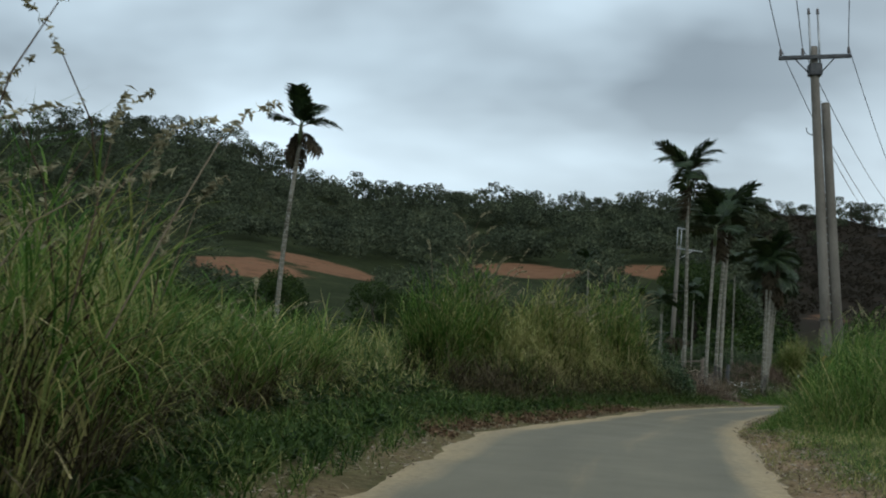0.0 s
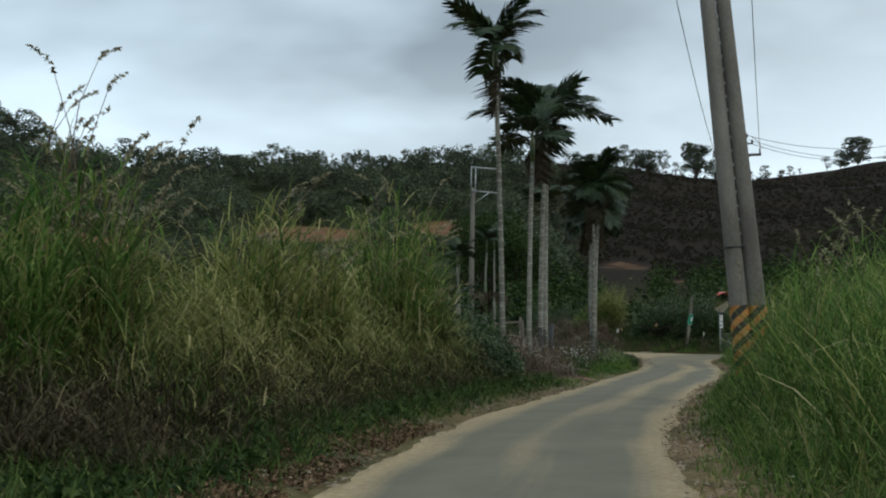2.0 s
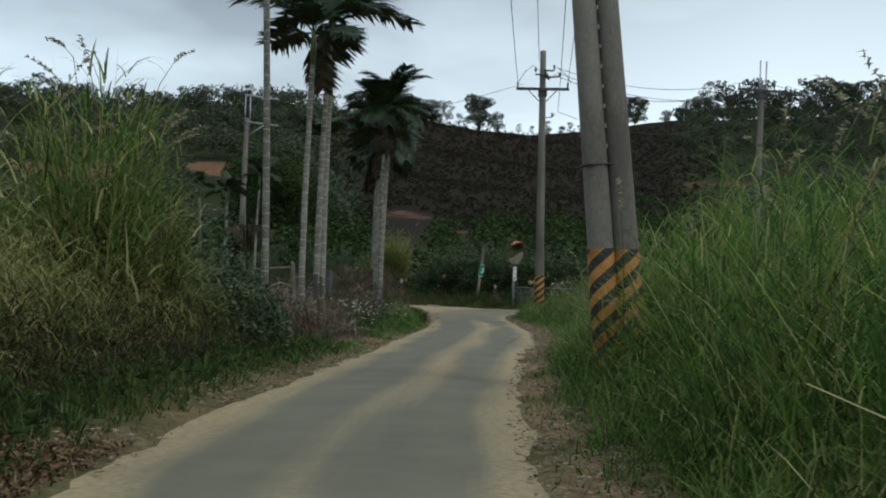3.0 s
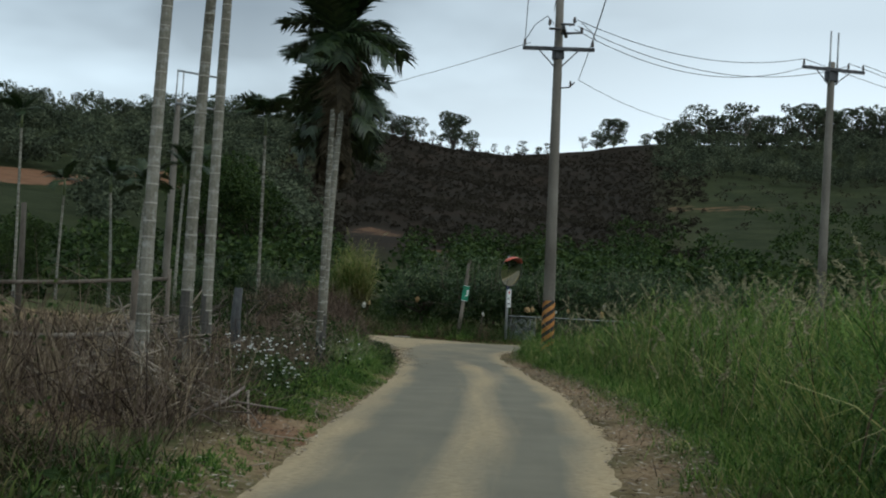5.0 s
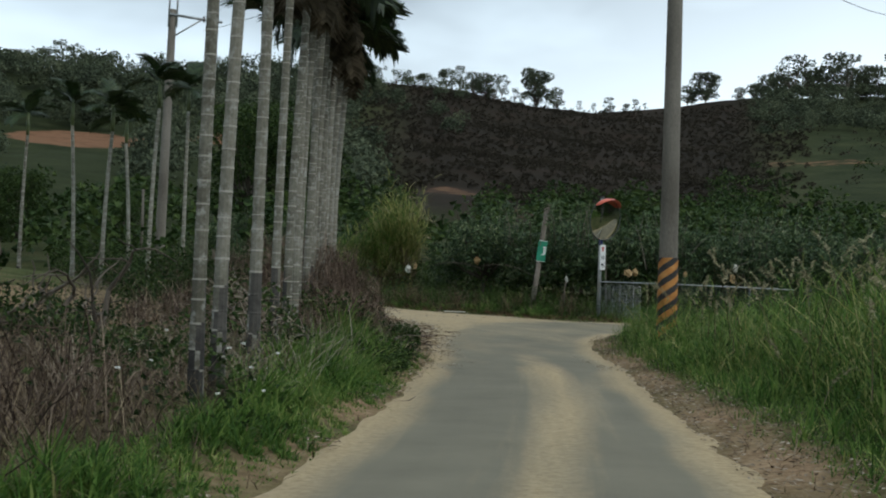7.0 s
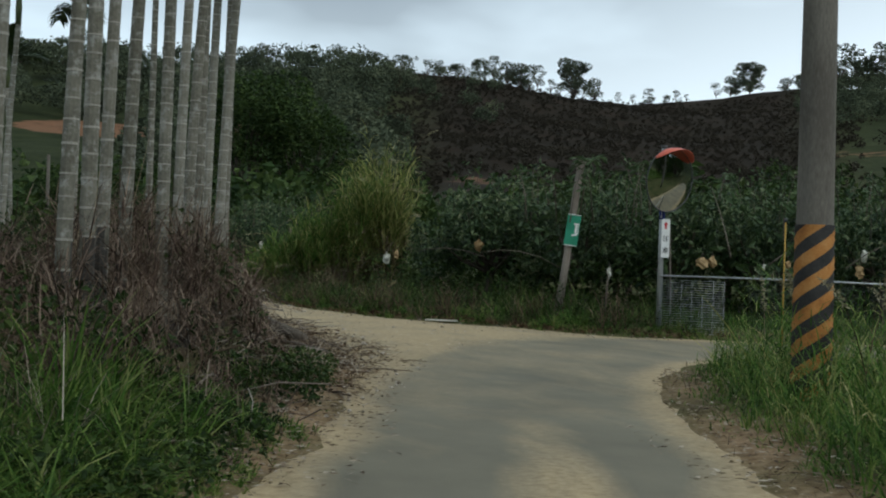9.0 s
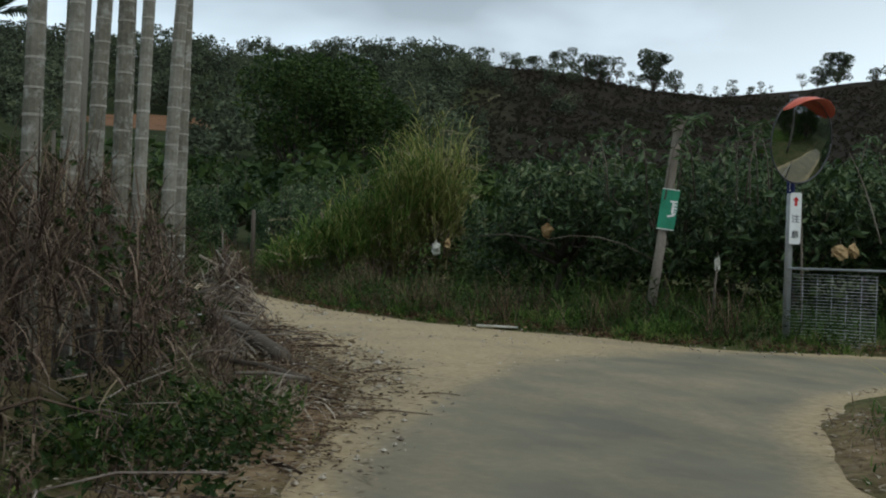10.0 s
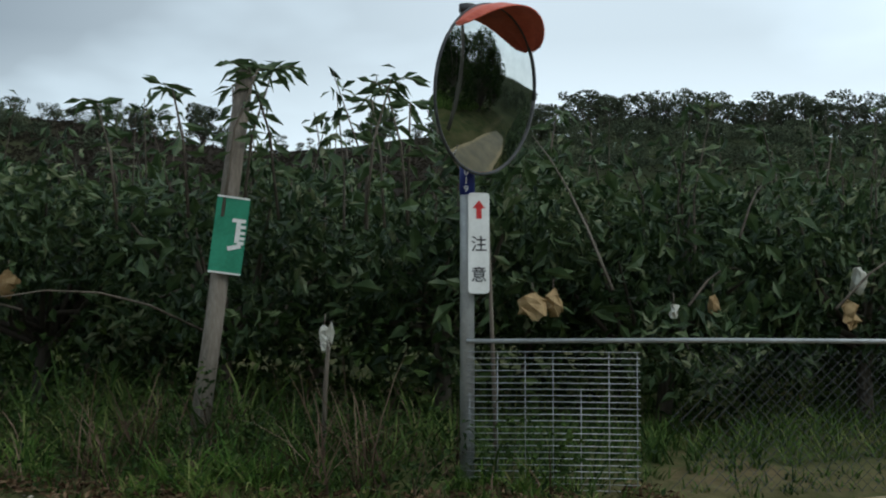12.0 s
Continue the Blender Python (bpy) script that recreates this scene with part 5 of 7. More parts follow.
def orchard():
    kinds = []
    for seed in (41, 42, 43):
        r = np.random.default_rng(seed)
        bl, pieces, shoots = [], [tube([(0, 0, -0.1), (0.05, 0.02, 0.5), (0.1, -0.05, 1.0)], [0.09, 0.075, 0.06], 8, False)], []
        for i in range(19):
            a, d = i * 2.4 + r.uniform(-0.4, 0.4), r.uniform(0.35, 1.3)
            p = (d * math.cos(a), d * math.sin(a), r.uniform(0.75, 2.2))
            bl.append((*p, r.uniform(0.38, 0.62)))
            pieces.append(tube([(0.08, 0, r.uniform(0.6, 1.0)), (p[0] * 0.5, p[1] * 0.5, r.uniform(0.8, 1.3)), p], [0.04, 0.028, 0.01], 6, False))
        for i in range(9):
            a, d = r.uniform(0, 6.3), r.uniform(0.2, 1.2)
            b = np.array((d * math.cos(a), d * math.sin(a), 2.2))
            tip = b + np.array((r.uniform(-0.3, 0.3), r.uniform(-0.3, 0.3), r.uniform(0.45, 1.0)))
            pieces.append(tube([b - (0, 0, 0.5), b, tip], [0.014, 0.01, 0.004], 5, False))
            shoots += [b + (tip - b) * f for f in np.linspace(0.1, 1.0, 14)]
        c = np.concatenate([crown_points(bl, 960, seed), np.array(shoots) + r.normal(size=(len(shoots), 3)) * 0.07])
        crown = mesh_np("crown", *leaves(c, r.uniform(0.10, 0.20, len(c)), ratio=0.38, hang=0.75), M["leaf_broad"])
        kinds.append((mesh_np("trunk", *joined(pieces), M["bark"], smooth=True), crown))
    spots = [(25.9, 83.0, 1.0), (27.3, 81.7, 1.0), (28.9, 80.5, 1.03), (30.6, 79.5, 0.98), (32.5, 78.8, 1.0), (34.6, 78.5, 1.02), (36.8, 78.3, 1.0), (39.0, 78.0, 1.0), (27.0, 85.2, 0.98), (29.0, 83.4, 0.98), (31.0, 82.2, 0.98),
             (33.4, 81.5, 1.0), (36, 81.2, 1.0), (38.8, 80.8, 1.0), (41.5, 79, 1.05), (27.8, 88.0, 0.9), (30.5, 86.2, 0.98), (33.2, 84.6, 1.0), (36.2, 84.2, 1.02), (44, 78.5, 1.0), (47, 78, 1.0)]
    for i, (x, y, s) in enumerate(spots):
        tree("fruit_tree", x, y, kinds[i % 3], s * 0.96, i * 97, "bushy orchard tree with long drooping dark green leaves", "fruit tree", "orchard trees", -0.05)
    # bare lower branches under the crowns
    for i, (x, y, z, a, L, up) in enumerate(((29.9, 78.2, 1.2, 30, 1.4, 0.1), (26.3, 80.6, 1.0, 200, 1.6, 0.05), (25.2, 82.0, 1.1, 160, 1.2, -0.05), (31.4, 77.9, 1.25, 10, 1.5, 0.25),
                                              (28.9, 78.3, 1.5, 80, 1.1, 0.9), (30.4, 78.2, 1.8, 35, 1.3, 0.3))):
        o = min((q for q in scene.objects if q.name.startswith("fruit_tree")), key=lambda q: (q.location.x - x) ** 2 + (q.location.y - y) ** 2)
        back = Matrix.Rotation(-o.rotation_euler.z, 3, "Z") * (1 / o.scale.x)
        d = Vector((math.cos(radians(a)), math.sin(radians(a)), up))
        line = [Vector((x, y, z)) + d * L * f + Vector((0, 0, 0.28 * f * (1 - f) * L)) for f in (-0.25, 0.1, 0.4, 0.7, 1.0)]
        tube_part("bare_branch", [tuple(back @ (p - o.location)) for p in line], [0.013, 0.011, 0.009, 0.007, 0.004], M["bark"], o, 6)
    # single leaves at the front of the trees nearest the lane
    single = [mesh_np("leaf", *leaves(np.zeros((1, 3)), np.array([k]), ratio=0.42), M["leaf_broad"]) for k in (0.20, 0.25, 0.29)]
    front = [o for o in scene.objects if o.name.startswith("fruit_tree") and o.location.y < 82][:3]
    for o in front:
        for j in range(95):
            a, z = math.radians(200 + r.uniform(0, 130)), r.uniform(0.8, 2.5)
            d = r.uniform(1.15, 1.75) * (1 - 0.3 * (z - 1.6) ** 2)
            lf = part("leaf", single[j % 3], None, o)
            world = Vector((d * math.cos(a), d * math.sin(a), z))
            lf.matrix_basis = Matrix.Translation(Matrix.Rotation(-o.rotation_euler.z, 3, "Z") @ world) @ Euler(r.uniform(-1.2, 1.2, 3)).to_matrix().to_4x4()
    # tall shoots with hanging leaves above the crowns
    narrow = [mesh_np("leaf", *leaves(np.zeros((1, 3)), np.array([k]), ratio=0.30), M["leaf_broad"]) for k in (0.17, 0.20, 0.23)]
    AXES = [(m.vertices[2].co - m.vertices[0].co).normalized() for m in narrow]
    for i, (x, y, z, lx, ly) in enumerate(((26.0, 79.9, 2.75, -0.2, 0.1), (26.5, 79.8, 2.95, -0.35, 0.2), (26.85, 79.6, 2.9, 0.5, 0.1), (27.1, 79.9, 3.0, 0.35, -0.2), (26.7, 80.2, 2.85, 0.1, 0.3), (27.7, 79.7, 2.9, -0.3, 0.1),
                                            (28.0, 79.6, 2.95, 0.4, 0.0), (28.2, 79.9, 2.8, 0.2, 0.3), (27.9, 80.2, 2.85, -0.1, 0.2), (29.6, 79.6, 2.8, 0.3, 0.1), (31.5, 79.2, 2.75, -0.2, 0.1), (25.6, 80.6, 2.7, -0.3, 0.0),
                                            (32.4, 79.0, 2.7, 0.3, 0.1))):
        o = min((q for q in scene.objects if q.name.startswith("fruit_tree")), key=lambda q: (q.location.x - x) ** 2 + (q.location.y - y) ** 2)
        back = Matrix.Rotation(-o.rotation_euler.z, 3, "Z") * (1 / o.scale.x)
        tip, foot = np.array((x, y, z)), np.array((x - lx, y - ly, 1.7))
        line = [foot, foot + (tip - foot) * (0.2, 0.2, 0.55), foot + (tip - foot) * (0.6, 0.6, 0.95), tip + (0, 0, -0.03)]
        loc = [tuple(back @ (Vector(p) - o.location)) for p in line]
        tube_part("shoot", loc, [0.014, 0.011, 0.008, 0.004], M["bark"], o, 5)
        for j in range(20):
            f = 0.25 + 0.75 * j / 19
            q = np.array([np.interp(f * 3, range(4), [p[k] for p in line]) for k in range(3)])
            dv = np.array((r.uniform(0.4, 1.0) * (1 if j % 2 else -1), r.normal() * 0.5, r.uniform(-0.9, 0.25)))
            dv /= np.linalg.norm(dv)
            L = (0.17, 0.20, 0.23)[j % 3]
            u = (back @ Vector(dv)).normalized()
            lf = part("leaf", narrow[j % 3], None, o)
            lf.matrix_basis = Matrix.Translation(back @ (Vector(q + dv * L * 0.5) - o.location)) @ AXES[j % 3].rotation_difference(u).to_matrix().to_4x4()
    for i, (x, y, s) in enumerate(((20.2, 101, 0.8), (22.4, 95, 0.72), (23.4, 92, 0.75), (21.5, 104, 0.8), (24.5, 98, 0.8), (25.8, 93, 0.85), (23.5, 101, 0.85))):
        tree("fruit_tree", x, y, kinds[i % 3], s, i * 61, "low orchard tree behind the side lane", "fruit tree", "orchard trees", -0.1)
    # fruit bags tied to the outer twigs
    r = np.random.default_rng(9)

    def bag(p, white, w, h):
        a = thing("fruit_bag", p, ("pale" if white else "brown") + " paper bag tied round fruit on a twig", "paper bag", "fruit bags", rz=float(r.uniform(0, 360)))
        bm = bmesh.new()
        bmesh.ops.create_uvsphere(bm, u_segments=8, v_segments=6, radius=0.5)
        for v in bm.verts:
            k = 0.5 + 0.5 * min(1, (0.5 - v.co.z) / 0.2)
            v.co = Vector((v.co.x * w * k, v.co.y * w * 0.55 * k, v.co.z * h)) + Vector((r.normal() * 0.02, r.normal() * 0.015, r.normal() * 0.014))
        part("paper", bm, M["paper_white"] if white else M["paper"], a)
        tube_part("tie", [(0, 0, h * 0.45), (0.01, 0, h * 0.45 + 0.09)], 0.004, M["twig"], a, 5)

    for p, white, w, h in (((24.35, 85.74, 0.90), True, 0.20, 0.26), ((24.55, 85.6, 1.0), False, 0.16, 0.2), ((25.36, 81.92, 1.24), False, 0.2, 0.24), ((28.72, 78.86, 1.04), False, 0.22, 0.22), ((28.93, 78.88, 1.07), False, 0.24, 0.22),
                           ((26.95, 79.0, 0.8), True, 0.1, 0.2), ((31.55, 78.05, 1.27), True, 0.19, 0.24), ((31.5, 78.1, 0.98), False, 0.16, 0.24), ((30.2, 78.4, 1.05), False, 0.16, 0.2), ((22.5, 93.5, 1.1), True, 0.14, 0.22),
                           ((22.9, 93.0, 0.95), True, 0.14, 0.2), ((21.9, 95.0, 1.15), True, 0.14, 0.2), ((29.6, 78.2, 1.0), True, 0.08, 0.12)):
        bag(p, white, w, h)


orchard()

# ---- grass, weeds and dry brush ----
def scatter(n, box, test):
    x0, x1, y0, y1 = box
    out = np.zeros((0, 2))
    while len(out) < n:
        p = np.stack([rng.uniform(x0, x1, n * 3), rng.uniform(y0, y1, n * 3)], 1)
        p = p[test(p[:, 0], p[:, 1])]
        out = np.concatenate([out, p])
        if len(p) == 0:
            break
    return out[:n]


def left_of(x, y):
    return x < np.interp(y, LEFT_EDGE[:, 1], LEFT_EDGE[:, 0])


def right_of(x, y):
    return x > np.interp(y, RIGHT_EDGE[:, 1], RIGHT_EDGE[:, 0])


def band(side, d0, d1, y0, y1):
    def test(x, y):
        d = road_dist(x, y)
        return (d > d0) & (d < d1) & (y > y0) & (y < y1) & side(x, y)
    return test


def blade_field(pts, hfun, width, lean=(0.05, 0.5), droop=(0.3, 1.9), seg=4, wind=None, lift=None, share=0.55):
    h = hfun(pts[:, 0], pts[:, 1]) * rng.uniform(0.5, 1.35, len(pts))
    keep = h > 0.04
    pts, h = pts[keep], h[keep]
    z = height(pts[:, 0], pts[:, 1]) - 0.03
    n = len(pts)
    if lift is not None:
        z, h = z + h * rng.uniform(*lift, n), h * share
    head = rng.uniform(0, 2 * math.pi, n) if wind is None else wind + rng.normal(0, 0.9, n)
    v, t, tip = strips(np.stack([pts[:, 0], pts[:, 1], z], 1), h, width * rng.uniform(0.6, 1.3, n) * (0.6 + 0.4 * np.clip(h, 0, 2)), head, rng.uniform(*lean, n), rng.uniform(*droop, n), seg)
    return (v, t), tip


def clumped(pts, size, share=0.55, seed=0):
    """Pull part of the points together into tussocks."""
    c = scatter_centres(pts, size, seed)
    return pts * (1 - share) + c * share


def scatter_centres(pts, size, seed):
    k = np.floor(pts / size).astype(int)
    hsh = (k[:, 0] * 73856093 + k[:, 1] * 19349663 + seed * 83492791) & 0xFFFF
    a, b = (hsh % 256) / 255.0, (hsh // 256) / 255.0
    return (k + 0.15 + 0.7 * np.stack([a, b], 1)) * size


def bump2(x, y, cx, cy, rx, ry):
    return np.exp(-((x - cx) / rx) ** 2 - ((y - cy) / ry) ** 2)


def left_height(x, y):
    d = road_dist(x, y)
    bank = smooth(y, 24.5, 28) * (1 - smooth(y, 38.5, 42.5))
    base = 0.22 + 0.62 * smooth(d, 1.6, 3.4) * (1 - bank) + (0.95 - 0.35 * smooth(d, 2.6, 4.0)) * smooth(d, 0.75, 2.0) * bank
    base = base * (0.85 + 0.22 * wave(x, y, 5, 41) + 0.2 * wave(x, y, 1.7, 42))
    return np.maximum(base, 0.15) * (1 - 0.75 * smooth(y, 41.5, 44.0))


def right_height(x, y):
    d = road_dist(x, y)
    back = 1.15 * smooth(y, 38, 46) * (1 - smooth(y, 61, 66))
    far = smooth(y, 37, 44)
    tall = 0.20 + (1.65 - 0.5 * far) * smooth(d, 0.35 + 0.55 * back, 1.8 - 0.5 * far + 0.55 * back)
    first = smooth(y + 0.55 * d, 19.5, 24)
    tall = tall * first + 0.14 * (1 - first)
    last = smooth(y, 60, 67)
    tall = tall * (1 - last) + last * (0.36 + 0.55 * smooth(d, 0.2, 1.2))
    return tall * (0.85 + 0.22 * wave(x, y, 4, 51) + 0.12 * wave(x, y, 1.3, 52))


def plumes(tips_xy, heights, name, label, seed):
    r = np.random.default_rng(seed)
    pieces, heads = [], []
    for (x, y), h in zip(tips_xy, heights):
        z = gz(x, y)
        a, b = r.uniform(0, 6.3), r.uniform(0.08, 0.28)
        p = np.array((x, y, z))
        pts = [p + np.array((math.cos(a) * b * h * f ** 2, math.sin(a) * b * h * f ** 2, h * f * (1 - 0.08 * f))) for f in np.linspace(0.35, 1, 6)]
        pieces.append(tube(pts, [0.005, 0.005, 0.0045, 0.004, 0.003, 0.002], 3, False))
        d = (pts[-1] - pts[-2]) / np.linalg.norm(pts[-1] - pts[-2])
        L = r.uniform(0.20, 0.42)
        n = 34
        f = r.uniform(0, 1, n)
        droop = np.stack([np.full(n, math.cos(a)), np.full(n, math.sin(a)), np.full(n, -0.6)], 1) * (f ** 2 * 0.10)[:, None]
        c = pts[-1] + d * (f * L)[:, None] + droop + r.normal(size=(n, 3)) * 0.010
        heads.append(leaves(c, r.uniform(0.05, 0.09, n), ratio=0.22))
    stuff(name + "_stalk", joined(pieces), M["straw"], label, "grass stalks")
    stuff(name, joined(heads), M["plume"], label, "grass plumes")


def tall_grass():
    pts = clumped(scatter(40000, (-7, 10, 2, 44), band(left_of, 0.25, 6.5, 2, 44)), 0.55, 0.45, 1)
    near = 1 - smooth(road_dist(pts[:, 0], pts[:, 1]), 1.2, 2.6)
    g = rng.random(len(pts)) < 0.62 - 0.30 * np.clip(wave(pts[:, 0], pts[:, 1], 6, 44) + 0.3, 0, 1) + 0.45 * near
    a, _ = blade_field(pts[g], left_height, 0.020, lift=(0.0, 0.75))
    stuff("tall_grass", a, M["grass_dark"], "tall dense green cane grass beside the lane", "grass")
    a, _ = blade_field(pts[~g], left_height, 0.016, (0.2, 1.1), (0.8, 2.2), lift=(0.35, 0.9))
    stuff("yellow_grass", a, M["grass_yellow"], "tall yellowing grass beside the lane", "grass")
    # straw-coloured mound of collapsed grass in front of the canes
    mound = scatter(15000, (1, 8.5, 28, 40.5), band(left_of, 1.2, 3.6, 28, 40.5))
    a, _ = blade_field(mound, lambda x, y: 1.25 * smooth(road_dist(x, y), 0.9, 2.1) * (1 + 0.25 * wave(x, y, 2.6, 45)), 0.014, (0.5, 1.5), (0.6, 1.9), lift=(0.55, 0.98))
    stuff("collapsed_grass", a, M["grass_yellow"], "collapsed straw-yellow grass heaped before the canes", "grass")
    a, _ = blade_field(scatter(30000, (-3, 10, 24, 43.5), band(left_of, 0.6, 2.4, 24, 43.5)), lambda x, y: 0.15 + 0.85 * smooth(road_dist(x, y), 0.6, 1.9), 0.013, (0.3, 1.5), (0.3, 1.6), 3, lift=(0.05, 0.6))
    stuff("dead_grass", a, M["dead_foot"], "brown dead leaves at the foot of the bank", "grass")
    # dark leafy shrub at the end of the bank
    c = scatter(6000, (5.0, 9.6, 39, 45), lambda x, y: (bump2(x, y, 7.3, 41.5, 0.9, 1.6) > 0.2) & (road_dist(x, y) > 0.7) & left_of(x, y))
    z = height(c[:, 0], c[:, 1]) + 1.55 * (1 + 0.3 * wave(c[:, 0], c[:, 1], 1.3, 46)) * bump2(c[:, 0], c[:, 1], 7.3, 41.5, 1.1, 1.9) * rng.uniform(0.05, 1.1, len(c)) ** 0.6
    stuff("shrub_leaves", leaves(np.stack([c[:, 0], c[:, 1], z], 1), rng.uniform(0.06, 0.14, len(c)), ratio=0.4, hang=0.4), M["leaf_broad"], "dark green leafy shrub at the end of the bank", "shrub")
    pts = clumped(scatter(24000, (-45, 9, 4, 75), lambda x, y: (road_dist(x, y) > 6) & (x < 12)), 0.9, 0.4, 2)
    a, _ = blade_field(pts, lambda x, y: 1.45 + 0.35 * wave(x, y, 9, 43) - 0.5 * smooth(y, 44, 50), 0.03, seg=3)
    stuff("field_grass", a, M["grass_yellow"], "rank yellow-green grass in the field", "grass")
    pts = clumped(scatter(8000, (-22, 4, 8, 44), lambda x, y: (road_dist(x, y) > 4.5) & left_of(x, y)), 0.9, 0.4, 17)
    a, _ = blade_field(pts, lambda x, y: 1.35 + 0.35 * wave(x, y, 9, 43), 0.028, seg=3)
    stuff("field_grass", a, M["grass_dark"], "rank dark green grass in the field", "grass")
    pts = scatter(15000, (-7, 10, 2, 44), band(left_of, 1.3, 4.5, 2, 44))
    a, _ = blade_field(pts, lambda x, y: left_height(x, y) * 0.72 + 0.15, 0.014, (0.2, 1.0), (0.5, 1.8), 3)
    stuff("dead_grass", a, M["dry_weed"], "brown dead blades among the grass", "grass")
    pts = clumped(scatter(17000, (3, 26, 8, 72), band(right_of, 0.35, 6.0, 8, 72)), 0.6, 0.45, 3)
    a, _ = blade_field(pts, right_height, 0.017, (0.0, 0.4), (0.3, 1.7))
    stuff("tall_grass", a, M["grass"], "tall dense bright green grass beside the lane", "grass")
    pts = scatter(46000, (3, 26, 12, 72), band(right_of, 0.4, 4.5, 12, 72))
    a, _ = blade_field(pts, right_height, 0.019, (0.2, 1.2), (0.6, 2.0), 3, lift=(0.02, 0.6), share=0.34)
    stuff("arching_grass", a, M["grass_dark"], "leafy arching green grass blades beside the lane", "grass")
    pts = scatter(64000, (3, 26, 12, 72), band(right_of, 0.5, 5.0, 12, 72))
    a, _ = blade_field(pts, right_height, 0.016, (0.1, 1.0), (0.8, 2.2), 3, lift=(0.3, 0.92), share=0.34)
    stuff("arching_grass", a, M["grass"], "broad arching green grass blades beside the lane", "grass")
    pts = scatter(9000, (-7, 10, 2, 44), band(left_of, 1.3, 5.5, 2, 44))
    a, _ = blade_field(pts, left_height, 0.022, (0.2, 1.3), (0.8, 2.2), lift=(0.2, 0.8))
    stuff("arching_grass", a, M["grass_yellow"], "broad arching yellow-green blades beside the lane", "grass")
    pts = clumped(scatter(14000, (3, 26, 22, 72), lambda x, y: band(right_of, 0.12, 1.9, 22, 72)(x, y) & (road_dist(x, y) > 0.12 + 0.55 * smooth(y, 38, 44) * (1 - smooth(y, 62, 66)) + 0.2 * wave(x, y, 2.2, 55))), 0.3, 0.4, 11)
    a, _ = blade_field(pts, lambda x, y: (0.10 + 0.22 * smooth(road_dist(x, y), 0.15, 0.8)) * (1 + 0.5 * wave(x, y, 2, 54)), 0.022, seg=3)
    stuff("verge_grass", a, M["grass"], "low green weeds along the lane's edge", "grass")
    pts = clumped(scatter(9000, (3, 26, 8, 72), band(right_of, 0.6, 6.5, 8, 72)), 0.45, 0.3, 4)
    a, _ = blade_field(pts, lambda x, y: right_height(x, y) * 1.06, 0.018)
    stuff("yellow_grass", a, M["grass_yellow"], "pale ripening grass among green grass", "grass")
    pts = clumped(scatter(26000, (9, 62, 18, 72.5), lambda x, y: (road_dist(x, y) > 5.5) & right_of(x, np.minimum(y, 74)) & (x < 12 + 0.75 * y)), 0.8, 0.35, 5)
    a, _ = blade_field(pts, lambda x, y: 1.2 + 0.2 * wave(x, y, 6, 53), 0.04)
    stuff("field_grass", a, M["grass"], "rank green grass in the field", "grass")
    # broad weeds under the grass
    c = scatter(20000, (-7, 10, 2, 43), band(left_of, 0.6, 3.6, 2, 43))
    c = c[rng.random(len(c)) > 0.75 * smooth(c[:, 1], 24, 27)]
    z = height(c[:, 0], c[:, 1]) + left_height(c[:, 0], c[:, 1]) * rng.uniform(0.05, 0.55, len(c)) + 0.05
    stuff("weed_leaves", leaves(np.stack([c[:, 0], c[:, 1], z], 1), rng.uniform(0.07, 0.17, len(c)), ratio=0.55), M["leaf_dark"], "dark broad weed leaves under tall grass", "weeds")
    # bent pale canes
    pts = np.stack([rng.uniform(0.0, 5.2, 34), np.zeros(34)], 1)
    pts[:, 1] = 26.5 + (pts[:, 0] - 0.6) * 2.0 + rng.normal(0, 0.7, 34)
    z = height(pts[:, 0], pts[:, 1]) + rng.uniform(0.6, 1.7, 34)
    v, t, _ = strips(np.stack([pts[:, 0] + 0.5, pts[:, 1] - 0.5, z], 1), rng.uniform(0.5, 1.0, 34), rng.uniform(0.014, 0.028, 34), rng.uniform(-2.2, 1.0, 34), rng.uniform(0.3, 1.1, 34), rng.uniform(0.6, 2.0, 34), 5)
    stuff("bent_cane", (v, t), M["grass_yellow"], "pale bent dry cane leaves among the grass", "grass")
    # plumes
    r = np.random.default_rng(3)
    p = scatter(210, (5, 24, 22, 64), band(right_of, 1.0, 6.5, 22, 64))
    plumes(p, r.uniform(1.8, 2.6, len(p)) - 0.75 * smooth(p[:, 1], 32, 40), "grass_plume", "pale seed heads above the green grass", 2)
    p = scatter(300, (12, 27, 40, 70), band(right_of, 1.0, 7.0, 40, 70))
    plumes(p, right_height(p[:, 0], p[:, 1]) + r.uniform(0.15, 0.5, len(p)), "grass_plume", "short pale seed heads standing in green grass", 5)


tall_grass()


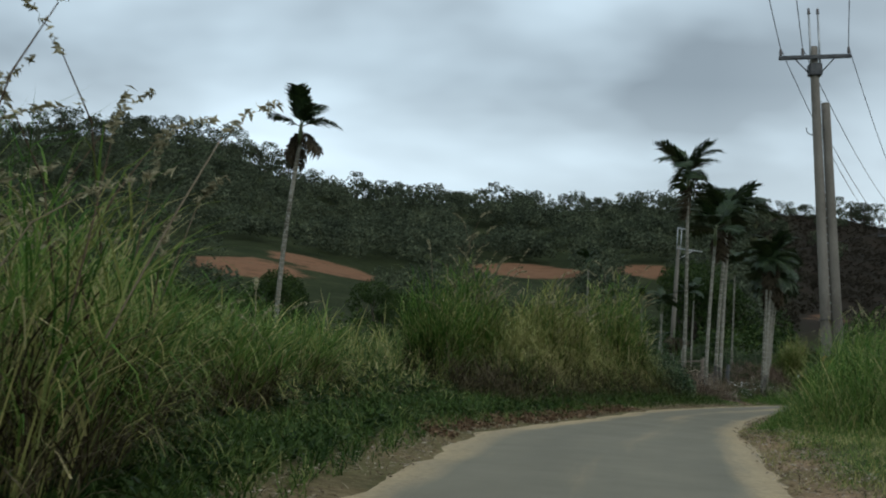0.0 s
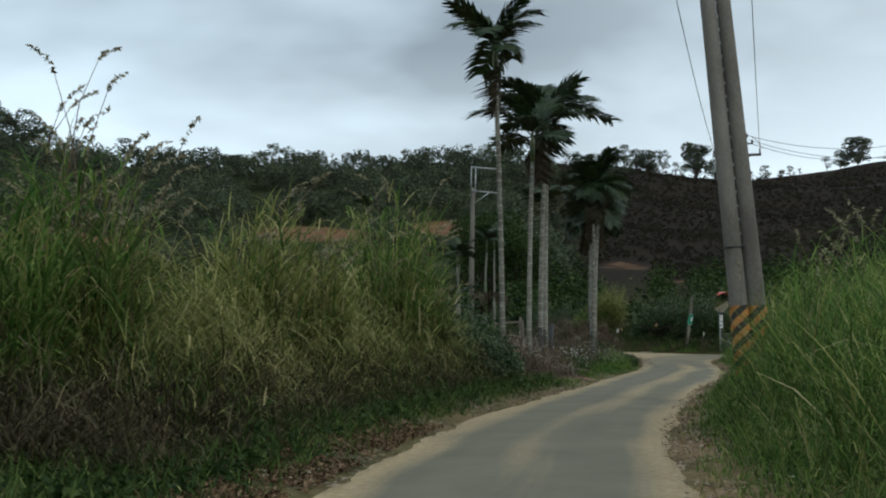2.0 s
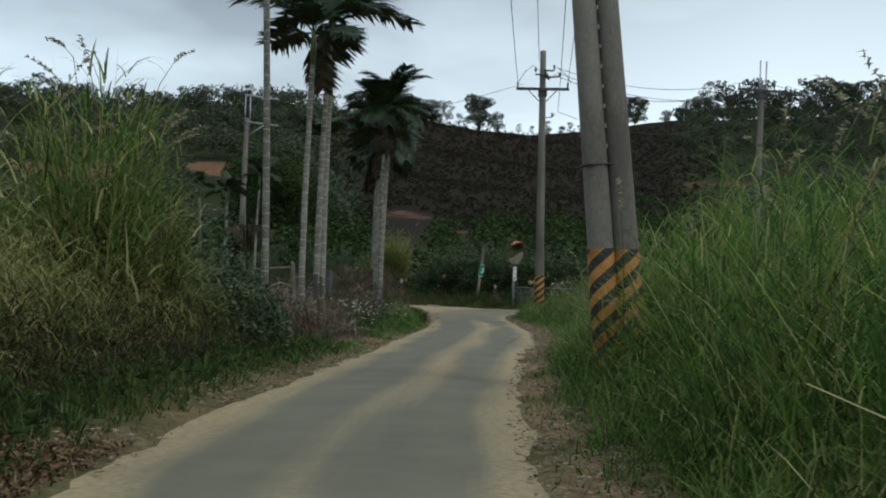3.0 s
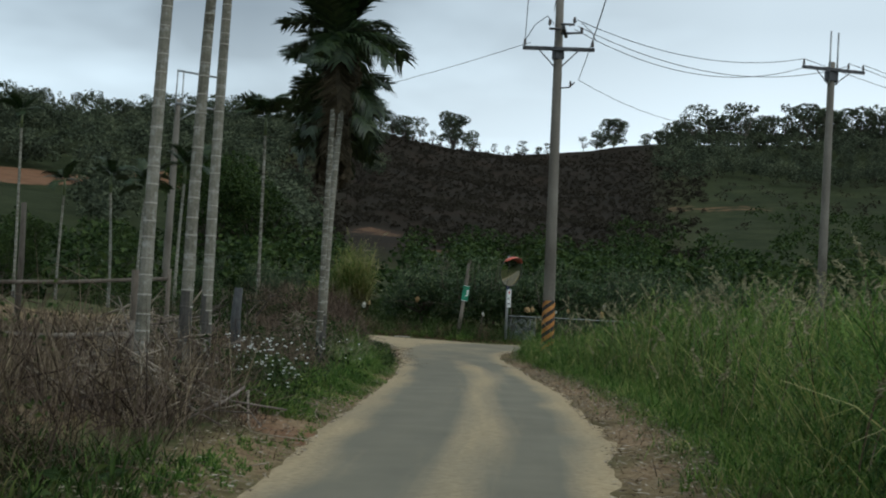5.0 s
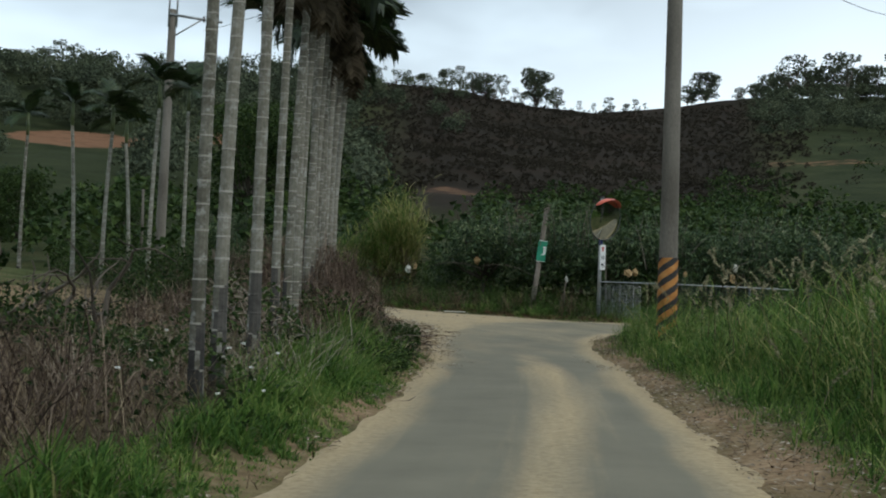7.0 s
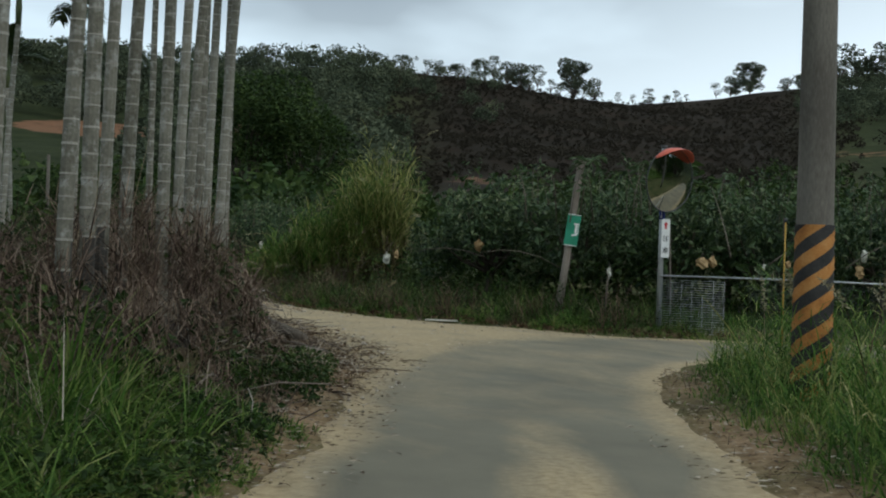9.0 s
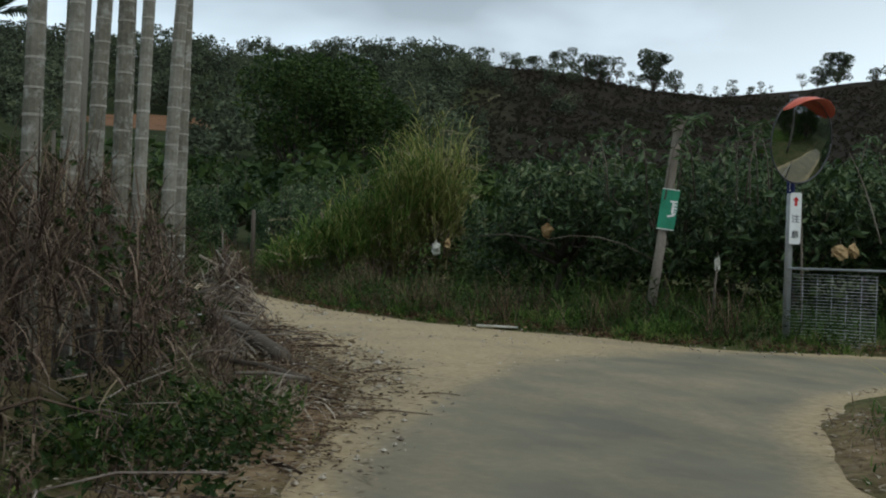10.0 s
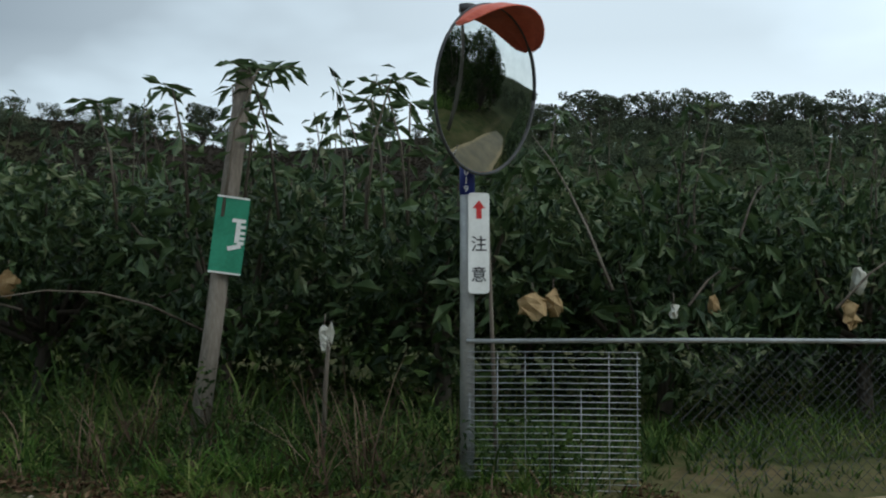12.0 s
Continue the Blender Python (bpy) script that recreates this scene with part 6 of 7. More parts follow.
# ---- cane clumps ----
def cane_clump(cx, cy, rx, ry, H, n, yellow, label, plume_n, seed, up=(0.3, 1.1), tight=1.0, leafw=(0.014, 0.032)):
    """A fountain of tall stems with long arching leaves, dry leaves at the foot, and plumes."""
    r = np.random.default_rng(seed)
    a = thing("cane_clump", (cx, cy, gz(cx, cy)), label, "grass clump", "cane clumps")
    ang, q = r.uniform(0, 2 * math.pi, n), np.sqrt(r.uniform(0, 1, n))
    x, y = q * np.cos(ang) * rx, q * np.sin(ang) * ry
    z = height(cx + x, cy + y) - gz(cx, cy) - 0.04
    h = H * (1 - 0.4 * q ** 2) * r.uniform(0.5, 1.12, n)
    lean = 0.04 + 0.20 * tight * q * r.uniform(0.5, 1.3, n)
    head = ang + r.normal(0, 0.5, n)
    v, t, tip = strips(np.stack([x, y, z], 1), h, np.full(n, 0.020), head, lean, r.uniform(0.0, 0.35, n), 4)
    tagged(part("stem_mass", mesh_np("stem_mass", v, t, M["grass_yellow"]), None, a), kind="stuff")
    k = 11
    ii = np.repeat(np.arange(n), k)
    f = r.uniform(0.12, 0.98, n * k)
    base = np.stack([x[ii], y[ii], z[ii]], 1) + (tip[ii] - np.stack([x[ii], y[ii], z[ii]], 1)) * f[:, None]
    L = r.uniform(0.5, 1.15, n * k) * (0.75 + 0.25 * H / 3) * (0.4 + 0.6 * tight)
    hd = head[ii] + r.normal(0, 1.3, n * k)
    v, t, _ = strips(base, L, r.uniform(*leafw, n * k), hd, r.uniform(0.1, 0.8, n * k), r.uniform(0.6, 2.3, n * k), 4)
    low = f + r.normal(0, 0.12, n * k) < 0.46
    yel = ~low & (r.random(n * k) < yellow)
    per = 7
    T = t.reshape(n * k, per, 3)
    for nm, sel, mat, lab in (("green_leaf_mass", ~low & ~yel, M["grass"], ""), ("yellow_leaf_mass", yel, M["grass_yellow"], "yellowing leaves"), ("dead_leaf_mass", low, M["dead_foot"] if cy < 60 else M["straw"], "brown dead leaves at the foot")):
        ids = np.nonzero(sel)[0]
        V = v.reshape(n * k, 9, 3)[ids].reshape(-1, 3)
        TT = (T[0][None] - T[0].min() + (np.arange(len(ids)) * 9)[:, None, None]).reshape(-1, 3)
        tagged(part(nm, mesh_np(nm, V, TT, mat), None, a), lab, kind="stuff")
    if plume_n:
        ids = r.choice(n, plume_n)
        heads, pieces = [], []
        for i in ids:
            s, e = np.array((x[i], y[i], z[i])), tip[i]
            b = r.uniform(0, 6.3) if r.random() < 0.4 else 0.4
            top = e + np.array((math.cos(b) * 0.4, math.sin(b) * 0.4, r.uniform(*up)))
            bend = np.array((math.cos(b), math.sin(b), -0.3)) * r.uniform(0.05, 0.22)
            pieces.append(tube([e - (e - s) * 0.2, (e + top) / 2, top], [0.007, 0.006, 0.004], 3, False))
            m = 40
            g = r.uniform(0, 1, m)
            c = top + (top - e) / np.linalg.norm(top - e) * (g * r.uniform(0.22, 0.42))[:, None] + bend * (g ** 2)[:, None] + r.normal(size=(m, 3)) * 0.010
            heads.append(leaves(c, r.uniform(0.05, 0.09, m), ratio=0.32))
        tagged(part("stalk_mass", mesh_np("stalk_mass", *joined(pieces), M["straw"]), None, a), kind="stuff")
        tagged(part("plume_mass", mesh_np("plume_mass", *joined(heads), M["plume"]), None, a), "pale feathery seed heads", kind="stuff")
    return a


LAB = "tall arching green cane grass with brown dead foot"
cane_clump(-2.75, 7.2, 0.9, 1.9, 2.0, 420, 0.30, LAB, 30, 1, (0.2, 0.9), 1.0, (0.008, 0.018))
cane_clump(-3.4, 10.5, 1.2, 1.6, 1.7, 300, 0.35, LAB, 10, 2, (0.2, 0.8), 1.0, (0.010, 0.022))
YLAB = "yellowing arching cane grass with brown dead foot"
cane_clump(-2.75, 15.2, 0.8, 1.5, 1.25, 380, 0.28, LAB, 8, 21, (0.1, 0.5), 1.0, (0.010, 0.022))
cane_clump(-2.3, 19.8, 0.7, 1.3, 1.25, 340, 0.2, LAB, 4, 22, (0.1, 0.4), 1.0, (0.010, 0.022))
cane_clump(0.1, 26.6, 0.5, 0.9, 2.6, 420, 0.10, LAB, 6, 13, (0.2, 0.8), 0.35)
cane_clump(0.75, 28.4, 0.42, 0.8, 2.8, 340, 0.22, LAB, 40, 3, (0.5, 1.4), 0.45)
cane_clump(2.55, 31.7, 0.42, 0.8, 2.75, 300, 0.75, YLAB, 14, 10, (0.1, 0.6), 0.4)
cane_clump(3.25, 32.9, 0.42, 0.6, 2.95, 260, 0.85, YLAB, 8, 4, (0.1, 0.5), 0.4)
cane_clump(5.05, 37.2, 0.45, 0.8, 3.45, 340, 0.30, LAB, 18, 5, (0.2, 0.7), 0.38)
cane_clump(5.75, 38.9, 0.40, 0.7, 3.0, 240, 0.45, LAB, 6, 6, (0.1, 0.4), 0.4)
for i, (x, H, n, yel, lab) in enumerate(((24.85, 3.75, 300, 0.85, "tall clump of yellowing cane grass at the lane mouth"), (24.45, 3.25, 320, 0.6, "tall clump of yellowing cane grass at the lane mouth"),
                                         (24.0, 2.75, 320, 0.4, "green cane grass at the lane mouth"), (23.5, 2.35, 320, 0.25, "green cane grass at the lane mouth"),
                                         (22.95, 1.95, 320, 0.2, "green cane grass at the lane mouth"), (22.4, 1.5, 260, 0.2, "low green cane grass at the lane mouth"), (21.9, 1.15, 220, 0.2, "low green cane grass at the lane mouth"))):
    cane_clump(x, 88.1 + 0.25 * (i % 2), 0.22 + 0.03 * i, 0.6, H, n, yel, lab, 12 if i < 3 else 6, 108 + i, (-0.1, 0.35), 0.30, (0.014, 0.03))

FAR_EDGE = OUTLINE[21:31]


def far_verge(lo, hi):
    def test(x, y):
        d = road_dist(x, y)
        return (d > lo) & (d < hi) & (y > np.interp(x, FAR_EDGE[:, 0], FAR_EDGE[:, 1])) & (x > 20)
    return test


def verges():
    pts = clumped(scatter(20000, (20.5, 42, 76, 98), far_verge(0.0, 2.6)), 0.3, 0.5, 7)
    hf = lambda x, y: (0.17 + 0.33 * smooth(road_dist(x, y), 0.1, 1.1)) * (0.9 + 0.4 * wave(x, y, 2, 61)) * (1 - 0.35 * smooth(x, 28.0, 28.8))
    a, _ = blade_field(pts, hf, 0.024, seg=3)
    stuff("verge_grass", a, M["grass_dark"], "low green weeds on the bank", "grass")
    a, _ = blade_field(clumped(scatter(8500, (20.5, 27.6, 76, 98), lambda x, y: far_verge(0.25, 2.0)(x, y) & ((x < 24.4) | (rng.random(len(x)) < 0.38))), 0.5, 0.5, 19), lambda x, y: 0.40 + 0.25 * wave(x, y, 2, 62), 0.014, (0.0, 0.5), (0.1, 1.4))
    stuff("dry_weeds", a, M["creeper_light"], "reddish brown dry weeds on the bank", "weeds")
    pts = clumped(scatter(7500, (21, 27.8, 76, 92), far_verge(0.0, 0.8)), 0.35, 0.45, 12)
    a, _ = blade_field(pts, lambda x, y: (0.13 + 0.12 * smooth(road_dist(x, y), 0.0, 0.5)) * np.clip(1 + 0.6 * wave(x, y, 1.5, 67), 0.4, 1.8), 0.022, (0.1, 0.7), (0.4, 1.8), 3)
    stuff("verge_grass", a, M["grass"], "low green weeds at the foot of the bank", "grass")
    c = scatter(9500, (20.5, 28.2, 76, 98), far_verge(0.02, 1.8))
    z = height(c[:, 0], c[:, 1]) + rng.uniform(0.03, 0.42, len(c)) * np.clip(1 + 0.8 * wave(c[:, 0], c[:, 1], 1.4, 60), 0.3, 1.8)
    stuff("weed_leaves", leaves(np.stack([c[:, 0], c[:, 1], z], 1), rng.uniform(0.03, 0.075, len(c)), ratio=0.5), M["leaf_dark"], "small dark weed leaves on the bank", "weeds")
    # dark leaves added under the orchard crowns to deepen the shade there
    c = scatter(15000, (22.5, 44, 77, 95), far_verge(2.6, 6.5))
    z = height(c[:, 0], c[:, 1]) + rng.uniform(0.02, 1.0, len(c)) ** 1.3 * 0.95
    stuff("undergrowth", leaves(np.stack([c[:, 0], c[:, 1], z], 1), rng.uniform(0.08, 0.17, len(c)), ratio=0.5, hang=0.4), M["leaf_dark"], "dark leaf mass deepening the shade beneath the orchard trees", "undergrowth")
    c = scatter(5200, (20.5, 28.4, 76, 98), lambda x, y: far_verge(-0.12, 0.45)(x, y) & (wave(x, y, 1.1, 59) > -0.4))
    z = np.maximum(height(c[:, 0], c[:, 1]), profile(c[:, 1])) + rng.uniform(0.015, 0.06, len(c))
    stuff("leaf_litter", leaves(np.stack([c[:, 0], c[:, 1], z], 1), rng.uniform(0.025, 0.08, len(c)), ratio=0.4), M["husk"], "brown dead leaves at the foot of the bank", "leaves")
    # thicket beside the side lane, past the brush heap
    c = scatter(11000, (13.5, 20.4, 80.2, 97), band(left_of, 0.25, 4.0, 80.2, 97))
    z = height(c[:, 0], c[:, 1]) + rng.uniform(0.02, 1.0, len(c)) ** 1.2 * 1.25 * np.clip(smooth(road_dist(c[:, 0], c[:, 1]), 0.1, 0.8) * (1 + 0.4 * wave(c[:, 0], c[:, 1], 1.8, 58)), 0.15, 1.5)
    stuff("undergrowth", leaves(np.stack([c[:, 0], c[:, 1], z], 1), rng.uniform(0.06, 0.14, len(c)), ratio=0.5, hang=0.4), M["leaf_dark"], "dark leafy thicket beside the side lane", "undergrowth")
    # orchard floor: grass in the darker green, so its colour carries canopy shade
    pts = scatter(16000, (24, 48, 77, 92), far_verge(2.0, 8.0))
    a, _ = blade_field(pts, lambda x, y: 0.20 + 0.06 * wave(x, y, 3, 63), 0.030, seg=2)
    stuff("orchard_grass", a, M["grass_dark"], "short grass under the orchard trees", "grass")
    # left verge: low turf beside the dry brush
    pts = clumped(scatter(36000, (8, 21, 42, 78), lambda x, y: band(left_of, 0.06, 2.6, 42, 78)(x, y) & (road_dist(x, y) < np.where(y < 46, 0.5, np.where(y < 48.2, 0.12, np.where(y < 61, 1.0, np.where(y < 67, 1.4, 0.9 * (y < 72.3) * (wave(x, y, 1.6, 66) > 0.25))))))), 0.28, 0.35, 8)
    hf = lambda x, y: (0.08 + 0.24 * smooth(road_dist(x, y), 0.1, 1.0) + 0.35 * smooth(y, 57, 61) * (1 - smooth(y, 68, 71)) * smooth(road_dist(x, y), 0.5, 1.4)) * np.clip(0.95 + 0.5 * wave(x, y, 3, 64), 0.6, 1.6)
    a, _ = blade_field(pts, hf, 0.024, seg=3)
    stuff("verge_grass", a, M["grass"], "low green turf along the lane", "grass")
    pts = clumped(scatter(3000, (13.5, 19.6, 58, 67), band(left_of, 0.8, 3.6, 58, 67)), 0.5, 0.5, 18)
    a, _ = blade_field(pts, lambda x, y: 0.65 + 0.2 * wave(x, y, 1.6, 69), 0.010, (0.1, 1.0), (0.2, 1.6), 4)
    stuff("dry_stalks", a, M["bleached"], "pale dry grass at the foot of the heap", "stalks")
    pts = clumped(scatter(4200, (15.5, 19.6, 58.5, 66.5), band(left_of, 0.45, 1.9, 58.5, 66.5)), 0.4, 0.5, 16)
    a, _ = blade_field(pts, lambda x, y: 0.55 + 0.15 * wave(x, y, 1.6, 68), 0.016, (0.1, 0.9), (0.6, 2.0), 4)
    stuff("drooping_grass", a, M["grass"], "drooping bright green grass at the foot of the heap", "grass")
    pts = clumped(scatter(17000, (-3, 10, 6, 44), band(left_of, 0.3, 1.7, 6, 44)), 0.28, 0.4, 9)
    a, _ = blade_field(pts, lambda x, y: 0.10 + 0.22 * smooth(road_dist(x, y), 0.1, 0.9), 0.022, seg=3)
    stuff("verge_grass", a, M["grass_dark"], "low green turf along the lane", "grass")
    pts = scatter(27000, (2, 9, 2, 25), band(right_of, 0.0, 4.0, 2, 25))
    a, _ = blade_field(pts, lambda x, y: 0.09 + 0.05 * wave(x, y, 1.5, 65) + 0.05 * smooth(road_dist(x, y), 0, 2), 0.016, seg=2)
    stuff("dry_turf", a, M["grass_yellow"], "short dry yellowish turf beside the lane", "grass")


verges()


def dry_brush():
    """Dead stalks and twigs along the lane between the palms."""
    def heap(x, y):
        d = road_dist(x, y)
        low = 0.62 * smooth(d, 0.75 - 0.35 * (1 - smooth(y, 49, 51.5)), 1.5 - 0.4 * (1 - smooth(y, 49, 51.5))) * (0.9 + 0.5 * wave(x, y, 2.4, 71))
        pile = (1.15 + 0.25 * smooth(y, 67, 71)) * smooth(y, 63.5, 68) * (1 - smooth(y, 77.5, 81)) * smooth(d, 0.4 + 0.55 * smooth(y, 70.5, 72.5), 1.5 + 0.35 * smooth(y, 70.5, 72.5)) * (1 - smooth(d, 2.6, 4.4)) * (0.9 + 0.2 * wave(x, y, 2.0, 72) + 0.2 * wave(x, y, 0.8, 78))
        mid = 0.65 * bump2(x, y, 9.9, 49.0, 1.6, 3.0) + 0.35 * bump2(x, y, 13.5, 55.5, 1.5, 3.0)
        return np.maximum(low + mid, pile)

    pts = scatter(42000, (3, 21, 42, 80), band(left_of, 0.45, 8.5, 42, 80))
    pts = pts[(rng.random(len(pts)) > 0.86 * smooth(pts[:, 1], 61, 65))]
    a, _ = blade_field(pts, lambda x, y: heap(x, y) * (1 - 0.35 * smooth(y, 61, 65)), 0.011, (0.0, 1.1), (0.1, 1.6), 3)
    stuff("dry_weeds", a, M["dry_weed"], "tangled brown dead weeds between the palms", "weeds")
    # dead creepers and weeds tangled over the heap
    for n, mat, long, wide, lab in ((26000, "creeper", (0.18, 0.5), (0.006, 0.016), "reddish brown dead creeper tangled over the brush heap"), (13000, "dry_weed", (0.2, 0.6), (0.006, 0.014), "dark brown dead weeds tangled over the brush heap"),
                                    (2600, "stalk", (0.25, 0.8), (0.005, 0.011), "pale dead stems hanging over the brush heap")):
        pts = clumped(scatter(n, (10, 21, 63.5, 81.5), band(left_of, 0.35, 4.0, 63.5, 81.5)), 0.6, 0.35, n)
        hh = heap(pts[:, 0], pts[:, 1])
        z = height(pts[:, 0], pts[:, 1]) + hh * rng.uniform(0.2, 1.0, n) ** 0.5
        v, t, _ = strips(np.stack([pts[:, 0], pts[:, 1], z], 1), rng.uniform(*long, n) * np.clip(hh, 0.35, 1.2), rng.uniform(*wide, n), rng.uniform(0, 6.3, n), rng.uniform(0.2, 2.2, n), rng.uniform(-0.4, 1.6, n), 3)
        stuff("dead_creeper", (v, t), M[mat], lab, "creeper")
    pts = clumped(scatter(3600, (7.5, 12, 45.5, 55), lambda x, y: band(left_of, 0.9, 4.5, 45.5, 55)(x, y) & ~((x > 10.6) & (y > 48.6) & (y < 51.5))), 0.5, 0.5, 14)
    a, _ = blade_field(pts, lambda x, y: 0.8 + 0.25 * wave(x, y, 1.8, 76), 0.011, (0.0, 0.6), (0.0, 0.9), 3)
    stuff("dry_stalks", a, M["stalk"], "pale standing dead stalks round the palms", "stalks")
    pts = clumped(scatter(2600, (11, 17, 53, 64), band(left_of, 1.0, 3.6, 53, 64)), 0.6, 0.5, 15)
    a, _ = blade_field(pts, lambda x, y: 0.55 + 0.2 * wave(x, y, 1.8, 77), 0.010, (0.0, 0.8), (0.1, 1.2), 3)
    stuff("dry_stalks", a, M["stalk"], "pale dead stalks among the brown weeds", "stalks")
    # bent twigs
    p = scatter(2000, (3, 21, 42, 81.5), band(left_of, 0.7, 6.5, 42, 81.5))
    h = heap(p[:, 0], p[:, 1])
    z = height(p[:, 0], p[:, 1])
    pieces = []
    for (x, y), hh, zz in zip(p, h, z):
        L = rng.uniform(0.3, 0.8) * (0.5 + 0.5 * hh)
        a, e = rng.uniform(0, 6.3), rng.uniform(-0.5, 1.1)
        s = np.array((x, y, zz + hh * rng.uniform(0.05, 0.85)))
        d = np.array((math.cos(a) * math.cos(e), math.sin(a) * math.cos(e), math.sin(e)))
        k, k2 = rng.normal(size=3) * 0.09, rng.normal(size=3) * 0.09
        q = [s, s + d * L * 0.35 + k, s + d * L * 0.7 + k + k2, s + d * L + k2 * 0.4 - np.array((0, 0, 0.18 * L))]
        r0 = rng.gamma(2.2, 0.0013) + 0.0016
        pieces.append(tube(q, [r0, r0 * 0.85, r0 * 0.6, r0 * 0.3], 4, False))
    stuff("dead_twigs", joined(pieces), M["dry_weed"], "brown dead twigs tangled in the brush", "twigs")
    # living vines over the pile
    c = scatter(46000, (10, 21, 58, 81.5), band(left_of, 0.5, 5.5, 58, 81.5))
    hh = heap(c[:, 0], c[:, 1])
    vine = wave(c[:, 0], c[:, 1], 2.6, 73) + 0.7 * smooth(c[:, 1], 68.5, 72) > 0.15
    vine &= (road_dist(c[:, 0], c[:, 1]) > 0.5 + 0.75 * smooth(c[:, 1], 69.5, 72.0)) & ((rng.random(len(c)) > 0.6) | (road_dist(c[:, 0], c[:, 1]) > 2.0) | (c[:, 1] < 67))
    c, hh = c[vine], hh[vine]
    z = height(c[:, 0], c[:, 1]) + hh * rng.uniform(0.3, 1.06, len(c)) ** 0.5
    stuff("vine_leaves", leaves(np.stack([c[:, 0], c[:, 1], z], 1), rng.uniform(0.04, 0.10, len(c)), ratio=0.6, hang=0.5), M["leaf_dark"], "dark green creeper leaves over the brush pile", "creeper")
    c = scatter(9000, (16, 21.5, 63, 70.8), band(left_of, 0.15, 1.6, 63, 70.8))
    c = c[wave(c[:, 0], c[:, 1], 2.0, 75) > -0.1]
    z = height(c[:, 0], c[:, 1]) + rng.uniform(0.02, 0.28, len(c))
    stuff("weed_leaves", leaves(np.stack([c[:, 0], c[:, 1], z], 1), rng.uniform(0.035, 0.08, len(c)), ratio=0.55), M["leaf_dark"], "dark low weeds at the foot of the heap", "weeds")
    c = scatter(9000, (3, 16, 42, 62), band(left_of, 1.0, 7, 42, 62))
    k = wave(c[:, 0], c[:, 1], 4.2, 74) > 0.1
    c = c[k]
    z = height(c[:, 0], c[:, 1]) + heap(c[:, 0], c[:, 1]) * rng.uniform(0.1, 0.9, len(c))
    stuff("weed_leaves", leaves(np.stack([c[:, 0], c[:, 1], z], 1), rng.uniform(0.04, 0.11, len(c)), ratio=0.55), M["leaf_dark"], "small dark weed leaves among the dry brush", "weeds")
    # white daisies
    for cx, cy, rx, ry, n in ((12.4, 51.9, 0.26, 0.55, 120), (11.75, 49.0, 0.22, 0.5, 26), (15.0, 56.8, 0.5, 1.6, 26), (19.6, 74.0, 0.25, 0.5, 9)):
        x, y = cx + rng.normal(0, rx, n), cy + rng.normal(0, ry, n)
        ok = road_dist(x, y) > 0.35
        x, y = x[ok], y[ok]
        n = len(x)
        gzv = height(x, y)
        hh = rng.uniform(0.2, 0.72, n)
        v, t, tip = strips(np.stack([x, y, gzv], 1), hh, np.full(n, 0.007), rng.uniform(0, 6.3, n), rng.uniform(0, 0.3, n), rng.uniform(0, 0.3, n), 2)
        stuff("flower_stems", (v, t), M["grass"], "green stems of wild daisies", "flowers")
        pet = []
        for k in range(6):
            a = k * math.pi / 3
            pet.append(tip + np.stack([np.full(n, math.cos(a)), np.full(n, math.sin(a)), np.full(n, 0.1)], 1) * 0.011)
        C = np.concatenate(pet)
        stuff("daisies", leaves(C, np.full(len(C), 0.027), ratio=0.7), M["petal"], "small white wild daisies", "flowers")
        lx = np.repeat(x, 14) + rng.normal(0, 0.10, n * 14)
        ly = np.repeat(y, 14) + rng.normal(0, 0.10, n * 14)
        lz = height(lx, ly) + rng.uniform(0.03, 0.45, n * 14)
        stuff("daisy_leaves", leaves(np.stack([lx, ly, lz], 1), rng.uniform(0.05, 0.11, n * 14), ratio=0.45), M["leaf_dark"], "green leaves of wild daisies", "flowers")


dry_brush()


def bare_shrub(x, y, h, seed):
    r = np.random.default_rng(seed)
    a = thing("bare_shrub", (x, y, gz(x, y) - 0.05), "small leafless shrub with dark crooked branches", "shrub", "bare shrubs")

    def grow(p, d, L, rad, depth, out):
        q = [p]
        for i in range(4):
            d = d + r.normal(size=3) * 0.28
            d /= np.linalg.norm(d)
            q.append(q[-1] + d * L / 4)
        out.append(tube(q, [rad * (1 - 0.13 * i) for i in range(5)], 6, False))
        if depth:
            for i in range(3):
                nd = d + r.normal(size=3) * 0.75 + np.array((0, 0, 0.1))
                grow(q[2 + i % 3], nd / np.linalg.norm(nd), L * 0.68, rad * 0.5, depth - 1, out)
    out = []
    grow(np.zeros(3), np.array((0.1, 0, 1.0)), h * 0.6, 0.05, 2, out)
    part("trunk", mesh_np("trunk", *out[0], M["bark"], smooth=True), None, a)
    for b in out[1:]:
        part("branch", mesh_np("branch", *b, M["bark"], smooth=True), None, a)


for i, (x, y, h) in enumerate(((13.95, 60.6, 1.75), (13.1, 62.6, 1.9), (12.6, 59.4, 1.5), (13.3, 64.5, 1.7))):
    bare_shrub(x, y, h, 200 + i)


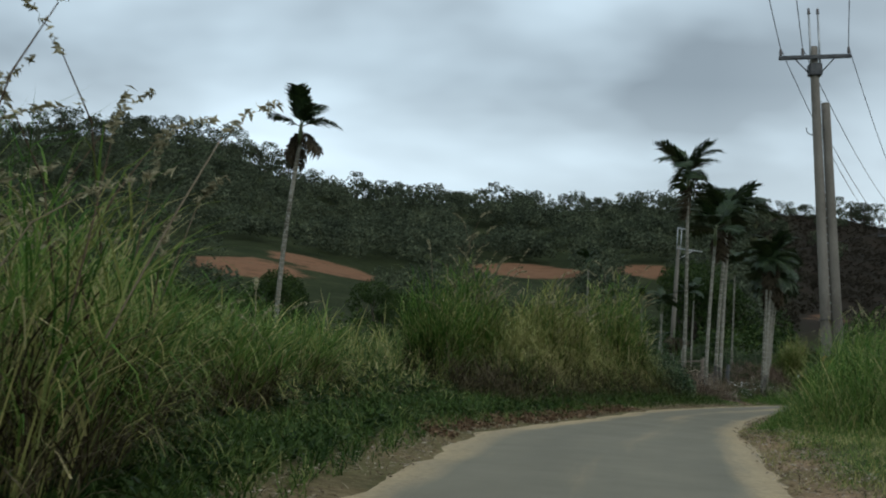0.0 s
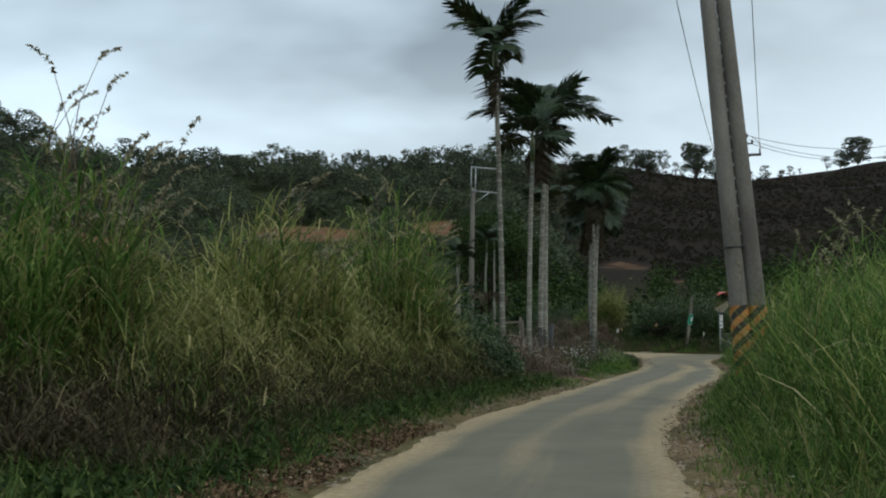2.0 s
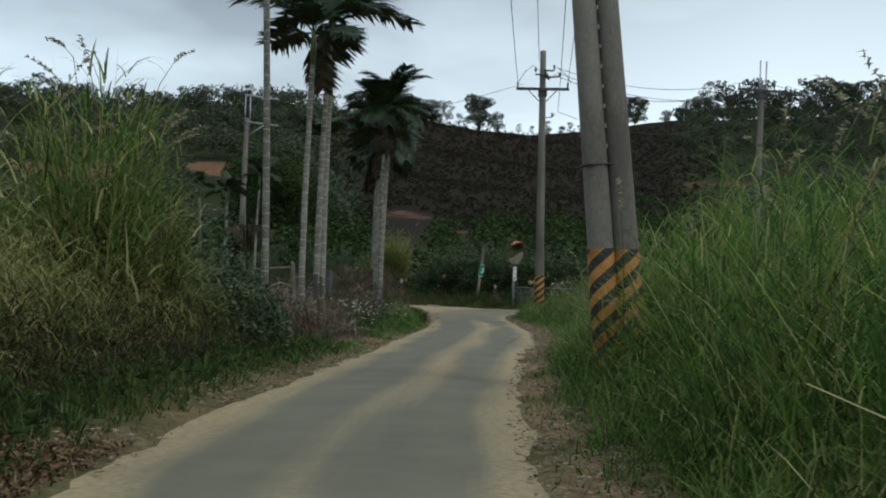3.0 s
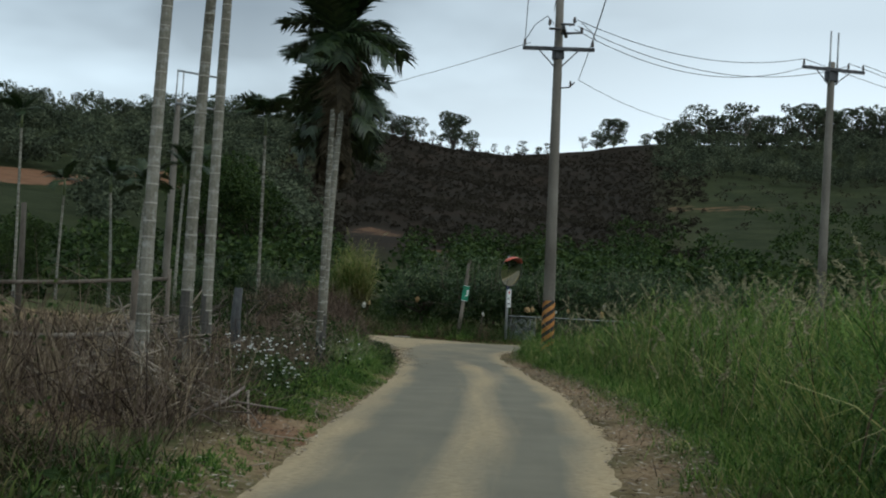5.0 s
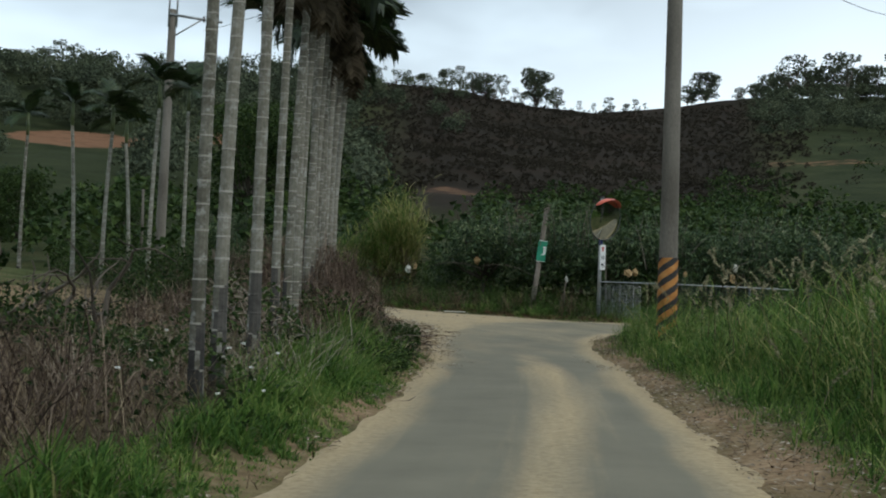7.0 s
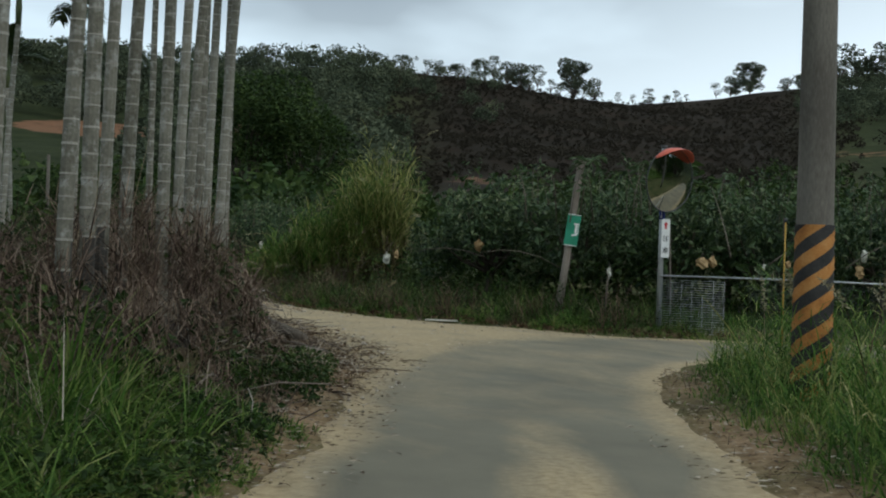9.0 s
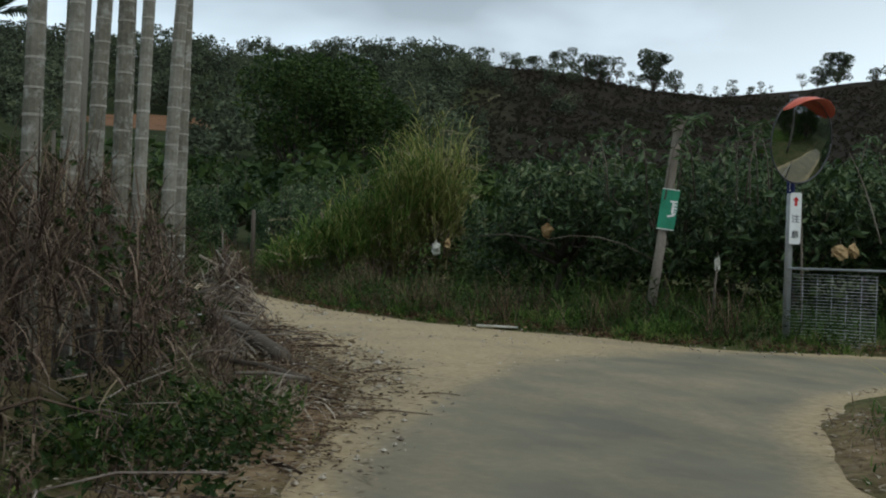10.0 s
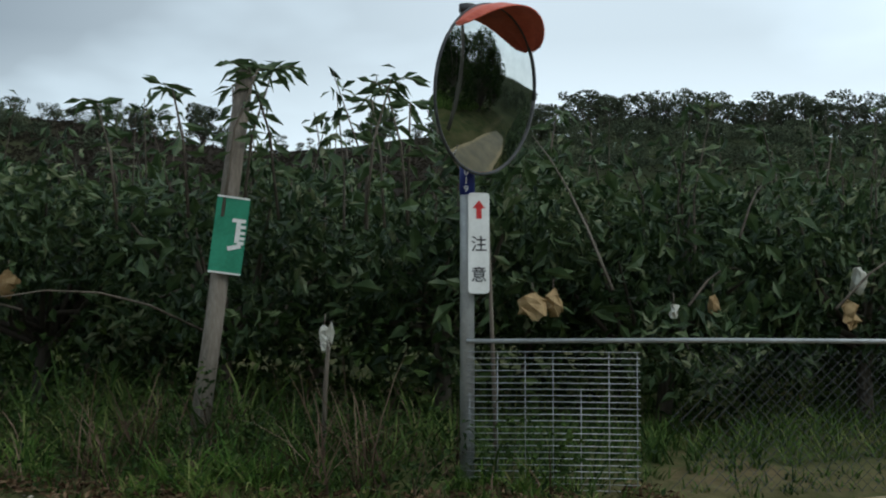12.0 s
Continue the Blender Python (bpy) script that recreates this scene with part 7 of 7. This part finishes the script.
def litter():
    """Fallen leaves, husks and grit along the edges and on the gravel."""
    c = np.concatenate([scatter(17000, (-2, 26, 8, 75), lambda x, y: (np.abs(road_dist(x, y) - 0.35) < 0.45) & (wave(x, y, 4, 81) > -0.45)), scatter(6000, (18.5, 23, 65, 82), lambda x, y: (road_dist(x, y) > -0.1 - 0.6 * rng.random(len(x)) ** 2) & (road_dist(x, y) < 1.2) & (x < 22.3))])
    z = np.maximum(height(c[:, 0], c[:, 1]), np.where(road_dist(c[:, 0], c[:, 1]) < 0.3, profile(c[:, 1]), -9)) + rng.uniform(0.02, 0.06, len(c))
    v, t = leaves(np.stack([c[:, 0], c[:, 1], z], 1), rng.uniform(0.03, 0.10, len(c)), ratio=0.4)
    v = v.reshape(-1, 5, 3)
    v[:, :, 2] = z[:, None] + (v[:, :, 2] - z[:, None]) * 0.25
    k = int(len(v) * 0.5)
    order = rng.permutation(len(v))
    for sel, mat, lab in ((order[:k], M["straw"], "brown fallen leaves along the lane's edge"), (order[k:], M["bleached"], "pale dry leaf scraps along the lane's edge")):
        T = t.reshape(-1, 4, 3)[0][None] + (np.arange(len(sel)) * 5)[:, None, None]
        stuff("leaf_litter", (v[sel].reshape(-1, 3), T.reshape(-1, 3)), mat, lab, "leaves")
    pts = scatter(9000, (-2, 26, 8, 76), lambda x, y: (road_dist(x, y) > 0.02) & (road_dist(x, y) < 0.75))
    a, _ = blade_field(pts, lambda x, y: 0.17 + 0.05 * wave(x, y, 2, 82), 0.014, (0.6, 1.4), (0.1, 0.6), 2)
    stuff("dead_grass", a, M["straw"], "flattened dead grass at the lane's edge", "grass")
    c = scatter(9000, (-3, 5, 16, 31), lambda x, y: band(left_of, 0.05, 1.1, 16, 31)(x, y) & (wave(x, y, 1.2, 84) > -0.5))
    z = height(c[:, 0], c[:, 1]) + rng.uniform(0.02, 0.07, len(c))
    stuff("leaf_litter", leaves(np.stack([c[:, 0], c[:, 1], z], 1), rng.uniform(0.03, 0.09, len(c)), ratio=0.4), M["husk"], "dark brown dead leaves at the bank's foot", "leaves")
    n = 1100
    c = scatter(n, (19.5, 29, 68, 86), lambda x, y: (road_dist(x, y) < 0.1) & (y > np.interp(x, GRAVEL_X, GRAVEL_Y) - 0.3))
    n = len(c)
    z = profile(c[:, 1]) + 0.016
    s = rng.gamma(2.0, 0.005, n) + 0.005
    base = np.array([(1, 0, 0), (-1, 0, 0), (0, 1, 0), (0, -1, 0), (0, 0, 0.7), (0, 0, -0.7)])
    V = np.stack([c[:, 0], c[:, 1], z], 1)[:, None] + base[None] * s[:, None, None] * rng.uniform(0.7, 1.3, (n, 6, 1))
    f = np.array([(0, 2, 4), (2, 1, 4), (1, 3, 4), (3, 0, 4), (2, 0, 5), (1, 2, 5), (3, 1, 5), (0, 3, 5)])
    T = (f[None] + (np.arange(n) * 6)[:, None, None]).reshape(-1, 3)
    stuff("gravel", (V.reshape(-1, 3), T), M["stone"], "loose pale gravel on the side lane", "gravel")


litter()


def bend_heap():
    """Pale dry stalks and twigs thrown in a heap on the inside of the bend."""
    r = np.random.default_rng(77)
    pieces = []
    for _ in range(110):
        f = r.random()
        c = np.array((19.35 + 0.95 * f + r.normal() * 0.45, 66.5 + 10.5 * f + r.normal() * 0.9))
        if road_dist(c[:1], c[1:])[0] < 0.2:
            continue
        d = road_dist(c[:1], c[1:])[0]
        z = gz(*c) + r.uniform(0.0, 0.55) * min(1, d / 0.9) + 0.03
        a, e, L = r.uniform(0, 6.3), r.normal(0.05, 0.35), r.uniform(0.25, 0.95)
        v = np.array((math.cos(a) * math.cos(e), math.sin(a) * math.cos(e), math.sin(e)))
        p, k = np.array((*c, z)), r.normal(size=3) * 0.06
        q = r.gamma(2.0, 0.0016) + 0.0018
        pieces.append(tube([p - v * L / 2, p + k, p + v * L / 2 - np.array((0, 0, 0.06))], [q, q * 0.9, q * 0.4], 4, False))
    stuff("dry_stalks", joined(pieces), M["twig"], "pale dry stalks heaped on the inside of the bend", "stalks")
    # brown leaves, husks and twigs trodden out over the gravel
    c = np.column_stack([r.uniform(20.0, 21.9, 14000), r.uniform(69.5, 82.5, 14000)])
    d = road_dist(c[:, 0], c[:, 1])
    reach = 0.25 + 0.75 * smooth(c[:, 1], 70, 73.5) + 0.2 * wave(c[:, 0], c[:, 1], 0.9, 91)
    c = c[(d < 0.9) & (r.random(len(c)) < np.clip((reach + d) / reach, 0, 1) ** 1.4) & (wave(c[:, 0], c[:, 1], 0.45, 92) > -0.55)]
    z = np.maximum(height(c[:, 0], c[:, 1]), np.where(road_dist(c[:, 0], c[:, 1]) < 0.3, profile(c[:, 1]), -9)) + r.uniform(0.012, 0.045, len(c))
    v, t = leaves(np.stack([c[:, 0], c[:, 1], z], 1), r.uniform(0.025, 0.095, len(c)), ratio=0.38)
    v = v.reshape(-1, 5, 3)
    v[:, :, 2] = z[:, None] + (v[:, :, 2] - z[:, None]) * 0.3
    stuff("leaf_litter", (v.reshape(-1, 3), t), M["husk"], "dark brown husks and leaves trodden over gravel", "leaves")
    pieces = []
    for x, y in c[r.permutation(len(c))[:230]]:
        zz = max(gz(x, y), float(profile(y)) if road_dist(np.array([x]), np.array([y]))[0] < 0.3 else -9) + 0.018
        a, L, q = r.normal(0.1, 0.7), r.gamma(2.0, 0.10) + 0.06, r.gamma(2.0, 0.0016) + 0.002
        u = np.array((math.cos(a), math.sin(a), 0)) * L / 2
        pieces.append(tube([np.array((x, y, zz)) - u, np.array((x, y, zz + 0.012)) + r.normal(size=3) * np.array((0.02, 0.02, 0)), np.array((x, y, zz)) + u], [q, q, q * 0.6], 4, False))
    stuff("dead_twigs", joined(pieces), M["dry_weed"], "brown dead twigs scattered over gravel", "twigs")


def cane_pile(cx, cy):
    """Broken bleached canes thrown down at the corner of the side lane."""
    r = np.random.default_rng(83)
    a = thing("cane_pile", (cx, cy, gz(cx, cy)), "pile of broken bleached canes at the lane's corner", "brush pile", "brush piles")
    n = 700
    q = np.column_stack([r.normal(size=n) * 0.17 - 0.10, r.normal(size=n) * 0.45])
    z = 1.12 * np.exp(-((q[:, 0] + 0.15) / 0.36) ** 2 - (q[:, 1] / 0.8) ** 2) * r.uniform(0.3, 1.0, n)
    v, t, _ = strips(np.column_stack([q, z]), r.uniform(0.15, 0.45, n), r.uniform(0.010, 0.024, n), r.uniform(0, 6.3, n), r.uniform(0.6, 2.4, n), r.uniform(-0.3, 1.4, n), 3)
    tagged(part("leaf_mass", mesh_np("leaf_mass", v, t, M["creeper"]), None, a), kind="stuff")
    for i in range(220):
        x, y = r.normal() * 0.17, r.normal() * 0.45
        x += -0.10
        top = 1.12 * math.exp(-((x + 0.15) / 0.34) ** 2 - (y / 0.8) ** 2)
        p = np.array((x, y, 0.03 + top * r.uniform(0.05, 1.0)))
        w, e, L = r.uniform(0, 6.3), r.normal(-0.15, 0.6), r.uniform(0.2, 0.55)
        v = np.array((math.cos(w) * math.cos(e), math.sin(w) * math.cos(e), math.sin(e)))
        k, q = r.normal(size=3) * 0.03, r.gamma(2.0, 0.003) + 0.005
        tube_part("cane", [p - v * L / 2, p + k, p + v * L / 2], [q, q * 0.9, q * 0.6], M["bleached"] if i % 3 == 0 else M["creeper"] if i % 3 == 1 else M["twig"], a, 5)
    for s, e, q in (((0.10, -0.9, 0.02), (0.36, -0.2, 0.24), 0.02), ((-0.05, 0.2, 0.80), (0.34, -0.6, 0.20), 0.012), ((-0.42, 0.1, 0.12), (-0.22, -0.3, 0.42), 0.022), ((-0.35, 0.1, 0.70), (0.05, 0.1, 0.68), 0.012)):
        tube_part("cane", [s, ((s[0] + e[0]) / 2, (s[1] + e[1]) / 2, (s[2] + e[2]) / 2 + 0.02), e], [q * 0.8, q, q * 0.7], M["bleached"], a, 6)


cane_pile(20.42, 79.2)


def brush_pile(cx, cy, n, wide, top, thick, seed):
    """Cut pale branches thrown in a pile at the palms' feet."""
    r = np.random.default_rng(seed)
    a = thing("brush_pile", (cx, cy, gz(cx, cy)), "pile of pale dead branches at the feet of palms", "brush pile", "brush piles")
    for i in range(n):
        f = r.normal() * 0.45
        x, y = (-0.5 * f + r.normal() * 0.35) * wide, (0.8 * f + r.normal() * 0.4) * wide
        h = top * math.exp(-(x / 0.9) ** 2 - (y / 1.7) ** 2)
        p = np.array((x, y, gz(cx + x, cy + y) - gz(cx, cy) + h * r.uniform(0.1, 1.0)))
        w, e, L = r.uniform(0, 6.3), r.normal(0.15, 0.38), r.uniform(0.5, 1.5)
        v = np.array((math.cos(w) * math.cos(e), math.sin(w) * math.cos(e), math.sin(e)))
        k, q = r.normal(size=3) * 0.09, r.gamma(2.0, thick) + 0.0028
        tube_part("branch", [p - v * L / 2, p - v * L * 0.15 + k, p + v * L * 0.2 - k * 0.4, p + v * L / 2], [q, q * 0.9, q * 0.7, q * 0.3], M["bleached"] if i % 2 == 0 else M["twig"], a, 5)


brush_pile(10.8, 51.7, 150, 1.15, 1.05, 0.0042, 78)
brush_pile(10.1, 47.6, 130, 1.5, 0.75, 0.0030, 80)
brush_pile(15.9, 63.2, 120, 1.2, 1.0, 0.0018, 81)

bend_heap()


def dry_tufts():
    """Tufts of bleached dead grass hanging over the edge of the heap."""
    r = np.random.default_rng(79)
    for x, y, h, n in ((19.75, 77.4, 0.9, 110), (20.0, 78.6, 0.8, 90), (20.2, 71.2, 0.34, 90), (20.0, 73.9, 0.40, 90)):
        a = thing("dry_grass_tuft", (x, y, gz(x, y)), "bleached dead grass tuft drooping over roadside litter", "grass tuft", "dry grass tufts")
        q = r.normal(size=(n, 2)) * (0.10 + 0.12 * h)
        v, t, _ = strips(np.column_stack([q, np.zeros(n)]), h * r.uniform(0.6, 1.5, n), r.uniform(0.010, 0.022, n), r.uniform(-1.2, 1.2, n), r.uniform(0.0, 0.5, n), r.uniform(1.2, 2.9, n), 5)
        tagged(part("blade_mass", mesh_np("blade_mass", v, t, M["bleached"]), None, a), kind="stuff")


dry_tufts()
